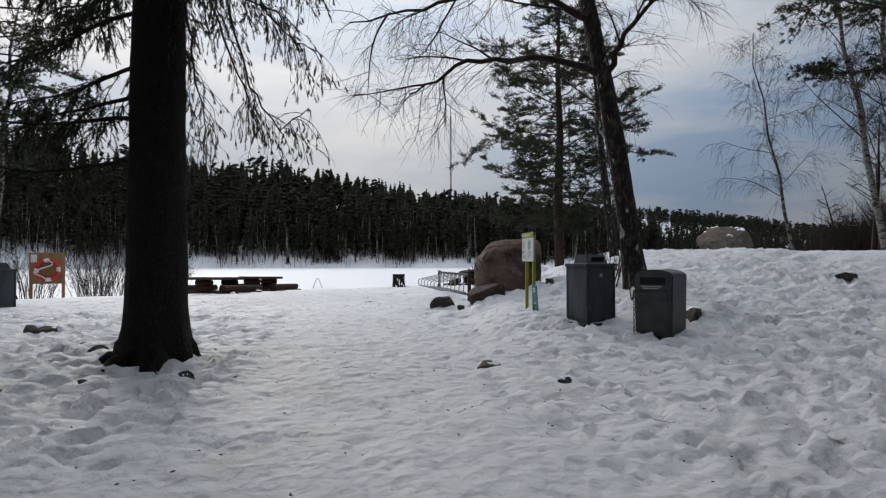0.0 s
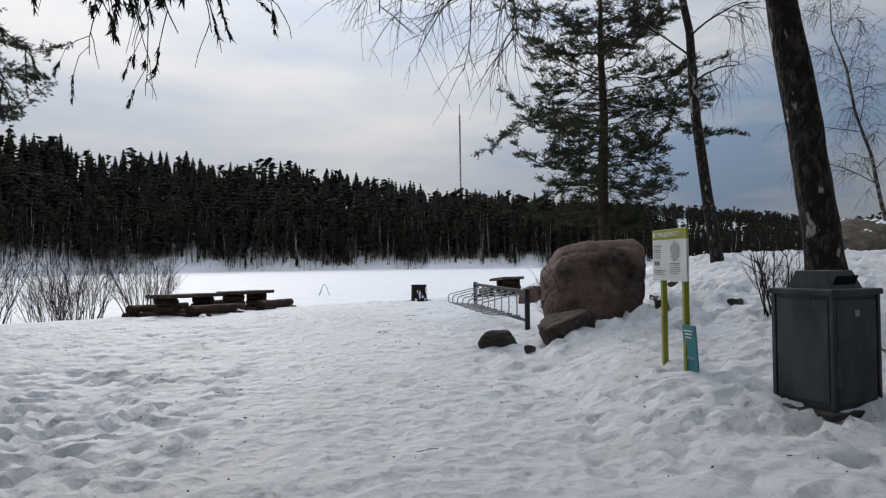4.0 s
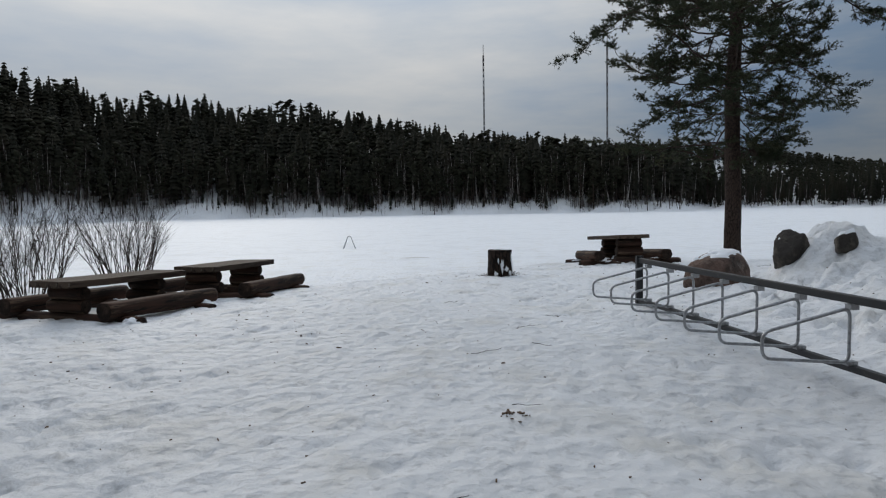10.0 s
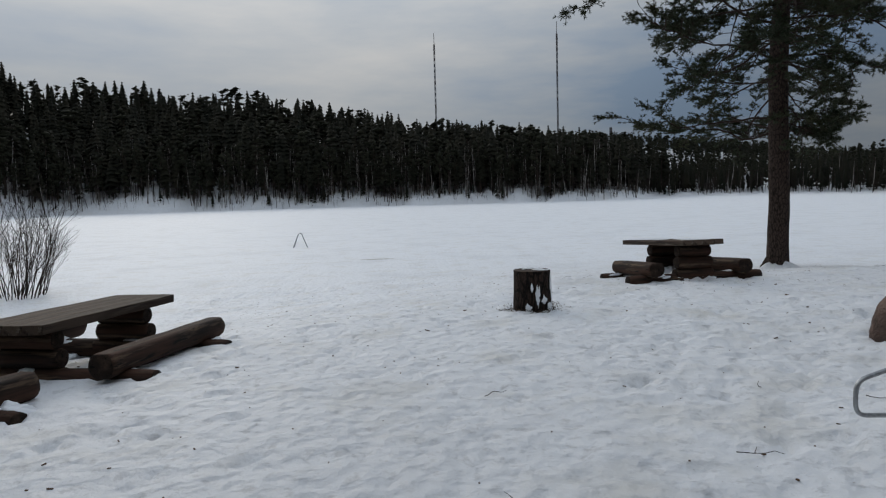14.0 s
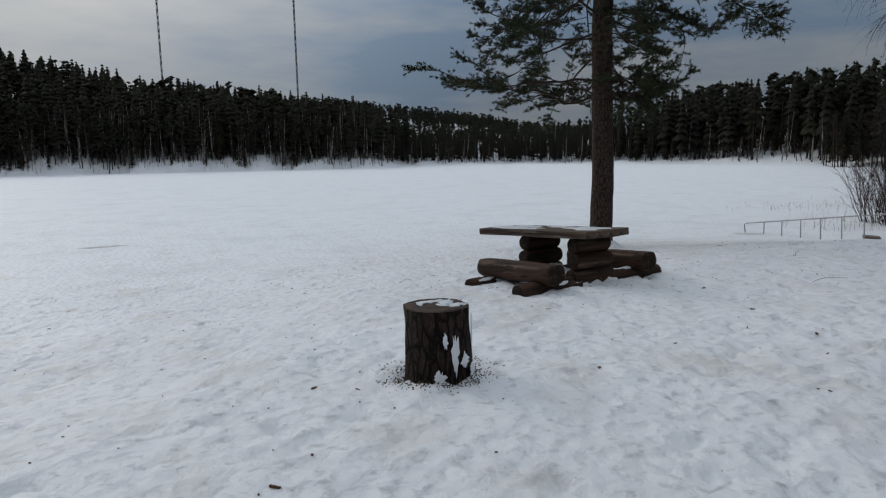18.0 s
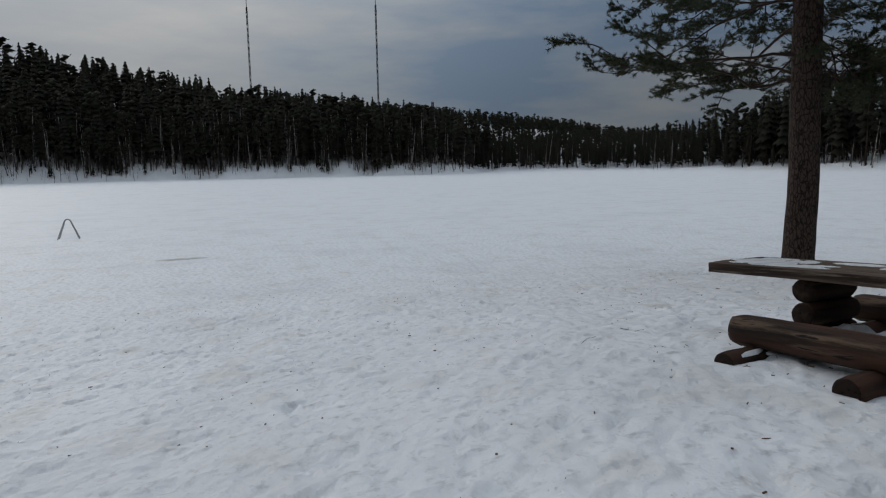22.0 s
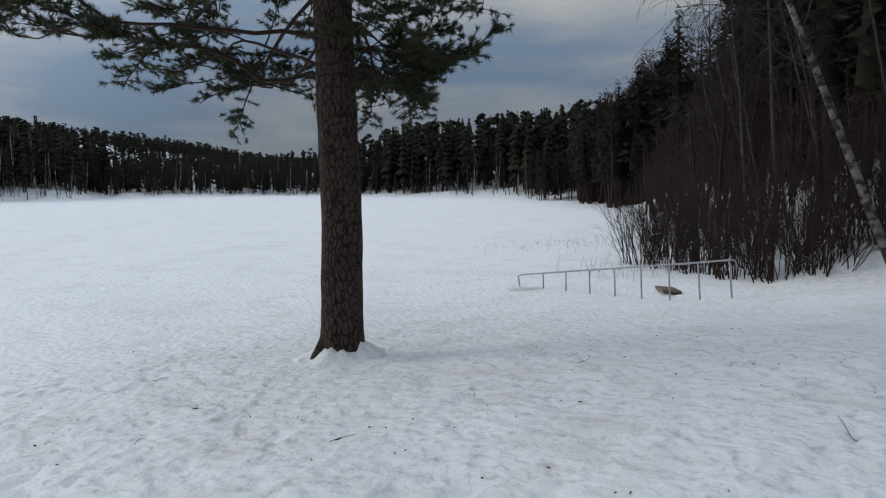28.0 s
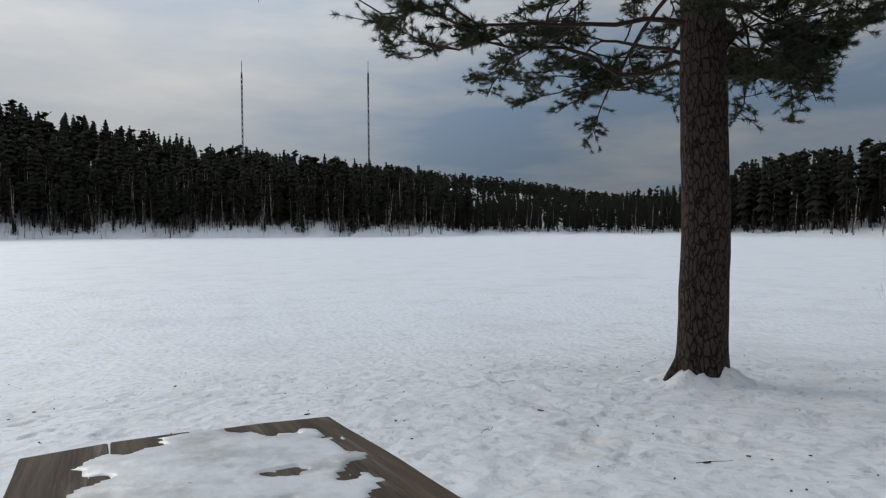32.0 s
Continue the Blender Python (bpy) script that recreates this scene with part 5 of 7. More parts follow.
build_birch(20.9, 27.4, (-2.6, 0.9), 13.5, 0.08, "leaning pale birch on the wooded slope", 46, 0.1, 16, 3.0, 5, "leaning thicket birches")
build_birch(22.5, 33.0, (-1.5, 0.5), 12.5, 0.06, "slim birch in the shore thicket", 47, 0.1, 14, 2.6, 4, "leaning thicket birches")
build_birch(26.5, 35.2, (-1.8, 0.6), 12.0, 0.055, "slim birch in the shore thicket", 48, 0.1, 14, 2.6, 4, "leaning thicket birches")
build_birch(-17.2, 24.8, (0.5, 0.4), 12.0, 0.16, "pale birch near the shore bushes", 49, 0.1, 10, 2.4, 4)
for k, (x, y, lx, ly, h, r) in enumerate(((19.6, 31.2, -3.6, 2.6, 8.5, 0.065), (21.2, 33.4, -2.4, 2.4, 9.0, 0.06), (20.2, 31.0, -1.2, 1.6, 9.5, 0.05), (23.6, 34.0, -3.4, 3.0, 9.0, 0.07), (25.4, 36.4, -2.6, 2.8, 9.5, 0.06),
                                          (28.0, 37.6, -3.2, 3.2, 9.5, 0.07), (31.0, 39.4, -2.6, 3.4, 9.0, 0.06), (21.0, 30.0, -4.4, 2.0, 9.0, 0.06), (34.0, 41.0, -2.0, 2.6, 10.0, 0.07), (24.0, 32.2, -1.2, 0.6, 11.0, 0.06))):
    build_birch(x + 2.2, y - 1.6, (lx * 0.75, ly * 0.6), h * 0.95, r * 0.75, "thin grey birch leaning in the shore thicket", 120 + k, 0.1, 10, 2.0, 6, "leaning thicket birches")
build_near_spruce()


# ------------------------------------------------------------ shore bushes
def build_bush(x, y, h, w, n, label, seed, material=None, spread=0.55, group="leafless shore bushes"):
    random.seed(seed)
    z = H(x, y)
    t = thing("bush", pose(x, y, z), label, "bush", group)
    g, fine = Geo(), Geo()
    k1 = 0.55 + 0.13 * h
    for i in range(n):
        a, r = rnd(0, 6.28), w * 0.22 * math.sqrt(rnd(0, 1))
        d = Vector((math.cos(a) * rnd(0.1, spread), math.sin(a) * rnd(0.1, spread), 1))
        pts, rr = limb((r * math.cos(a), r * math.sin(a), -0.05), d, h * rnd(0.55, 1.08), 0.017 * k1, 0.004, 8, 0.14, lambda u: 0.03)
        g.tube(pts, rr, 4, False)
        for k in range(6):
            q, qd = along(pts, rnd(0.15, 0.95))
            fp, fr = limb(q, side_dir(qd, rnd(0, 6.28), rnd(0.3, 0.75)), h * rnd(0.18, 0.42), 0.006 * k1, 0.0025, 5, 0.14, 0.05)
            g.tube(fp, fr, 3, False)
            for m in range(4):
                q2, d2 = along(fp, rnd(0.2, 0.95))
                tp, ts = limb(q2, side_dir(d2, rnd(0, 6.28), rnd(0.3, 0.7)), h * rnd(0.06, 0.16), 0.0036 * k1, 0.0016, 3, 0.14, 0.05)
                fine.tube(tp, ts, 3, False)
    tagged(part("stem_thicket", g, material or M_TWIG, t, "thin bare stems"), kind="stuff")
    tagged(part("twig_haze", fine, material or M_TWIG, t, "fine bare twigs"), kind="stuff")


build_bush(-16.4, 32.2, 3.4, 4.4, 52, "bare grey-brown willow bush at the snowy shore", 61)
build_bush(-15.6, 36.6, 3.2, 4.6, 60, "bare rounded willow bush at the snowy shore", 62)
build_bush(-19.5, 31.0, 3.5, 4.4, 50, "bare grey-brown willow bush at the snowy shore", 63)
build_bush(-14.6, 27.5, 2.7, 2.8, 30, "bare willow bush behind the lifebuoy board", 64)
build_bush(1.02, 15.0, 1.0, 0.9, 16, "small leafless shrub against the boulder", 65, group="small shrubs")
build_bush(3.3, 12.9, 0.9, 1.0, 14, "small leafless shrub on the snow mound", 66, group="small shrubs")
for k, (x, y) in enumerate(((17.9, 31.6), (18.8, 32.8), (19.9, 34.2), (20.8, 35.6), (21.6, 36.9), (19.4, 31.4), (20.8, 33.2), (22.4, 35.2), (23.6, 37.0), (18.6, 30.2), (17.6, 30.6), (18.9, 28.7), (19.7, 27.5), (20.6, 28.6), (18.3, 29.4), (19.5, 29.7), (20.3, 26.5), (21.4, 27.5), (18.6, 26.9))):
    build_bush(x, y, 2.3 + 0.35 * (k % 3), 3.0, 46, "bare reddish bush in the shore thicket", 70 + k, M_TWIG_RED, 0.6, "thicket bushes")


# ------------------------------------------------------------ snow that lies on things
def drape(me, m, nz, thick, seed, cut, freq, label, zmin=-99.0, material=None):
    """Snow on those faces of a mesh that look up, thinning out at its ragged rim."""
    r3 = m.to_3x3()
    co = [m @ v.co for v in me.vertices]
    sel, other = [], set()
    for f in me.polygons:
        c = m @ f.center
        up = (r3 @ f.normal).normalized().z
        if up > nz and c.z > zmin and noise.noise(Vector((c.x * freq + seed, c.y * freq, c.z * freq))) + 0.5 * noise.noise(c * freq * 3.1) > cut:
            sel.append(list(f.vertices))
        else:
            other.update(f.vertices)
    if not sel:
        return None
    g, at = Geo(), {}
    for f in sel:
        for i in f:
            if i not in at:
                at[i] = len(g.v)
                p = co[i].copy()
                p.z += -0.004 if i in other else thick * (0.75 + 0.6 * noise.noise(p * 7.0))
                g.v.append(tuple(p))
        g.f.append(tuple(at[i] for i in f))
        g.m.append(0)
    return solid("snow_patch", g, material or M_SNOWCAP, label, "snow", kind="stuff", smooth=True)


# ------------------------------------------------------------ log tables
def log_mesh(L, r, sides=20, flat=0.0, seed=0, rings=26):
    """A log along x, uneven, with sawn ends; flat: how much of its top is hewn away."""
    g = Geo()
    for i in range(rings + 1):
        x = L * (i / rings - 0.5)
        e = 0.93 if i in (0, rings) else 1
        for k in range(sides):
            w = 2 * math.pi * k / sides
            f = r * e * (1 + 0.07 * noise.noise(Vector((x * 1.3 + seed, math.cos(w) * 1.2, math.sin(w) * 1.2))) + 0.035 * noise.noise(Vector((x * 6, math.cos(w) * 4 + seed, math.sin(w) * 4))) + 0.03 * noise.noise(Vector((x * 1.5, math.cos(w) * 9 + seed, math.sin(w) * 9))))
            zz = f * math.sin(w)
            if flat:
                zz = min(zz, r * (1 - flat) + 0.006 * noise.noise(Vector((x * 3, math.cos(w) * 3, seed))))
            g.v.append((x, f * math.cos(w), zz))
    for i in range(rings):
        for k in range(sides):
            k2 = (k + 1) % sides
            g.f.append((i * sides + k2, (i + 1) * sides + k2, (i + 1) * sides + k, i * sides + k))
            g.m.append(0)
    for i, s in ((0, 1), (rings, -1)):
        o = len(g.v)
        x = L * (i / rings - 0.5)
        for k in range(sides):
            a = g.v[i * sides + k]
            g.v.append((x - 0.004 * s, a[1] * 0.82, a[2] * 0.82))
        for k in range(sides):
            k2 = (k + 1) % sides
            f = (i * sides + k, i * sides + k2, o + k2, o + k)
            g.f.append(f[::-1] if s > 0 else f)
            g.m.append(1)
        c = tuple(range(o, o + sides))
        g.f.append(c[::-1] if s > 0 else c)
        g.m.append(1)
    return g.mesh("log", [M_LOG, M_LOG_END], True)


def build_log_table(label, seed, L=2.06, W=0.70, top=0.60, bench=(0.86, 0.0, 1.95, 0.22), legs=(-0.74, 0.59), reach=1.22, thick=0.128, shift=0.0, foot=0.04):
    """bench: distance from the middle, shift, length, height of its axis; legs: where the two log stacks stand."""
    random.seed(seed)
    t = thing("log_picnic_table", pose(0, 0, 0), label, "picnic table", "log picnic tables")
    n = 4
    y = -W / 2
    for i in range(n):
        bm = bevel_box(L * rnd(0.998, 1.0), W / n - 0.0015, 0.085, 0.005, 2)
        bmesh.ops.subdivide_edges(bm, edges=[e for e in bm.edges if abs(e.verts[0].co.x - e.verts[1].co.x) > 1], cuts=12)
        for v in bm.verts:
            v.co.z += 0.006 * noise.noise(Vector((v.co.x * 1.5, i * 7.1 + seed, 0)))
            if i in (0, n - 1) and abs(v.co.x) > L / 2 - 0.03 and v.co.y * (1 if i else -1) > 0:
                v.co.x -= math.copysign(0.03, v.co.x)
            if abs(v.co.y) > W / n * 0.4 and i in (0, n - 1):
                v.co.y += 0.012 * noise.noise(Vector((v.co.x * 2.5, i + seed, v.co.z * 9)))
        p = part("plank", bm, M_PLANK, t)
        p.location = (shift + rnd(-0.003, 0.003), y + W / n / 2, top - 0.085 + rnd(-0.002, 0.002))
        y += W / n
    for x in legs:
        zc = top - 0.085
        h = (zc + 0.03) / 3
        for k in range(3):
            r = h / 2 * 1.06
            p = part("leg_log", log_mesh(0.56 + 0.05 * k, r, 20, 0, seed + k + x), [M_LOG, M_LOG_END], t)
            p.matrix_local = pose(x + rnd(-0.012, 0.012), rnd(-0.02, 0.02), zc - h / 2, rnd(0, 360), 0, 90)
            zc -= h
        p = part("sleeper_log", log_mesh(reach * 2, 0.10, 22, 0, seed + 5 + x), [M_LOG, M_LOG_END], t, "half-buried sleeper log")
        p.matrix_local = pose(x, rnd(-0.02, 0.02), foot, 0, 0, 90)
    for sy in (-1, 1):
        b = part("bench", log_mesh(bench[2], thick, 20, 0.25, seed + 9 * sy, 40), [M_LOG, M_LOG_END], t, "hewn log bench with a flat top")
        b.matrix_local = pose(bench[1], sy * bench[0], bench[3], 0, 0, 0)
    return t


def snow_on_table(t, at, seed, benches=0.30):
    """Icy snow left on benches and sleeper ends, and lumps kicked up against the foot logs."""
    for c in list(t.children):
        m = at @ c.matrix_basis
        if c.name.startswith("bench"):
            drape(c.data, m, 0.86, 0.007, seed, benches, 2.4, "thin icy snow on a log bench", material=M_ICYSNOW)
        elif c.name.startswith("sleeper"):
            drape(c.data, m, 0.55, 0.03, seed + 3, 0.18, 3.5, "snow lying on a sleeper log", material=M_SNOW)
    random.seed(seed)
    for c in list(t.children):
        if not c.name.startswith("sleeper"):
            continue
        m = at @ c.matrix_basis
        L = max(v.co.x for v in c.data.vertices)
        for k in range(7):
            p = m @ Vector((rnd(-0.95, 0.92) * L, rnd(0.06, 0.17) * random.choice((-1, 1)), 0))
            q = rnd(0.05, 0.11)
            lump(p.x, p.y, q * rnd(0.9, 1.5), q, q * rnd(0.5, 0.9), rnd(0, 50), "snow lump against a log table's foot")


def snow_patch(name, outline, z, m, label, thick=0.012, material=None):
    """A thin uneven patch of snow lying on a flat top: outline is a function of angle."""
    g = Geo()
    n = 90
    for q, dz in ((0.0, 1.0), (0.35, 1.1), (0.65, 0.9), (0.86, 0.75), (0.97, 0.4), (1.0, 0.0)):
        for k in range(n):
            w = 2 * math.pi * k / n
            x, y = outline(w)
            g.v.append((x * q, y * q, z + thick * dz * (0.8 + 0.5 * noise.noise(Vector((x * q * 9, y * q * 9, 1.7))))))
    for i in range(5):
        for k in range(n):
            k2 = (k + 1) % n
            g.f.append((i * n + k, (i + 1) * n + k, (i + 1) * n + k2, i * n + k2))
            g.m.append(0)
    return solid(name, g, material or M_SNOWCAP, label, "snow", kind="stuff", smooth=True, m=m)


def blob(rx, ry, seed, rough=0.45):
    return lambda w: (rx * math.cos(w) * (1 + rough * noise.noise(Vector((math.cos(w) * 2.2, math.sin(w) * 2.2, seed))) + 0.10 * noise.noise(Vector((math.cos(w) * 5, math.sin(w) * 6, seed)))),
                      ry * math.sin(w) * (1 + rough * noise.noise(Vector((math.cos(w) * 2.2 + 9, math.sin(w) * 2.2, seed))) + 0.10 * noise.noise(Vector((math.cos(w) * 5 + 9, math.sin(w) * 6, seed)))))


def bearing_pose(x, y, bearing, z=None):
    """The pose of a thing whose long axis points to the compass bearing in degrees east of north."""
    return pose(x, y, H(x, y) if z is None else z, 0, 0, 90 - bearing)


TABLE_POSE = bearing_pose(1.229, 28.077, -9.9, 1.184) @ pose(0, 0, 0, 0, 3.5, 0)
tb = build_log_table("heavy log picnic table with patchy snow on its planks", 3, 2.13, 0.72, 0.632, (0.79, -0.34, 1.35, 0.185), (-0.765, 0.13), 1.19, 0.137, -0.03, -0.01)
tb.matrix_world = TABLE_POSE


def table_snow(spots, W, L, z, m, seed, label, thick=0.016, gain=0.8, material=None):
    """Thawing snow as a sheet over a table's top, where it still lies; spots: x, y, half length, half width."""
    nx, ny = int(L / 0.011), int(W / 0.011)
    g, at = Geo(), {}
    hgt = {}
    for i in range(nx + 1):
        for j in range(ny + 1):
            x, y = L * (i / nx - 0.5), W * (j / ny - 0.5)
            f = max(1 - ((x - a) / p) ** 2 - ((y - b) / q) ** 2 for a, b, p, q in spots)
            f += gain * noise.noise(Vector((x * 4.5 + seed, y * 7, seed))) + 0.45 * noise.noise(Vector((x * 13, y * 21, seed))) + 0.22 * noise.noise(Vector((x * 40, y * 50, seed)))
            hgt[i, j] = f - 0.15
    for i in range(nx):
        for j in range(ny):
            q = [(i, j), (i + 1, j), (i + 1, j + 1), (i, j + 1)]
            if max(hgt[c] for c in q) <= 0:
                continue
            for c in q:
                if c not in at:
                    at[c] = len(g.v)
                    v = hgt[c]
                    g.v.append((L * (c[0] / nx - 0.5), W * (c[1] / ny - 0.5), z + (thick * (1 - math.exp(-v * 1.6)) * (0.8 + 0.5 * noise.noise(Vector((c[0] * 0.2, c[1] * 0.2, seed)))) if v > 0 else -0.012)))
            g.f.append(tuple(at[c] for c in q))
            g.m.append(0)
    return solid("snow_patch", g, material or M_ICYSNOW, label, "snow", kind="stuff", smooth=True, m=m)


table_snow(((0.66, -0.02, 0.36, 0.30), (0.36, 0.16, 0.34, 0.13), (-0.05, -0.20, 0.28, 0.07), (-0.62, -0.10, 0.34, 0.19), (-0.80, 0.10, 0.16, 0.10), (0.1, 0.05, 0.14, 0.06)), 0.66, 2.0, 0.634, TABLE_POSE, 1.0, "melting icy snow on a log table", 0.007, 1.15)
snow_on_table(tb, TABLE_POSE, 5.0, 2.0)
LEFT_POSES = [bearing_pose(-6.442, 23.25, 9.8, 1.119) @ pose(0, 0, 0, 0, 1.5, 0), bearing_pose(-7.22, 21.05, 17.4, 1.154) @ pose(0, 0, 0, 0, 1.5, 0)]
for k, m in enumerate(LEFT_POSES):
    t2 = build_log_table("weathered log picnic table with built-on log benches", 20 + k, 2.06, 0.72, 0.57)
    t2.matrix_world = m
    snow_on_table(t2, m, 8.0 + k, 2.0)


def build_stump():
    x, y = -1.68, 24.97
    z = H(x, y)
    t = thing("stump", pose(x, y, z), "sawn chopping stump with furrowed black bark and snow", "tree stump")
    g = trunk_geo([Vector((0, 0, -0.08)), Vector((0, 0, 0.2)), Vector((0, 0.01, 0.50))], [0.236, 0.226, 0.228], 40, 0.03, 7, 0.06, 5.0, 0.03)
    for i, v in enumerate(g.v):
        w = math.atan2(v[1], v[0])
        f = 1 + 0.06 * noise.noise(Vector((w * 9, v[2] * 3, 2))) + 0.05 * noise.noise(Vector((math.cos(w) * 11, math.sin(w) * 11, v[2] * 2)))
        g.v[i] = (v[0] * f, v[1] * f, v[2])
    part("bark", g, M_STUMP_BARK, t, "furrowed black bark", smooth=False)
    top = Geo()
    n = 40
    rim = g.v[-n:]
    for q in (0.0, 0.4, 0.75, 0.93, 1.0):
        for k in range(n):
            a = rim[k]
            top.v.append((a[0] * q, a[1] * q, a[2] + 0.012 * noise.noise(Vector((a[0] * q * 8, a[1] * q * 8, 3))) - (0.012 if q == 1.0 else 0)))
    for i in range(4):
        for k in range(n):
            k2 = (k + 1) % n
            top.f.append((i * n + k, (i + 1) * n + k, (i + 1) * n + k2, i * n + k2))
            top.m.append(0)
    part("sawn_top", top, M_STUMP_TOP, t, "rough sawn brown top", smooth=True)
    for px, py, ra, rb, sd in ((0.09, 0.05, 0.085, 0.05, 8.2), (0.13, -0.05, 0.05, 0.07, 9.1), (0.0, 0.12, 0.10, 0.035, 7.3), (0.03, -0.02, 0.04, 0.025, 6.1), (-0.10, 0.08, 0.05, 0.02, 5.2)):
        snow_patch("snow_patch", blob(ra, rb, sd, 0.8), 0.502, pose(x + px, y + py, z, 0, 0, sd * 50), "icy snow on a stump top", 0.009, M_ICYSNOW)
    for k, (a, h, w2, h2) in enumerate(((-82, 0.20, 0.035, 0.12), (-60, 0.14, 0.05, 0.05), (-28, 0.36, 0.025, 0.09), (-20, 0.24, 0.03, 0.07), (-100, 0.30, 0.02, 0.05), (-44, 0.06, 0.05, 0.05), (-110, 0.05, 0.05, 0.05), (-5, 0.10, 0.04, 0.08))):
        m = pose(x, y, z + h, 0, 0, a) @ pose(0.237 + (0.02 if h < 0.1 else 0), 0, 0, 0, 90, 0)
        snow_patch("snow_patch", blob(h2, w2 * 0.8, 11.0 + k, 0.85), 0.0, m, "snow stuck to stump bark", 0.012)
    random.seed(51)
    lit = Geo()
    for k in range(620):
        a, r = rnd(0, 6.28), 0.23 + abs(random.gauss(0, 0.10))
        px, py = x + r * math.cos(a), y + r * math.sin(a)
        s, b = rnd(0.002, 0.006), rnd(0, 6.28)
        m = pose(px, py, H(px, py) + 0.012 + rnd(-0.012, 0.02), rnd(-25, 25), rnd(-25, 25), math.degrees(b))
        lit.box((-s, -s * 0.5, -0.003), (s, s * 0.5, 0.004), 0, m)
    solid("bark_litter", lit, M_DIRT, "brown bark crumbs on snow round a stump", "bark litter", kind="stuff")


build_stump()


# ------------------------------------------------------------ rocks
def rock_bm(planes, p, sub, rough, seed, scale=(1, 1, 1)):
    """A rock as the meeting of planes (normal, distance), with ledges, cracks and a rough skin."""
    bm = bmesh.new()
    bmesh.ops.create_icosphere(bm, subdivisions=sub, radius=1)
    ns = [(Vector(n).normalized(), h) for n, h in planes]
    tilt = Vector((0.35 * math.sin(seed), 0.25 * math.cos(seed * 1.7), 1)).normalized()
    for v in bm.verts:
        d = v.co.normalized()
        s = sum(max(0, n.dot(d) / h) ** p for n, h in ns)
        r = s ** (-1 / p) if s > 0 else 1.0
        q = d * r
        f = 1 + rough * (0.28 * noise.fractal(q * 1.7 + Vector((seed, 0, 0)), 1.0, 2.1, 4) + 0.25 * noise.noise(q * 1.1 + Vector((0, seed, 0))))
        k = q.dot(tilt) * 1.7 + 0.5 * noise.noise(q * 0.8 + Vector((seed, seed, 0)))
        k -= math.floor(k)
        f += rough * 0.14 * (k / 0.94 if k < 0.94 else (1 - k) / 0.06) - rough * 0.07
        c = abs(noise.noise(q * 1.0 + Vector((0, 0, seed))) + 0.10 * noise.noise(q * 6 + Vector((seed, 0, 0))))
        f -= rough * 0.45 * max(0, 1 - c / 0.022)
        f += rough * 0.16 * noise.fractal(q * 7 + Vector((0, seed, 0)), 0.7, 2.0, 4)
        q = q * f
        v.co = Vector((q.x * scale[0], q.y * scale[1], q.z * scale[2]))
    return bm


def random_planes(n, lo=0.7, hi=1.1):
    return [((rnd(-1, 1), rnd(-1, 1), rnd(-0.6, 1)), rnd(lo, hi)) for _ in range(n)] + [((0, 0, -1), 0.8), ((1, 0, 0), 1), ((-1, 0, 0), 1), ((0, 1, 0), 1), ((0, -1, 0), 1), ((0, 0, 1), 0.9)]


def build_rock(name, x, y, size, label, seed, material=None, sink=0.35, rz=0, sub=4, rough=0.24, group="", tilt=(0, 0), snow=None, edge=18):
    random.seed(seed)
    bm = rock_bm(random_planes(11, 0.62, 1.0), edge, sub, rough, seed * 1.7, [s / 2 for s in size])
    m = pose(x, y, H(x, y) + size[2] * (0.5 - sink), tilt[0], tilt[1], rz)
    ob = solid(name, bm, material or M_ROCK_DARK, label, "rock", group, smooth=True, m=m)
    if not snow and size[0] < 0.7:
        snow = (0.55, 0.02, 0.05)
    if snow:
        drape(ob.data, m, snow[0], snow[1], seed * 0.3, snow[2], 3.2 / max(size[0], 0.4), "snow lying on a rock")
    return ob


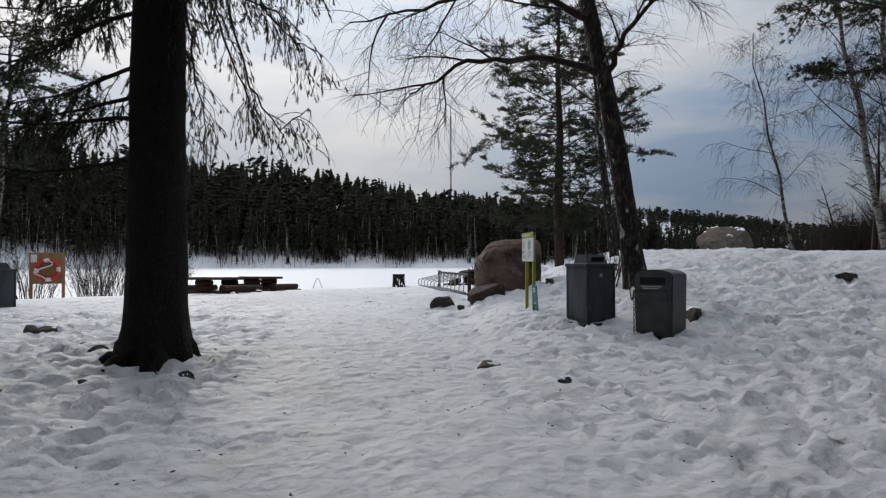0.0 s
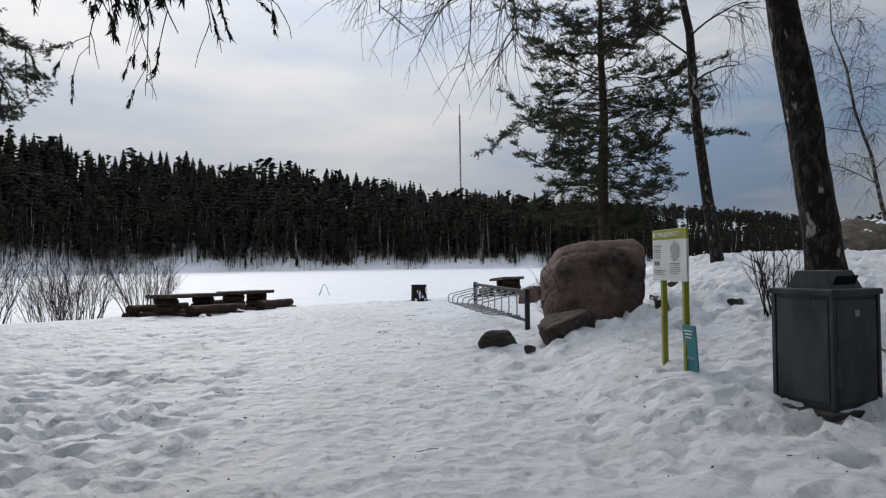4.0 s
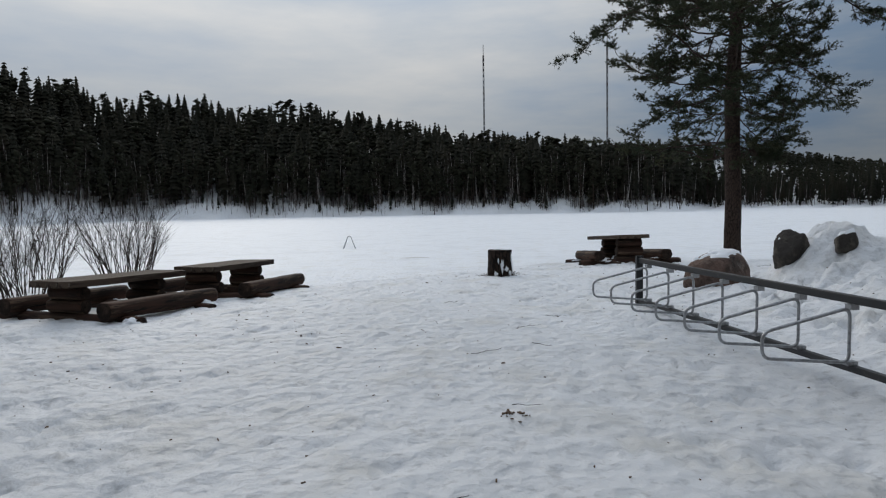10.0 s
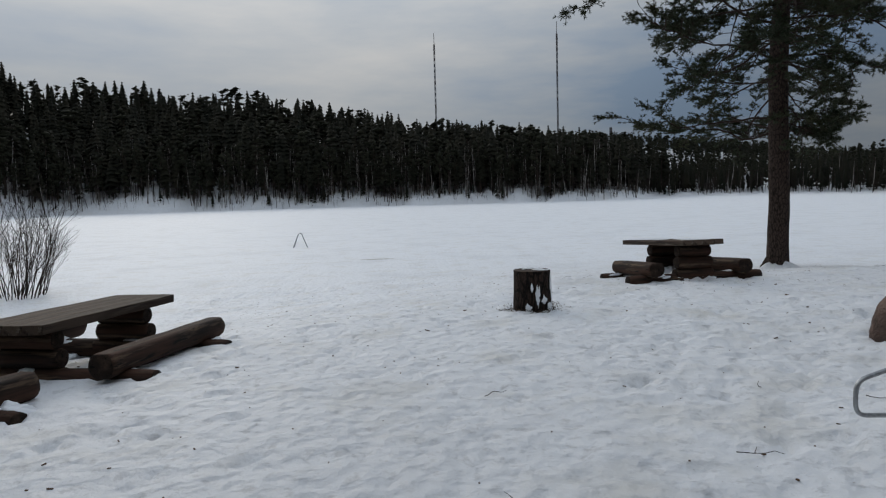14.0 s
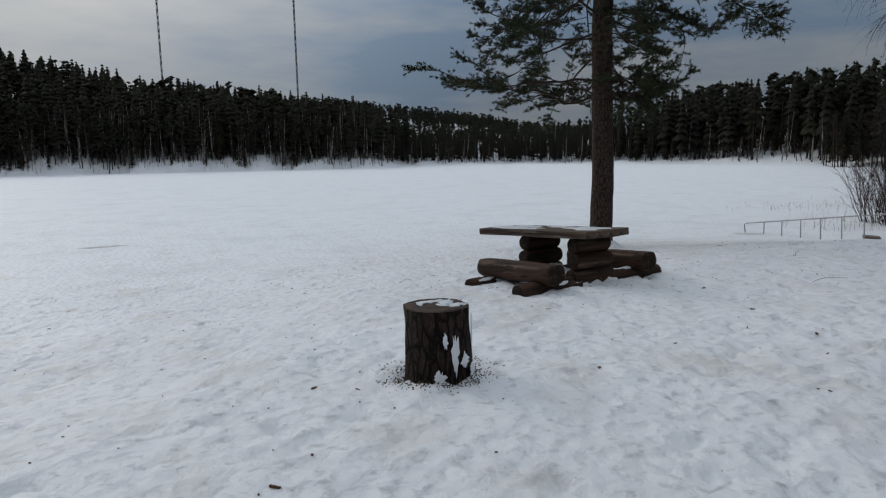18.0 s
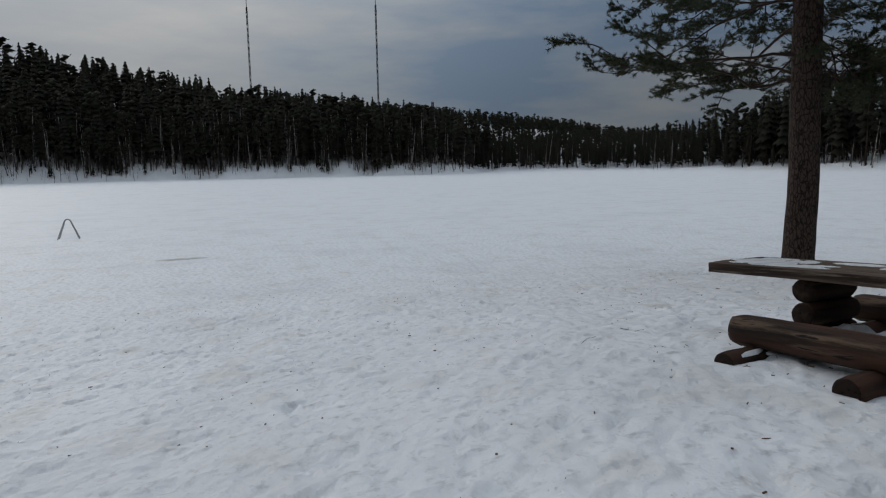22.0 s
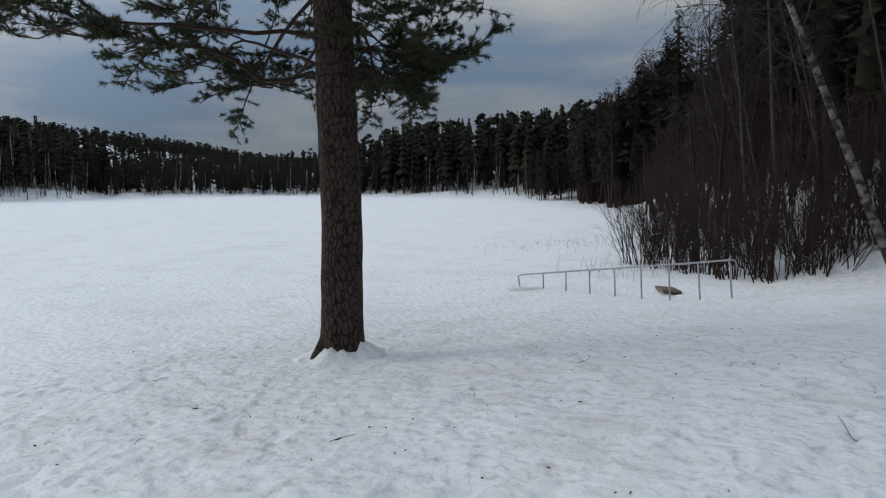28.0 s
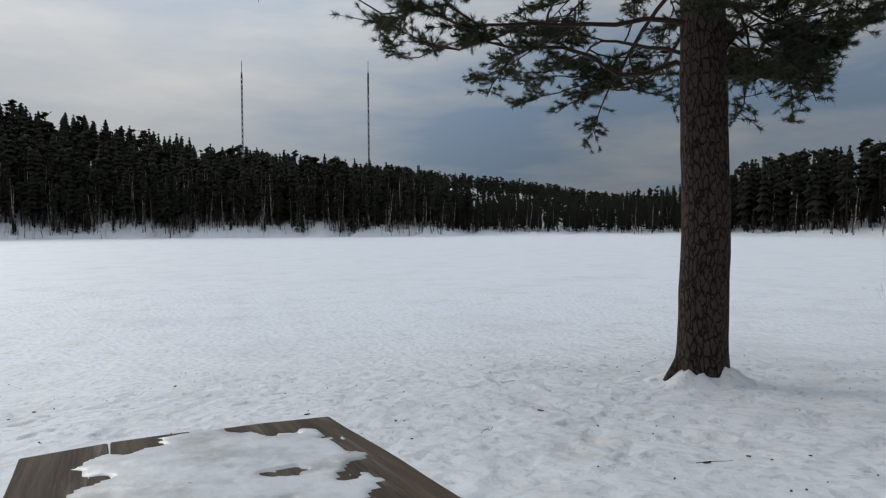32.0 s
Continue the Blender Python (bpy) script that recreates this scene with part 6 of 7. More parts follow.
def build_boulder():
    planes = [((-1, 0.1, -0.10), 0.82), ((-0.80, -0.1, 0.60), 0.83), ((-0.06, 0.05, 1), 0.82), ((1, 0, 0.04), 0.76), ((0.8, 0.1, 0.6), 1.00), ((0.05, -1, 0.10), 0.66), ((0, 1, 0), 0.75),
              ((0.02, -0.72, 0.7), 0.90), ((-0.75, -0.7, 0.02), 0.84), ((0.66, -0.75, 0), 0.88), ((0, 0, -1), 0.85), ((0.7, 0.7, 0), 0.9), ((-0.7, 0.7, 0.1), 0.9), ((0.80, -0.25, -0.55), 0.74)]
    planes += [((-0.35, -0.93, 0.10), 0.74), ((0.42, -0.9, -0.22), 0.70), ((-0.45, -0.62, 0.66), 0.86), ((-0.9, -0.42, 0.15), 0.83), ((-0.75, -0.15, -0.62), 0.84), ((-0.1, -0.8, -0.55), 0.80)]
    bm = rock_bm(planes, 30, 6, 0.095, 3.3)
    for v in bm.verts:
        # a capping slab above a dark seam that runs down to one side, and a cleft below it
        seam = 0.50 - 0.10 * v.co.x + 0.05 * noise.noise(v.co * 2.3)
        out = Vector((v.co.x, v.co.y, 0)).normalized()
        on = min(1, max(0, (v.co.x + 0.35) / 0.3)) * min(1, max(0, (0.74 - v.co.x) / 0.18))
        h = v.co.z - seam
        v.co += out * on * (0.012 * min(1, max(0, h / 0.05)) - 0.075 * math.exp(-(h / 0.045) ** 2) - 0.035 * math.exp(-((h + 0.16) / 0.09) ** 2))
        cleft = v.co.x - 0.42 - 0.22 * (v.co.z - 0.1) - 0.06 * noise.noise(v.co * 3.1)
        if v.co.y < 0 and v.co.z < seam:
            v.co.y += 0.09 * math.exp(-(cleft / 0.05) ** 2) + 0.04 * min(1, max(0, cleft / 0.05))
    x, y = 1.52, 15.05
    z = 1.28
    bmesh.ops.scale(bm, vec=(0.95, 0.95, 0.97), verts=bm.verts)
    t = solid("boulder", bm, M_ROCK, "huge reddish-brown granite boulder standing in snow", "boulder", smooth=True, m=pose(x, y, z + 0.62, 0, 0, -6))


build_boulder()
build_rock("rock_slab", 0.98, 14.05, (0.92, 0.52, 0.66), "dark angular rock slab leaning against a boulder", 83, M_ROCK_SLAB, 0.56, 18, 5, 0.12, tilt=(8, -20), edge=60)
build_rock("rock", 0.02, 14.25, (0.66, 0.5, 0.46), "dark rounded rock poking out of snow", 82, M_ROCK_DARK, 0.40, 10, 5, 0.2, snow=(0.9, 0.015, 0.5), edge=9)
build_rock("rock", 0.38, 13.62, (0.17, 0.14, 0.16), "small dark stone in snow", 83, None, 0.4)
build_rock("rock", 2.36, 14.35, (0.22, 0.2, 0.22), "small dark stone beside a boulder", 84, None, 0.5)
build_rock("rock", 0.52, 7.66, (0.31, 0.2, 0.21), "grey stone half under snow", 85, M_ROCK_GREY, 0.55, 30)
build_rock("rock", 1.22, 6.6, (0.14, 0.11, 0.13), "small dark stone in snow", 86, None, 0.5)
build_rock("rock", -6.35, 10.3, (0.53, 0.38, 0.32), "dark stone poking out of snow", 87, M_ROCK_DARK, 0.5, 20)
build_rock("rock", -4.35, 8.25, (0.29, 0.22, 0.19), "dark stone near spruce roots", 88, None, 0.45)
build_rock("rock", -4.9, 9.0, (0.2, 0.17, 0.16), "dark stone near spruce roots", 89, None, 0.5)
build_rock("rock", -3.55, 6.5, (0.17, 0.14, 0.14), "dark stone near spruce roots", 90, None, 0.5)
build_rock("rock", -2.65, 6.75, (0.19, 0.14, 0.13), "dark stone near spruce roots", 91, None, 0.5)
build_rock("rock", 3.72, 9.75, (0.42, 0.34, 0.34), "dark snow-topped stone beside a bin", 92, M_ROCK_DARK, 0.62, 40)
build_rock("rock", 7.4, 12.0, (0.51, 0.26, 0.18), "dark flat stone on the snow mound", 93, None, 0.45)
build_rock("boulder", 8.7, 20.1, (1.75, 1.4, 1.15), "grey snow-dusted boulder on the mound", 94, M_ROCK_GREY, 0.3, 20, 5, snow=(0.7, 0.03, 0.12))
build_rock("boulder", 1.62, 22.6, (1.30, 1.05, 0.98), "rounded red-brown boulder with a snow cap", 95, M_ROCK, 0.30, 0, 5, 0.09, snow=(0.80, 0.04, -0.25), edge=5)
build_rock("boulder", 2.16, 21.42, (0.34, 0.50, 0.68), "upright brown boulder in the mound's foot", 96, M_ROCK_DARK, 0.33, 30, 5, snow=(0.80, 0.04, -2.0))
build_rock("rock", 2.72, 20.98, (0.36, 0.3, 0.34), "dark jagged rock in the snow mound", 97, M_ROCK_DARK, 0.4, 30, snow=(0.55, 0.04, 0.0))
build_rock("rock", 3.5, 17.2, (0.34, 0.26, 0.22), "dark stone in the snow mound", 98, None, 0.45)
build_rock("rock", 2.9, 16.2, (0.31, 0.24, 0.19), "dark stone in the snow mound", 99, None, 0.45)
build_rock("rock", 2.75, 15.4, (0.36, 0.22, 0.18), "dark stone in the snow mound", 100, None, 0.45)
build_rock("rock", 3.2, 13.9, (0.26, 0.17, 0.16), "dark stone in the snow mound", 101, None, 0.45)


# ------------------------------------------------------------ litter bins
def build_steel_bin(m, label):
    """A square panelled bin with a hipped hood over its mouth."""
    t = thing("litter_bin", m, label, "litter bin", "steel litter bins")
    w, h = 0.53, 0.94
    part("base_slab", xform(bevel_box(0.64, 0.58, 0.05, 0.01), pose(-0.03, -0.02, 0)), M_ROCK_DARK, t, "dark base slab")
    part("body", xform(bevel_box(w - 0.03, w - 0.03, h - 0.05, 0.006), pose(0, 0, 0.05)), M_BINSTEEL, t)
    for k in range(4):
        r = pose(0, 0, 0, 0, 0, 90 * k)
        part("side_panel", xform(bevel_box(w - 0.09, 0.014, h - 0.17, 0.005), r @ pose(0, -(w / 2 - 0.012), 0.10)), M_BINSTEEL, t, "stained steel panel")
        part("corner_post", xform(bevel_box(0.035, 0.035, h - 0.05, 0.006), r @ pose(w / 2 - 0.0175, -(w / 2 - 0.0175), 0.04)), M_BINSTEEL, t)
        part("top_rim", xform(bevel_box(w + 0.03, 0.04, 0.045, 0.008), r @ pose(0, -(w / 2 - 0.005), h - 0.04)), M_BINSTEEL, t)
    g = Geo()
    a, b, z0, z1 = 0.185, 0.115, h, h + 0.14
    g.add([(-a, -a, z0), (a, -a, z0), (a, a, z0), (-a, a, z0), (-a * 0.9, -b, z1), (a * 0.9, -b, z1), (a * 0.9, b, z1), (-a * 0.9, b, z1)],
          [(0, 1, 5, 4), (1, 2, 6, 5), (2, 3, 7, 6), (3, 0, 4, 7), (4, 5, 6, 7)])
    hood = part("hood", g, M_BINSTEEL, t, "sloping steel hood")
    lid = xform(bevel_box(w - 0.04, w - 0.04, 0.012, 0.004), pose(0, 0, h - 0.006))
    part("lid", lid, M_BINSTEEL, t)
    # the hood is closed; a black plate paints the mouth's shade
    part("mouth", xform(bevel_box(0.24, 0.012, 0.085, 0.004), pose(0, -0.158, h + 0.028, 26, 0, 0)), M_HOLE_SHADE, hood, "black plate standing in for the shaded bin mouth")
    part("pictogram", xform(bevel_box(0.05, 0.004, 0.05, 0.002), pose(0.0, -w / 2 + 0.002, h - 0.2)), M_INK_L, t, "faded pale pictogram")
    return t


def build_plastic_bin(m, label):
    """A dark plastic bin with a domed top and a slot over a recessed front."""
    t = thing("litter_bin", m, label, "litter bin", "plastic litter bins")
    w, d, h = 0.56, 0.52, 0.90
    bm = bmesh.new()
    n = 12
    prof = [(-w / 2 * 0.93, 0), (w / 2 * 0.93, 0), (w / 2, h - 0.06)] + [(w / 2 * math.cos(math.pi * k / n * 1.0), h - 0.06 + 0.09 * math.sin(math.pi * k / n)) for k in range(1, n)] + [(-w / 2, h - 0.06)]
    f = [bm.verts.new((x, -d / 2, z)) for x, z in prof]
    b = [bm.verts.new((x, d / 2, z)) for x, z in prof]
    bm.faces.new(f)
    bm.faces.new(b[::-1])
    for k in range(len(f)):
        k2 = (k + 1) % len(f)
        bm.faces.new((f[k2], f[k], b[k], b[k2]))
    bmesh.ops.bevel(bm, geom=[e for e in bm.edges if abs(e.verts[0].co.y - e.verts[1].co.y) < 1e-6], offset=0.018, segments=2, affect="EDGES")
    bmesh.ops.recalc_face_normals(bm, faces=bm.faces)
    part("body", bm, M_BINPLASTIC, t)
    part("front_panel", xform(bevel_box(w - 0.13, 0.014, h - 0.36, 0.006), pose(0, -d / 2 - 0.004, 0.07)), M_BINPLASTIC, t, "smooth front door")
    part("slot_frame", xform(bevel_box(w - 0.10, 0.022, 0.20, 0.008), pose(0, -d / 2 - 0.006, h - 0.255)), M_BINPLASTIC, t)
    # no real opening: the slot's shade is a black plate on the front
    part("slot", xform(bevel_box(w - 0.19, 0.012, 0.10, 0.004), pose(0, -d / 2 - 0.016, h - 0.18)), M_HOLE_SHADE, t, "black plate standing in for the shaded letterbox slot")
    for k in range(2):
        part("text_strip", xform(bevel_box(0.30 - 0.06 * k, 0.004, 0.018, 0.001), pose(-0.02, -d / 2 - 0.0185, h - 0.215 - 0.028 * k)), M_INK_L, t, "faded pale lettering")
    return t


build_steel_bin(pose(2.28, 10.12, H(2.28, 10.12) - 0.05, 0, 0, 24), "square weathered steel bin with hooded top")
build_plastic_bin(pose(3.08, 9.27, H(3.08, 9.27) - 0.07, 0, 0, -41), "dark grey plastic bin with domed top")
build_steel_bin(pose(-9.95, 14.6, H(-9.95, 14.6) - 0.06, 0, 0, -20), "square weathered steel bin with hooded top")
build_steel_bin(pose(17.6, 28.1, H(17.6, 28.1) - 0.32, 0, 0, 40), "dark steel bin at the thicket's edge")


# ------------------------------------------------------------ signs
def lettering(name, text, size, material, parent, m, extrude=0.002):
    cu = bpy.data.curves.new(name, "FONT")
    cu.body, cu.size, cu.extrude = text, size, extrude
    cu.align_x = "LEFT"
    tmp = bpy.data.objects.new(name, cu)
    scene.collection.objects.link(tmp)
    bpy.context.view_layer.update()
    me = bpy.data.meshes.new_from_object(tmp.evaluated_get(bpy.context.evaluated_depsgraph_get()))
    scene.collection.objects.unlink(tmp)
    bpy.data.objects.remove(tmp)
    me.materials.clear()
    me.materials.append(material)
    ob = part(name, me, material, parent, "pale lettering")
    ob.matrix_local = m
    return ob


def build_info_sign():
    # local x runs along the board, its face looks to local -y
    x, y = 1.42, 11.62
    z = H(x, y)
    t = thing("information_sign", pose(x, y, z, 0, 0, -82), "beach sign on two olive posts, white board with green header", "sign")
    top = 1.32
    for px in (0.12, 0.56):
        p = part("post", xform(bevel_box(0.05, 0.05, top + 0.25, 0.006), pose(px, 0.04, -0.3)), M_OLIVE, t, "olive-green post")
    part("board", xform(bevel_box(0.70, 0.022, 0.40, 0.004), pose(0.34, 0, top - 0.49)), M_WHITE, t, "white printed board")
    part("header", xform(bevel_box(0.70, 0.026, 0.10, 0.003), pose(0.34, 0, top - 0.092)), M_OLIVE, t, "olive-green header strip")
    f = -0.0115
    lettering("title", "LÅNGSJÖBADET", 0.062, M_PALETEXT, t, pose(0.095, f - 0.004, top - 0.063, 90, 0, 0))
    g = Geo()
    g.tube([(0.045, f - 0.001, top - 0.042), (0.045, f - 0.006, top - 0.042)], [0.026, 0.026], 20)
    part("emblem", g, M_PALETEXT, t, "pale round emblem")
    random.seed(77)
    for px, pz, w, n in ((0.03, 0.155, 0.18, 2), (0.03, 0.20, 0.16, 5), (0.36, 0.33, 0.22, 6), (0.03, 0.40, 0.24, 3)):
        for k in range(n):
            ww = w * rnd(0.75, 1.0)
            part("text_bar", xform(bevel_box(ww, 0.003, 0.008, 0), pose(px + ww / 2, f - 0.001, top - pz - 0.018 * k)), M_INK if k == 0 else M_INK_L, t, "small unreadable print")
    for k in range(2):
        g = Geo()
        g.tube([(0.06 + 0.06 * k, f, top - 0.325), (0.06 + 0.06 * k, f - 0.004, top - 0.325)], [0.022, 0.022], 18)
        part("pictogram", g, M_INK, t, "small round prohibition mark")
    g = Geo()
    o = blob(0.10, 0.09, 50.0, 0.5)
    n = 30
    g.add([(0.47 + o(2 * math.pi * k / n)[0], f - 0.002, top - 0.21 + o(2 * math.pi * k / n)[1]) for k in range(n)], [tuple(range(n))[::-1]])
    part("map", g, M_INK_L, t, "grey map drawing")
    p = thing("poster_board", pose(x + 0.14, y - 0.62, H(x + 0.14, y - 0.62), 4, 0, -74), "small teal poster board leaning on a sign post", "sign")
    part("panel", xform(bevel_box(0.19, 0.016, 0.42, 0.004), pose(0, 0, 0.0)), M_TEAL, p)
    for k in range(3):
        part("text_bar", xform(bevel_box(0.12 - 0.02 * k, 0.003, 0.012, 0), pose(-0.01, -0.0095, 0.36 - 0.03 * k)), M_PALETEXT, p, "pale unreadable print")
    g = Geo()
    g.tube([(-0.06 + 0.012 * k, -0.0095, 0.12 + 0.018 * (-1) ** k) for k in range(11)], [0.004] * 11, 4)
    part("drawing", g, M_PALETEXT, p, "pale zigzag drawing")


build_info_sign()


def build_lifebuoy():
    x, y = -12.45, 20.6
    z = H(x, y)
    t = thing("lifebuoy_station", pose(x, y, z, 0, 0, 24), "plywood board on posts with a red lifebuoy", "lifebuoy station")
    for px in (-0.44, 0.44):
        part("post", xform(bevel_box(0.09, 0.07, 1.72, 0.008), pose(px, 0.05, -0.1)), M_PLY, t, "wooden post")
    part("board", xform(bevel_box(0.98, 0.03, 0.98, 0.006), pose(0, 0, 0.68)), M_PLY, t, "brown plywood board")
    part("notice", xform(bevel_box(0.17, 0.006, 0.24, 0.002), pose(-0.36, -0.019, 1.36)), M_WHITE, t, "small white notice")
    g = Geo()
    R, r, n, s = 0.30, 0.062, 40, 10
    for i in range(n):
        a = 2 * math.pi * i / n
        for k in range(s):
            w = 2 * math.pi * k / s
            q = R + r * math.cos(w)
            g.v.append((0.02 + q * math.cos(a), -0.075 + r * math.sin(w), 1.12 + q * math.sin(a)))
    for i in range(n):
        for k in range(s):
            i2, k2 = (i + 1) % n, (k + 1) % s
            g.f.append((i * s + k, i * s + k2, i2 * s + k2, i2 * s + k))
            g.m.append(1 if (i % 10) in (0, 1, 9) else 0)
    part("ring", g, [M_RED, M_ROPEWHITE], t, "red ring with white bands", smooth=True)
    g = Geo()
    g.tube([(0.02 + 0.20 * math.sin(k * 0.6) - 0.02 * k, -0.15, 1.42 - 0.045 * k) for k in range(14)], [0.022] * 14, 6)
    part("rope", g, M_ROPEWHITE, t, "coiled white throw rope", smooth=True)


build_lifebuoy()


# ------------------------------------------------------------ bicycle rack
def rounded(pts, r, closed=True, seg=5):
    """A polyline with rounded corners."""
    out, n = [], len(pts)
    for i in range(n):
        p, a, b = Vector(pts[i]), Vector(pts[i - 1]), Vector(pts[(i + 1) % n])
        if not closed and i in (0, n - 1):
            out.append(p)
            continue
        u, v = (a - p).normalized(), (b - p).normalized()
        s, e = p + u * r, p + v * r
        for k in range(seg + 1):
            q = k / seg
            out.append(s.lerp(p, q).lerp(p.lerp(e, q), q))
    return out


def build_rack():
    x0, y0, x1, y1 = 0.66, 16.42, -0.11, 20.42
    L = math.hypot(x1 - x0, y1 - y0)
    zb = 1.26
    t = thing("bicycle_rack", pose(x0, y0, zb, 0, 0, math.degrees(math.atan2(y1 - y0, x1 - x0))), "black steel bicycle rack with grey hoops in snow", "bicycle rack")
    top, low = 0.65, 0.13
    for px in (0, L):
        part("post", xform(bevel_box(0.05, 0.085, top + 0.33, 0.006), pose(px, 0, -0.30)), M_BLACK, t, "black square post")
    part("top_rail", xform(bevel_box(L + 0.05, 0.05, 0.06, 0.005), pose(L / 2, 0.0, top - 0.055)), M_BLACK, t, "black top rail")
    part("bottom_rail", xform(bevel_box(L - 0.05, 0.05, 0.05, 0.005), pose(L / 2, 0.0, low - 0.03)), M_BLACK, t, "black bottom rail")
    hoop = None
    for k in range(7):
        px = 0.56 + 0.542 * k
        if hoop is None:
            pts = rounded([(0, 0.02, top - 0.085), (0, 0.70, top - 0.235), (0, 0.70, low + 0.10), (0, 0.02, low + 0.035)], 0.07)
            g = Geo()
            g.tube(pts + pts[:2], [0.0125] * (len(pts) + 2), 8, False)
            hoop = g.mesh("hoop", [M_GALV], True)
            g = Geo()
            g.box((-0.03, -0.03, top - 0.10), (0.03, 0.035, top - 0.058))
            clip = g.mesh("bracket", [M_GALV])
            g = Geo()
            g.box((-0.03, -0.03, low + 0.018), (0.03, 0.05, low + 0.048))
            foot = g.mesh("bracket", [M_GALV])
        h = part("hoop", hoop, M_GALV, t, "galvanised steel hoop")
        h.location = (px, 0, 0)
        for piece in (clip, foot):
            c = part("bracket", piece, M_GALV, t)
            c.location = (px, 0, 0)


build_rack()


# ------------------------------------------------------------ bathing rail and things on the ice
def build_handrail():
    a, b = Vector((14.95, 31.75, 0)), Vector((14.72, 36.9, 0))
    t = thing("handrail", pose(a.x, a.y, H(a.x, a.y)), "grey tubular handrail leading down into the lake", "handrail")
    o = Vector((a.x, a.y, H(a.x, a.y)))
    tops = []
    n = 8
    for k in range(n + 1):
        s = k / n
        p = a.lerp(b, s)
        top = 1.08 + (0.36 - 1.08) * s
        q = Vector((p.x, p.y, top)) - o
        tops.append(q)
        g = Geo()
        lean = Vector((0.0, -0.10 * (1 - s), 0))
        if k == n:
            continue
        g.tube([Vector((p.x, p.y, H(p.x, p.y) - 0.25)) - o + lean, q], [0.019, 0.019], 8)
        part("post", g, M_GALV, t, smooth=True)
    g = Geo()
    e = tops[-1]
    g.tube([tops[0] + Vector((0, -0.16, -0.14)), tops[0] + Vector((0, -0.12, 0.0)), tops[0] + Vector((0, -0.05, 0.02))] + tops[1:] + [e + Vector((0, 0.12, -0.05)), e + Vector((0, 0.05, -0.40))], [0.021] * (len(tops) + 4), 8)
    part("top_rail", g, M_GALV, t, smooth=True)


build_handrail()


def build_ladder_top():
    x, y = -10.2, 53.2
    t = thing("ladder_handles", pose(x, y, 0, 0, 0, 12), "bent steel ladder handles sticking out of the ice", "bathing ladder")
    g = Geo()
    g.tube(rounded([(-0.42, 0.05, -0.1), (-0.06, 0, 0.80), (0.10, 0, 0.80), (0.42, -0.05, -0.1)], 0.09, False), [0.022] * 14, 8)
    part("tube", g, M_GALV, t, smooth=True)
    g = Geo()
    g.tube(rounded([(-0.36, 0.45, -0.1), (-0.05, 0.40, 0.78), (0.10, 0.4, 0.78), (0.44, 0.35, -0.1)], 0.09, False), [0.022] * 14, 8)
    part("tube", g, M_GALV, t, smooth=True)


build_ladder_top()


def ground_patch(name, x, y, rx, ry, seed, material, label, category, rz=0, lift=0.012):
    g = Geo()
    n = 40
    o = blob(rx, ry, seed, 0.6)
    c, s = math.cos(radians(rz)), math.sin(radians(rz))
    for q in (0.0, 0.5, 0.85, 1.0):
        for k in range(n):
            px, py = o(2 * math.pi * k / n)
            px, py = x + (px * c - py * s) * q, y + (px * s + py * c) * q
            g.v.append((px, py, H(px, py) + lift * (1 - q ** 6) - (0.01 if q == 1 else 0)))
    for i in range(3):
        for k in range(n):
            k2 = (k + 1) % n
            g.f.append((i * n + k, (i + 1) * n + k, (i + 1) * n + k2, i * n + k2))
            g.m.append(0)
    return solid(name, g, material, label, category, kind="stuff", smooth=True)


ground_patch("ice_patch", 14.3, 36.5, 0.6, 0.35, 61.0, M_ICE, "grey wet ice beside a handrail", "ice")
ground_patch("ice_patch", -5.3, 45.0, 0.7, 0.16, 62.0, M_ICE, "dark crack in lake ice", "ice", 4, 0.03)
mat_t = solid("bath_mat", xform(bevel_box(0.95, 0.45, 0.06, 0.015), pose(0, 0, 0)), M_CONC, "worn brown plank mat on the snow", "plank mat", m=pose(16.05, 33.55, H(16.05, 33.55) + 0.02, 4, 3, 35))


def build_reeds():
    random.seed(91)
    g = Geo()
    for k in range(230):
        s = rnd(0, 1)
        x, y = 22.5 + 9 * s + random.gauss(0, 1.0), 43.5 - 1.5 * s + random.gauss(0, 1.4)
        if k % 4 == 0:
            x, y = 18.2 + rnd(-1.2, 3.4), 35.6 + rnd(-0.8, 2.4)
        z = H(x, y)
        h = rnd(0.10, 0.34) * (2.2 if k % 4 == 0 else 1)
        d = Vector((rnd(-0.4, 0.4), rnd(-0.4, 0.4), 1))
        pts, rr = limb((x, y, z - 0.02), d, h, 0.006, 0.002, 3, 0.15, 0)
        g.tube(pts, rr, 3, False)
    solid("reeds", g, M_REED, "sparse dry reeds poking through lake snow", "reeds", kind="stuff")


build_reeds()


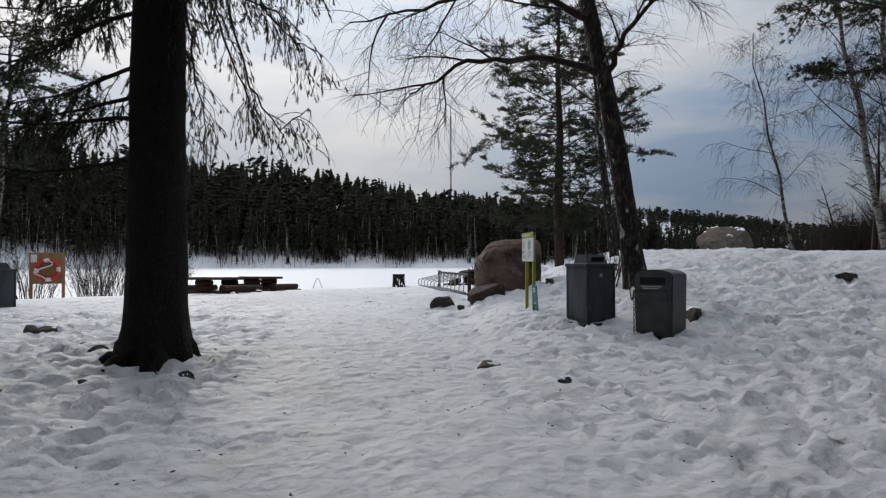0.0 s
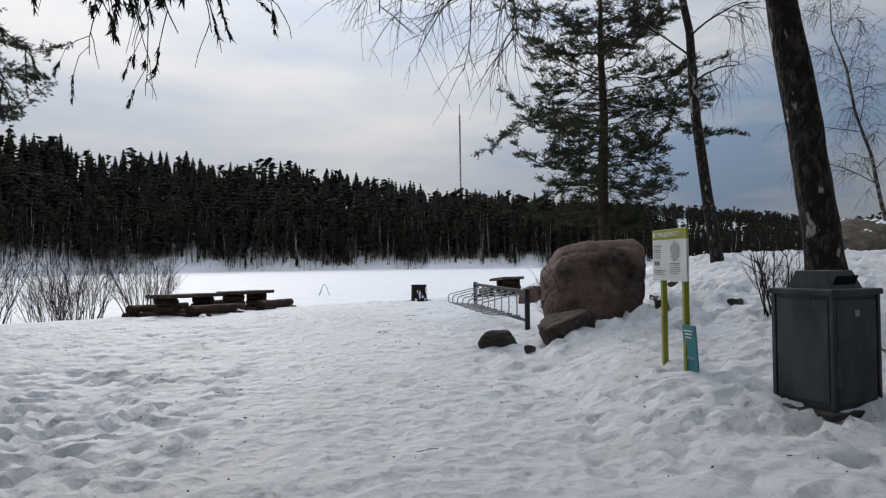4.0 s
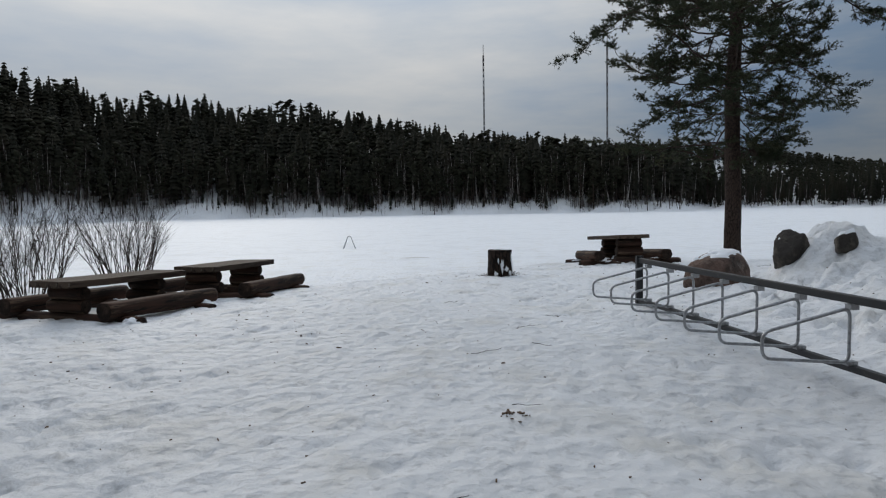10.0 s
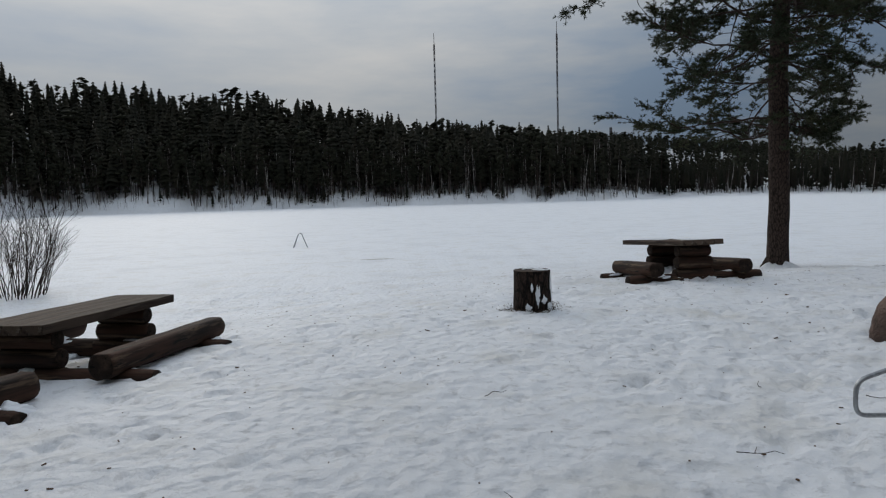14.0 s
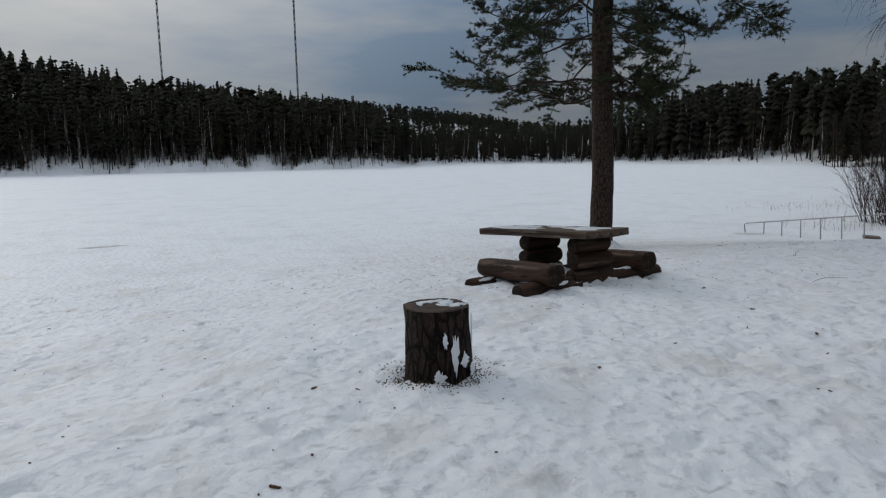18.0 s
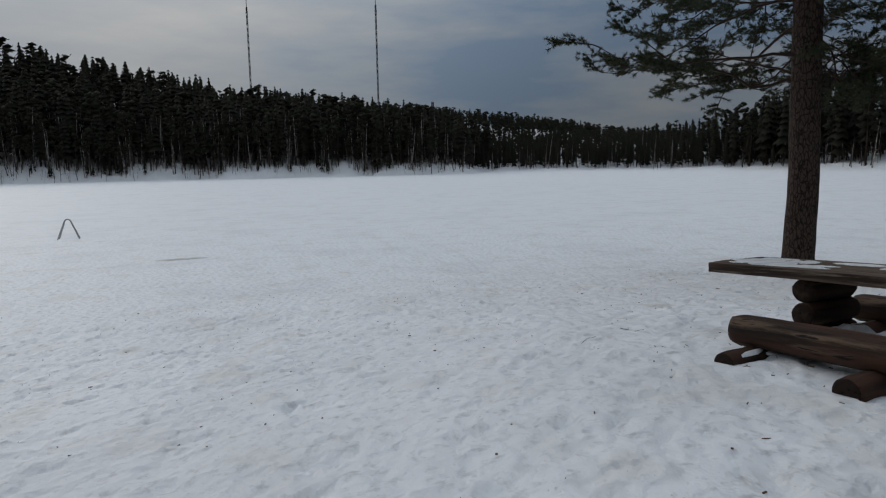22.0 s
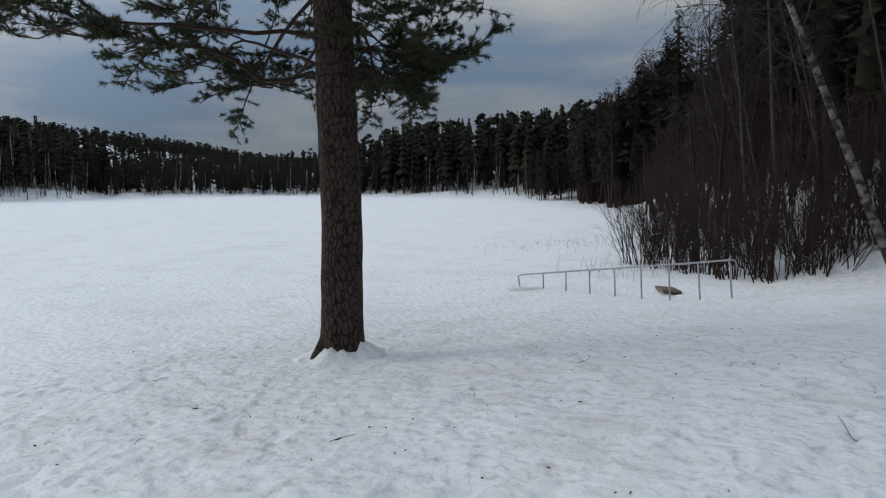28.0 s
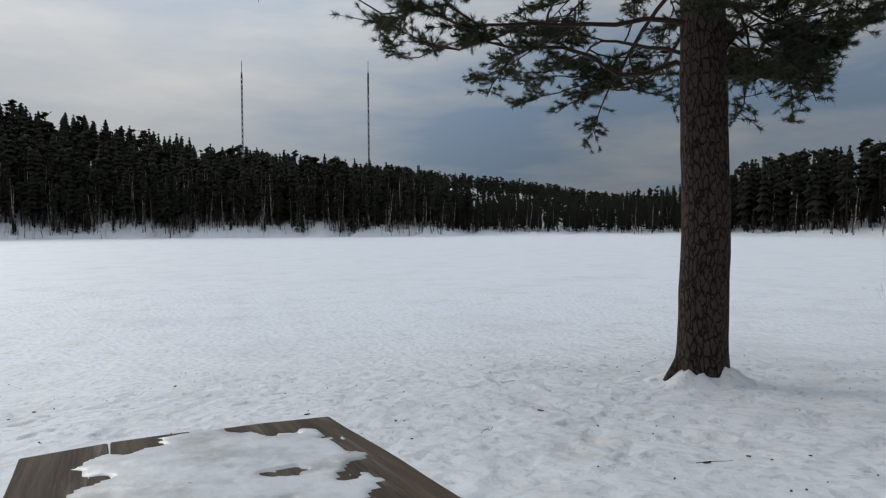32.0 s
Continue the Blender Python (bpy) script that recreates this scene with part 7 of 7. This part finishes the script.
# ------------------------------------------------------------ masts beyond the wood
def build_mast(az, dist, top, w, label, group, plain=True):
    x, y = dist * math.sin(az), dist * math.cos(az)
    t = thing("radio_mast", pose(x, y, 0), label, "radio mast", group)
    n = 26
    for k in range(n):
        z0, z1 = top * 0.93 * k / n, top * 0.93 * (k + 1) / n
        g = Geo()
        for sx, sy in ((-1, -1), (1, -1), (1, 1), (-1, 1)):
            g.tube([(sx * w / 2, sy * w / 2, z0), (sx * w / 2, sy * w / 2, z1)], [w * 0.36] * 2, 4, False)
        g.tube([(-w / 2, -w / 2, z0), (w / 2, w / 2, z1)], [w * 0.16] * 2, 4, False)
        g.tube([(w / 2, -w / 2, z0), (-w / 2, w / 2, z1)], [w * 0.16] * 2, 4, False)
        dark = k % 4 == 3 or k > n - 4
        part("lattice_section", g, M_MAST_RED if dark else M_MAST, t, "dark painted band" if dark else "")
    if plain:
        g = Geo()
        g.tube([(0, 0, top * 0.92), (0, 0, top)], [w * 0.32, w * 0.25], 6)
        g.tube([(0, 0, top * 0.895), (0, 0, top * 0.90)], [w * 1.1] * 2, 8)
        part("antenna", g, M_MAST_RED, t, "dark tip antenna")


build_mast(math.atan2(12.3, 996.6), 1300, 312, 1.9, "tall guyed lattice radio mast above the forest", "twin masts")
build_mast(math.atan2(190.4, 980.5), 1300, 322, 1.9, "tall guyed lattice radio mast above the forest", "twin masts")
build_mast(math.atan2(252.0, 965.9), 420, 42.5, 0.9, "small lattice tower just above the treetops", "small tower", False)


# ------------------------------------------------------------ chain, sticks and specks on the snow
def build_chain():
    """A slack chain from the birch's foot to the plastic bin, its end hanging to the snow."""
    a, b, o = Vector((3.46, 12.18, H(3.46, 12.18) + 0.34)), Vector((2.64, 9.05, H(2.64, 9.05) + 0.60)), Vector((3.0, 10.5, H(3.0, 10.5)))
    t = thing("chain", pose(o.x, o.y, o.z), "slack dark chain between a birch and a bin", "chain")
    pts = []
    for k in range(61):
        u = k / 60
        p = a.lerp(b, u)
        p.z = max(p.z - 0.55 * 4 * u * (1 - u) * 0.5, H(p.x, p.y) + 0.02)
        pts.append(p)
    for k in range(1, 16):
        p = b + Vector((0, 0, -0.04 * k))
        p.z = max(p.z, H(p.x, p.y) + 0.02)
        pts.append(p)
    for k in range(len(pts) - 1):
        g = Geo()
        d = (pts[k + 1] - pts[k])
        if d.length < 0.01:
            continue
        q = d.normalized()
        w = q.orthogonal().normalized()
        if k % 2:
            w = q.cross(w)
        c, h = (pts[k] + pts[k + 1]) / 2 - o, d.length * 0.62
        ring = [c + q * (h * math.cos(v)) + w * (0.014 * math.sin(v)) for v in [6.2832 * n / 10 for n in range(11)]]
        g.tube(ring, [0.0042] * 11, 5, False)
        part("link", g, M_BLACK, t, smooth=True)


build_chain()


def build_stick(x, y, L, bearing, seed, r=0.0036):
    random.seed(seed)
    g = Geo()
    a = radians(90 - bearing)
    pts, p, d = [], Vector((0, 0, 0)), a
    for k in range(6):
        pts.append(Vector((p.x, p.y, H(x + p.x, y + p.y) - H(x, y) + 0.012 + 0.01 * rnd(0, 1))))
        d += rnd(-0.35, 0.35)
        p = p + Vector((math.cos(d), math.sin(d), 0)) * (L / 5)
    g.tube(pts, [r * (1 - 0.5 * k / 5) for k in range(6)], 5)
    if L > 0.25:
        s = pts[2]
        e = s + Vector((math.cos(a + 0.8), math.sin(a + 0.8), 0.06)) * L * 0.35
        g.tube([s, e], [r * 0.7, r * 0.4], 4)
    solid("stick", g, M_TWIG, "dark broken twig lying on snow", "twig", "fallen twigs", m=pose(x, y, H(x, y)))


STICKS = [(-1.13, 7.4, 0.3, 80), (-0.31, 6.34, 0.16, 40), (1.62, 5.07, 0.34, 140), (1.32, 5.5, 0.25, 100), (-1.9, 16.7, 0.35, 85), (-2.3, 15.2, 0.2, 60),
          (-1.7, 19.4, 0.5, 75), (-1.3, 20.2, 0.4, 80), (-2.6, 19.6, 0.3, 20), (-2.2, 18.3, 0.5, 70), (-1.6, 18.6, 0.35, 120), (3.68, 26.1, 0.7, 85), (-0.6, 21.3, 0.3, 10),
          (-0.1, 20.9, 0.3, 150), (-2.6, 21.4, 0.35, 30), (4.0, 34.2, 0.3, 70), (2.9, 31.9, 0.35, 60), (3.6, 30.4, 0.35, 95), (6.3, 30.1, 0.5, 70), (7.4, 31.0, 0.3, 60),
          (0.9, 5.9, 0.3, 110), (-0.9, 9.6, 0.25, 70), (0.2, 10.4, 0.2, 90), (-3.0, 11.4, 0.2, 90), (5.2, 27.6, 0.6, 75), (-0.4, 29.4, 0.35, 55), (0.2, 29.7, 0.4, 75), (6.6, 28.8, 0.4, 100)]
for k, (x, y, l, b) in enumerate(STICKS):
    build_stick(x, y, l * 0.65, b, 300 + k, 0.0030)


LITTER = (-1.90, 16.48)


def build_specks():
    random.seed(17)
    g = Geo()
    n = 0
    while n < 1700:
        x, y = rnd(-8, 9), rnd(2.5, 38)
        if (noise.noise(Vector((x * 0.5, y * 0.5, 0))) < -0.05 and rnd(0, 1) < 0.7):
            continue
        n += 1
        s = rnd(0.0018, 0.0042) * (2.2 if rnd(0, 1) < 0.06 else 1)
        l = s * rnd(1.0, 4.0)
        g.box((-l, -s, -0.004), (l, s, s * 0.8), 0, pose(x, y, H(x, y) + 0.004, rnd(-20, 20), rnd(-20, 20), rnd(0, 360)))
    for k in range(30):
        x, y = LITTER[0] + random.gauss(0, 0.05), LITTER[1] + random.gauss(0, 0.04)
        l = rnd(0.003, 0.011)
        g.box((-l, -l * 0.5, -0.004), (l, l * 0.5, 0.003), 0, pose(x, y, H(x, y) + 0.008, rnd(-25, 25), rnd(-25, 25), rnd(0, 360)))
    for k in range(130):
        a, r = rnd(0, 6.28), abs(random.gauss(0, 0.9)) + 0.25
        x, y = 1.05 + r * math.cos(a), 27.9 + r * math.sin(a)
        s = rnd(0.0009, 0.002)
        l = rnd(0.005, 0.035)
        g.box((-l, -s, -0.004), (l, s, s), 0, pose(x, y, H(x, y) + 0.004, rnd(-8, 8), rnd(-8, 8), rnd(0, 360)))
    solid("litter_specks", g, M_LEAF, "dark bark and leaf specks on snow", "leaf litter", kind="stuff")


build_specks()
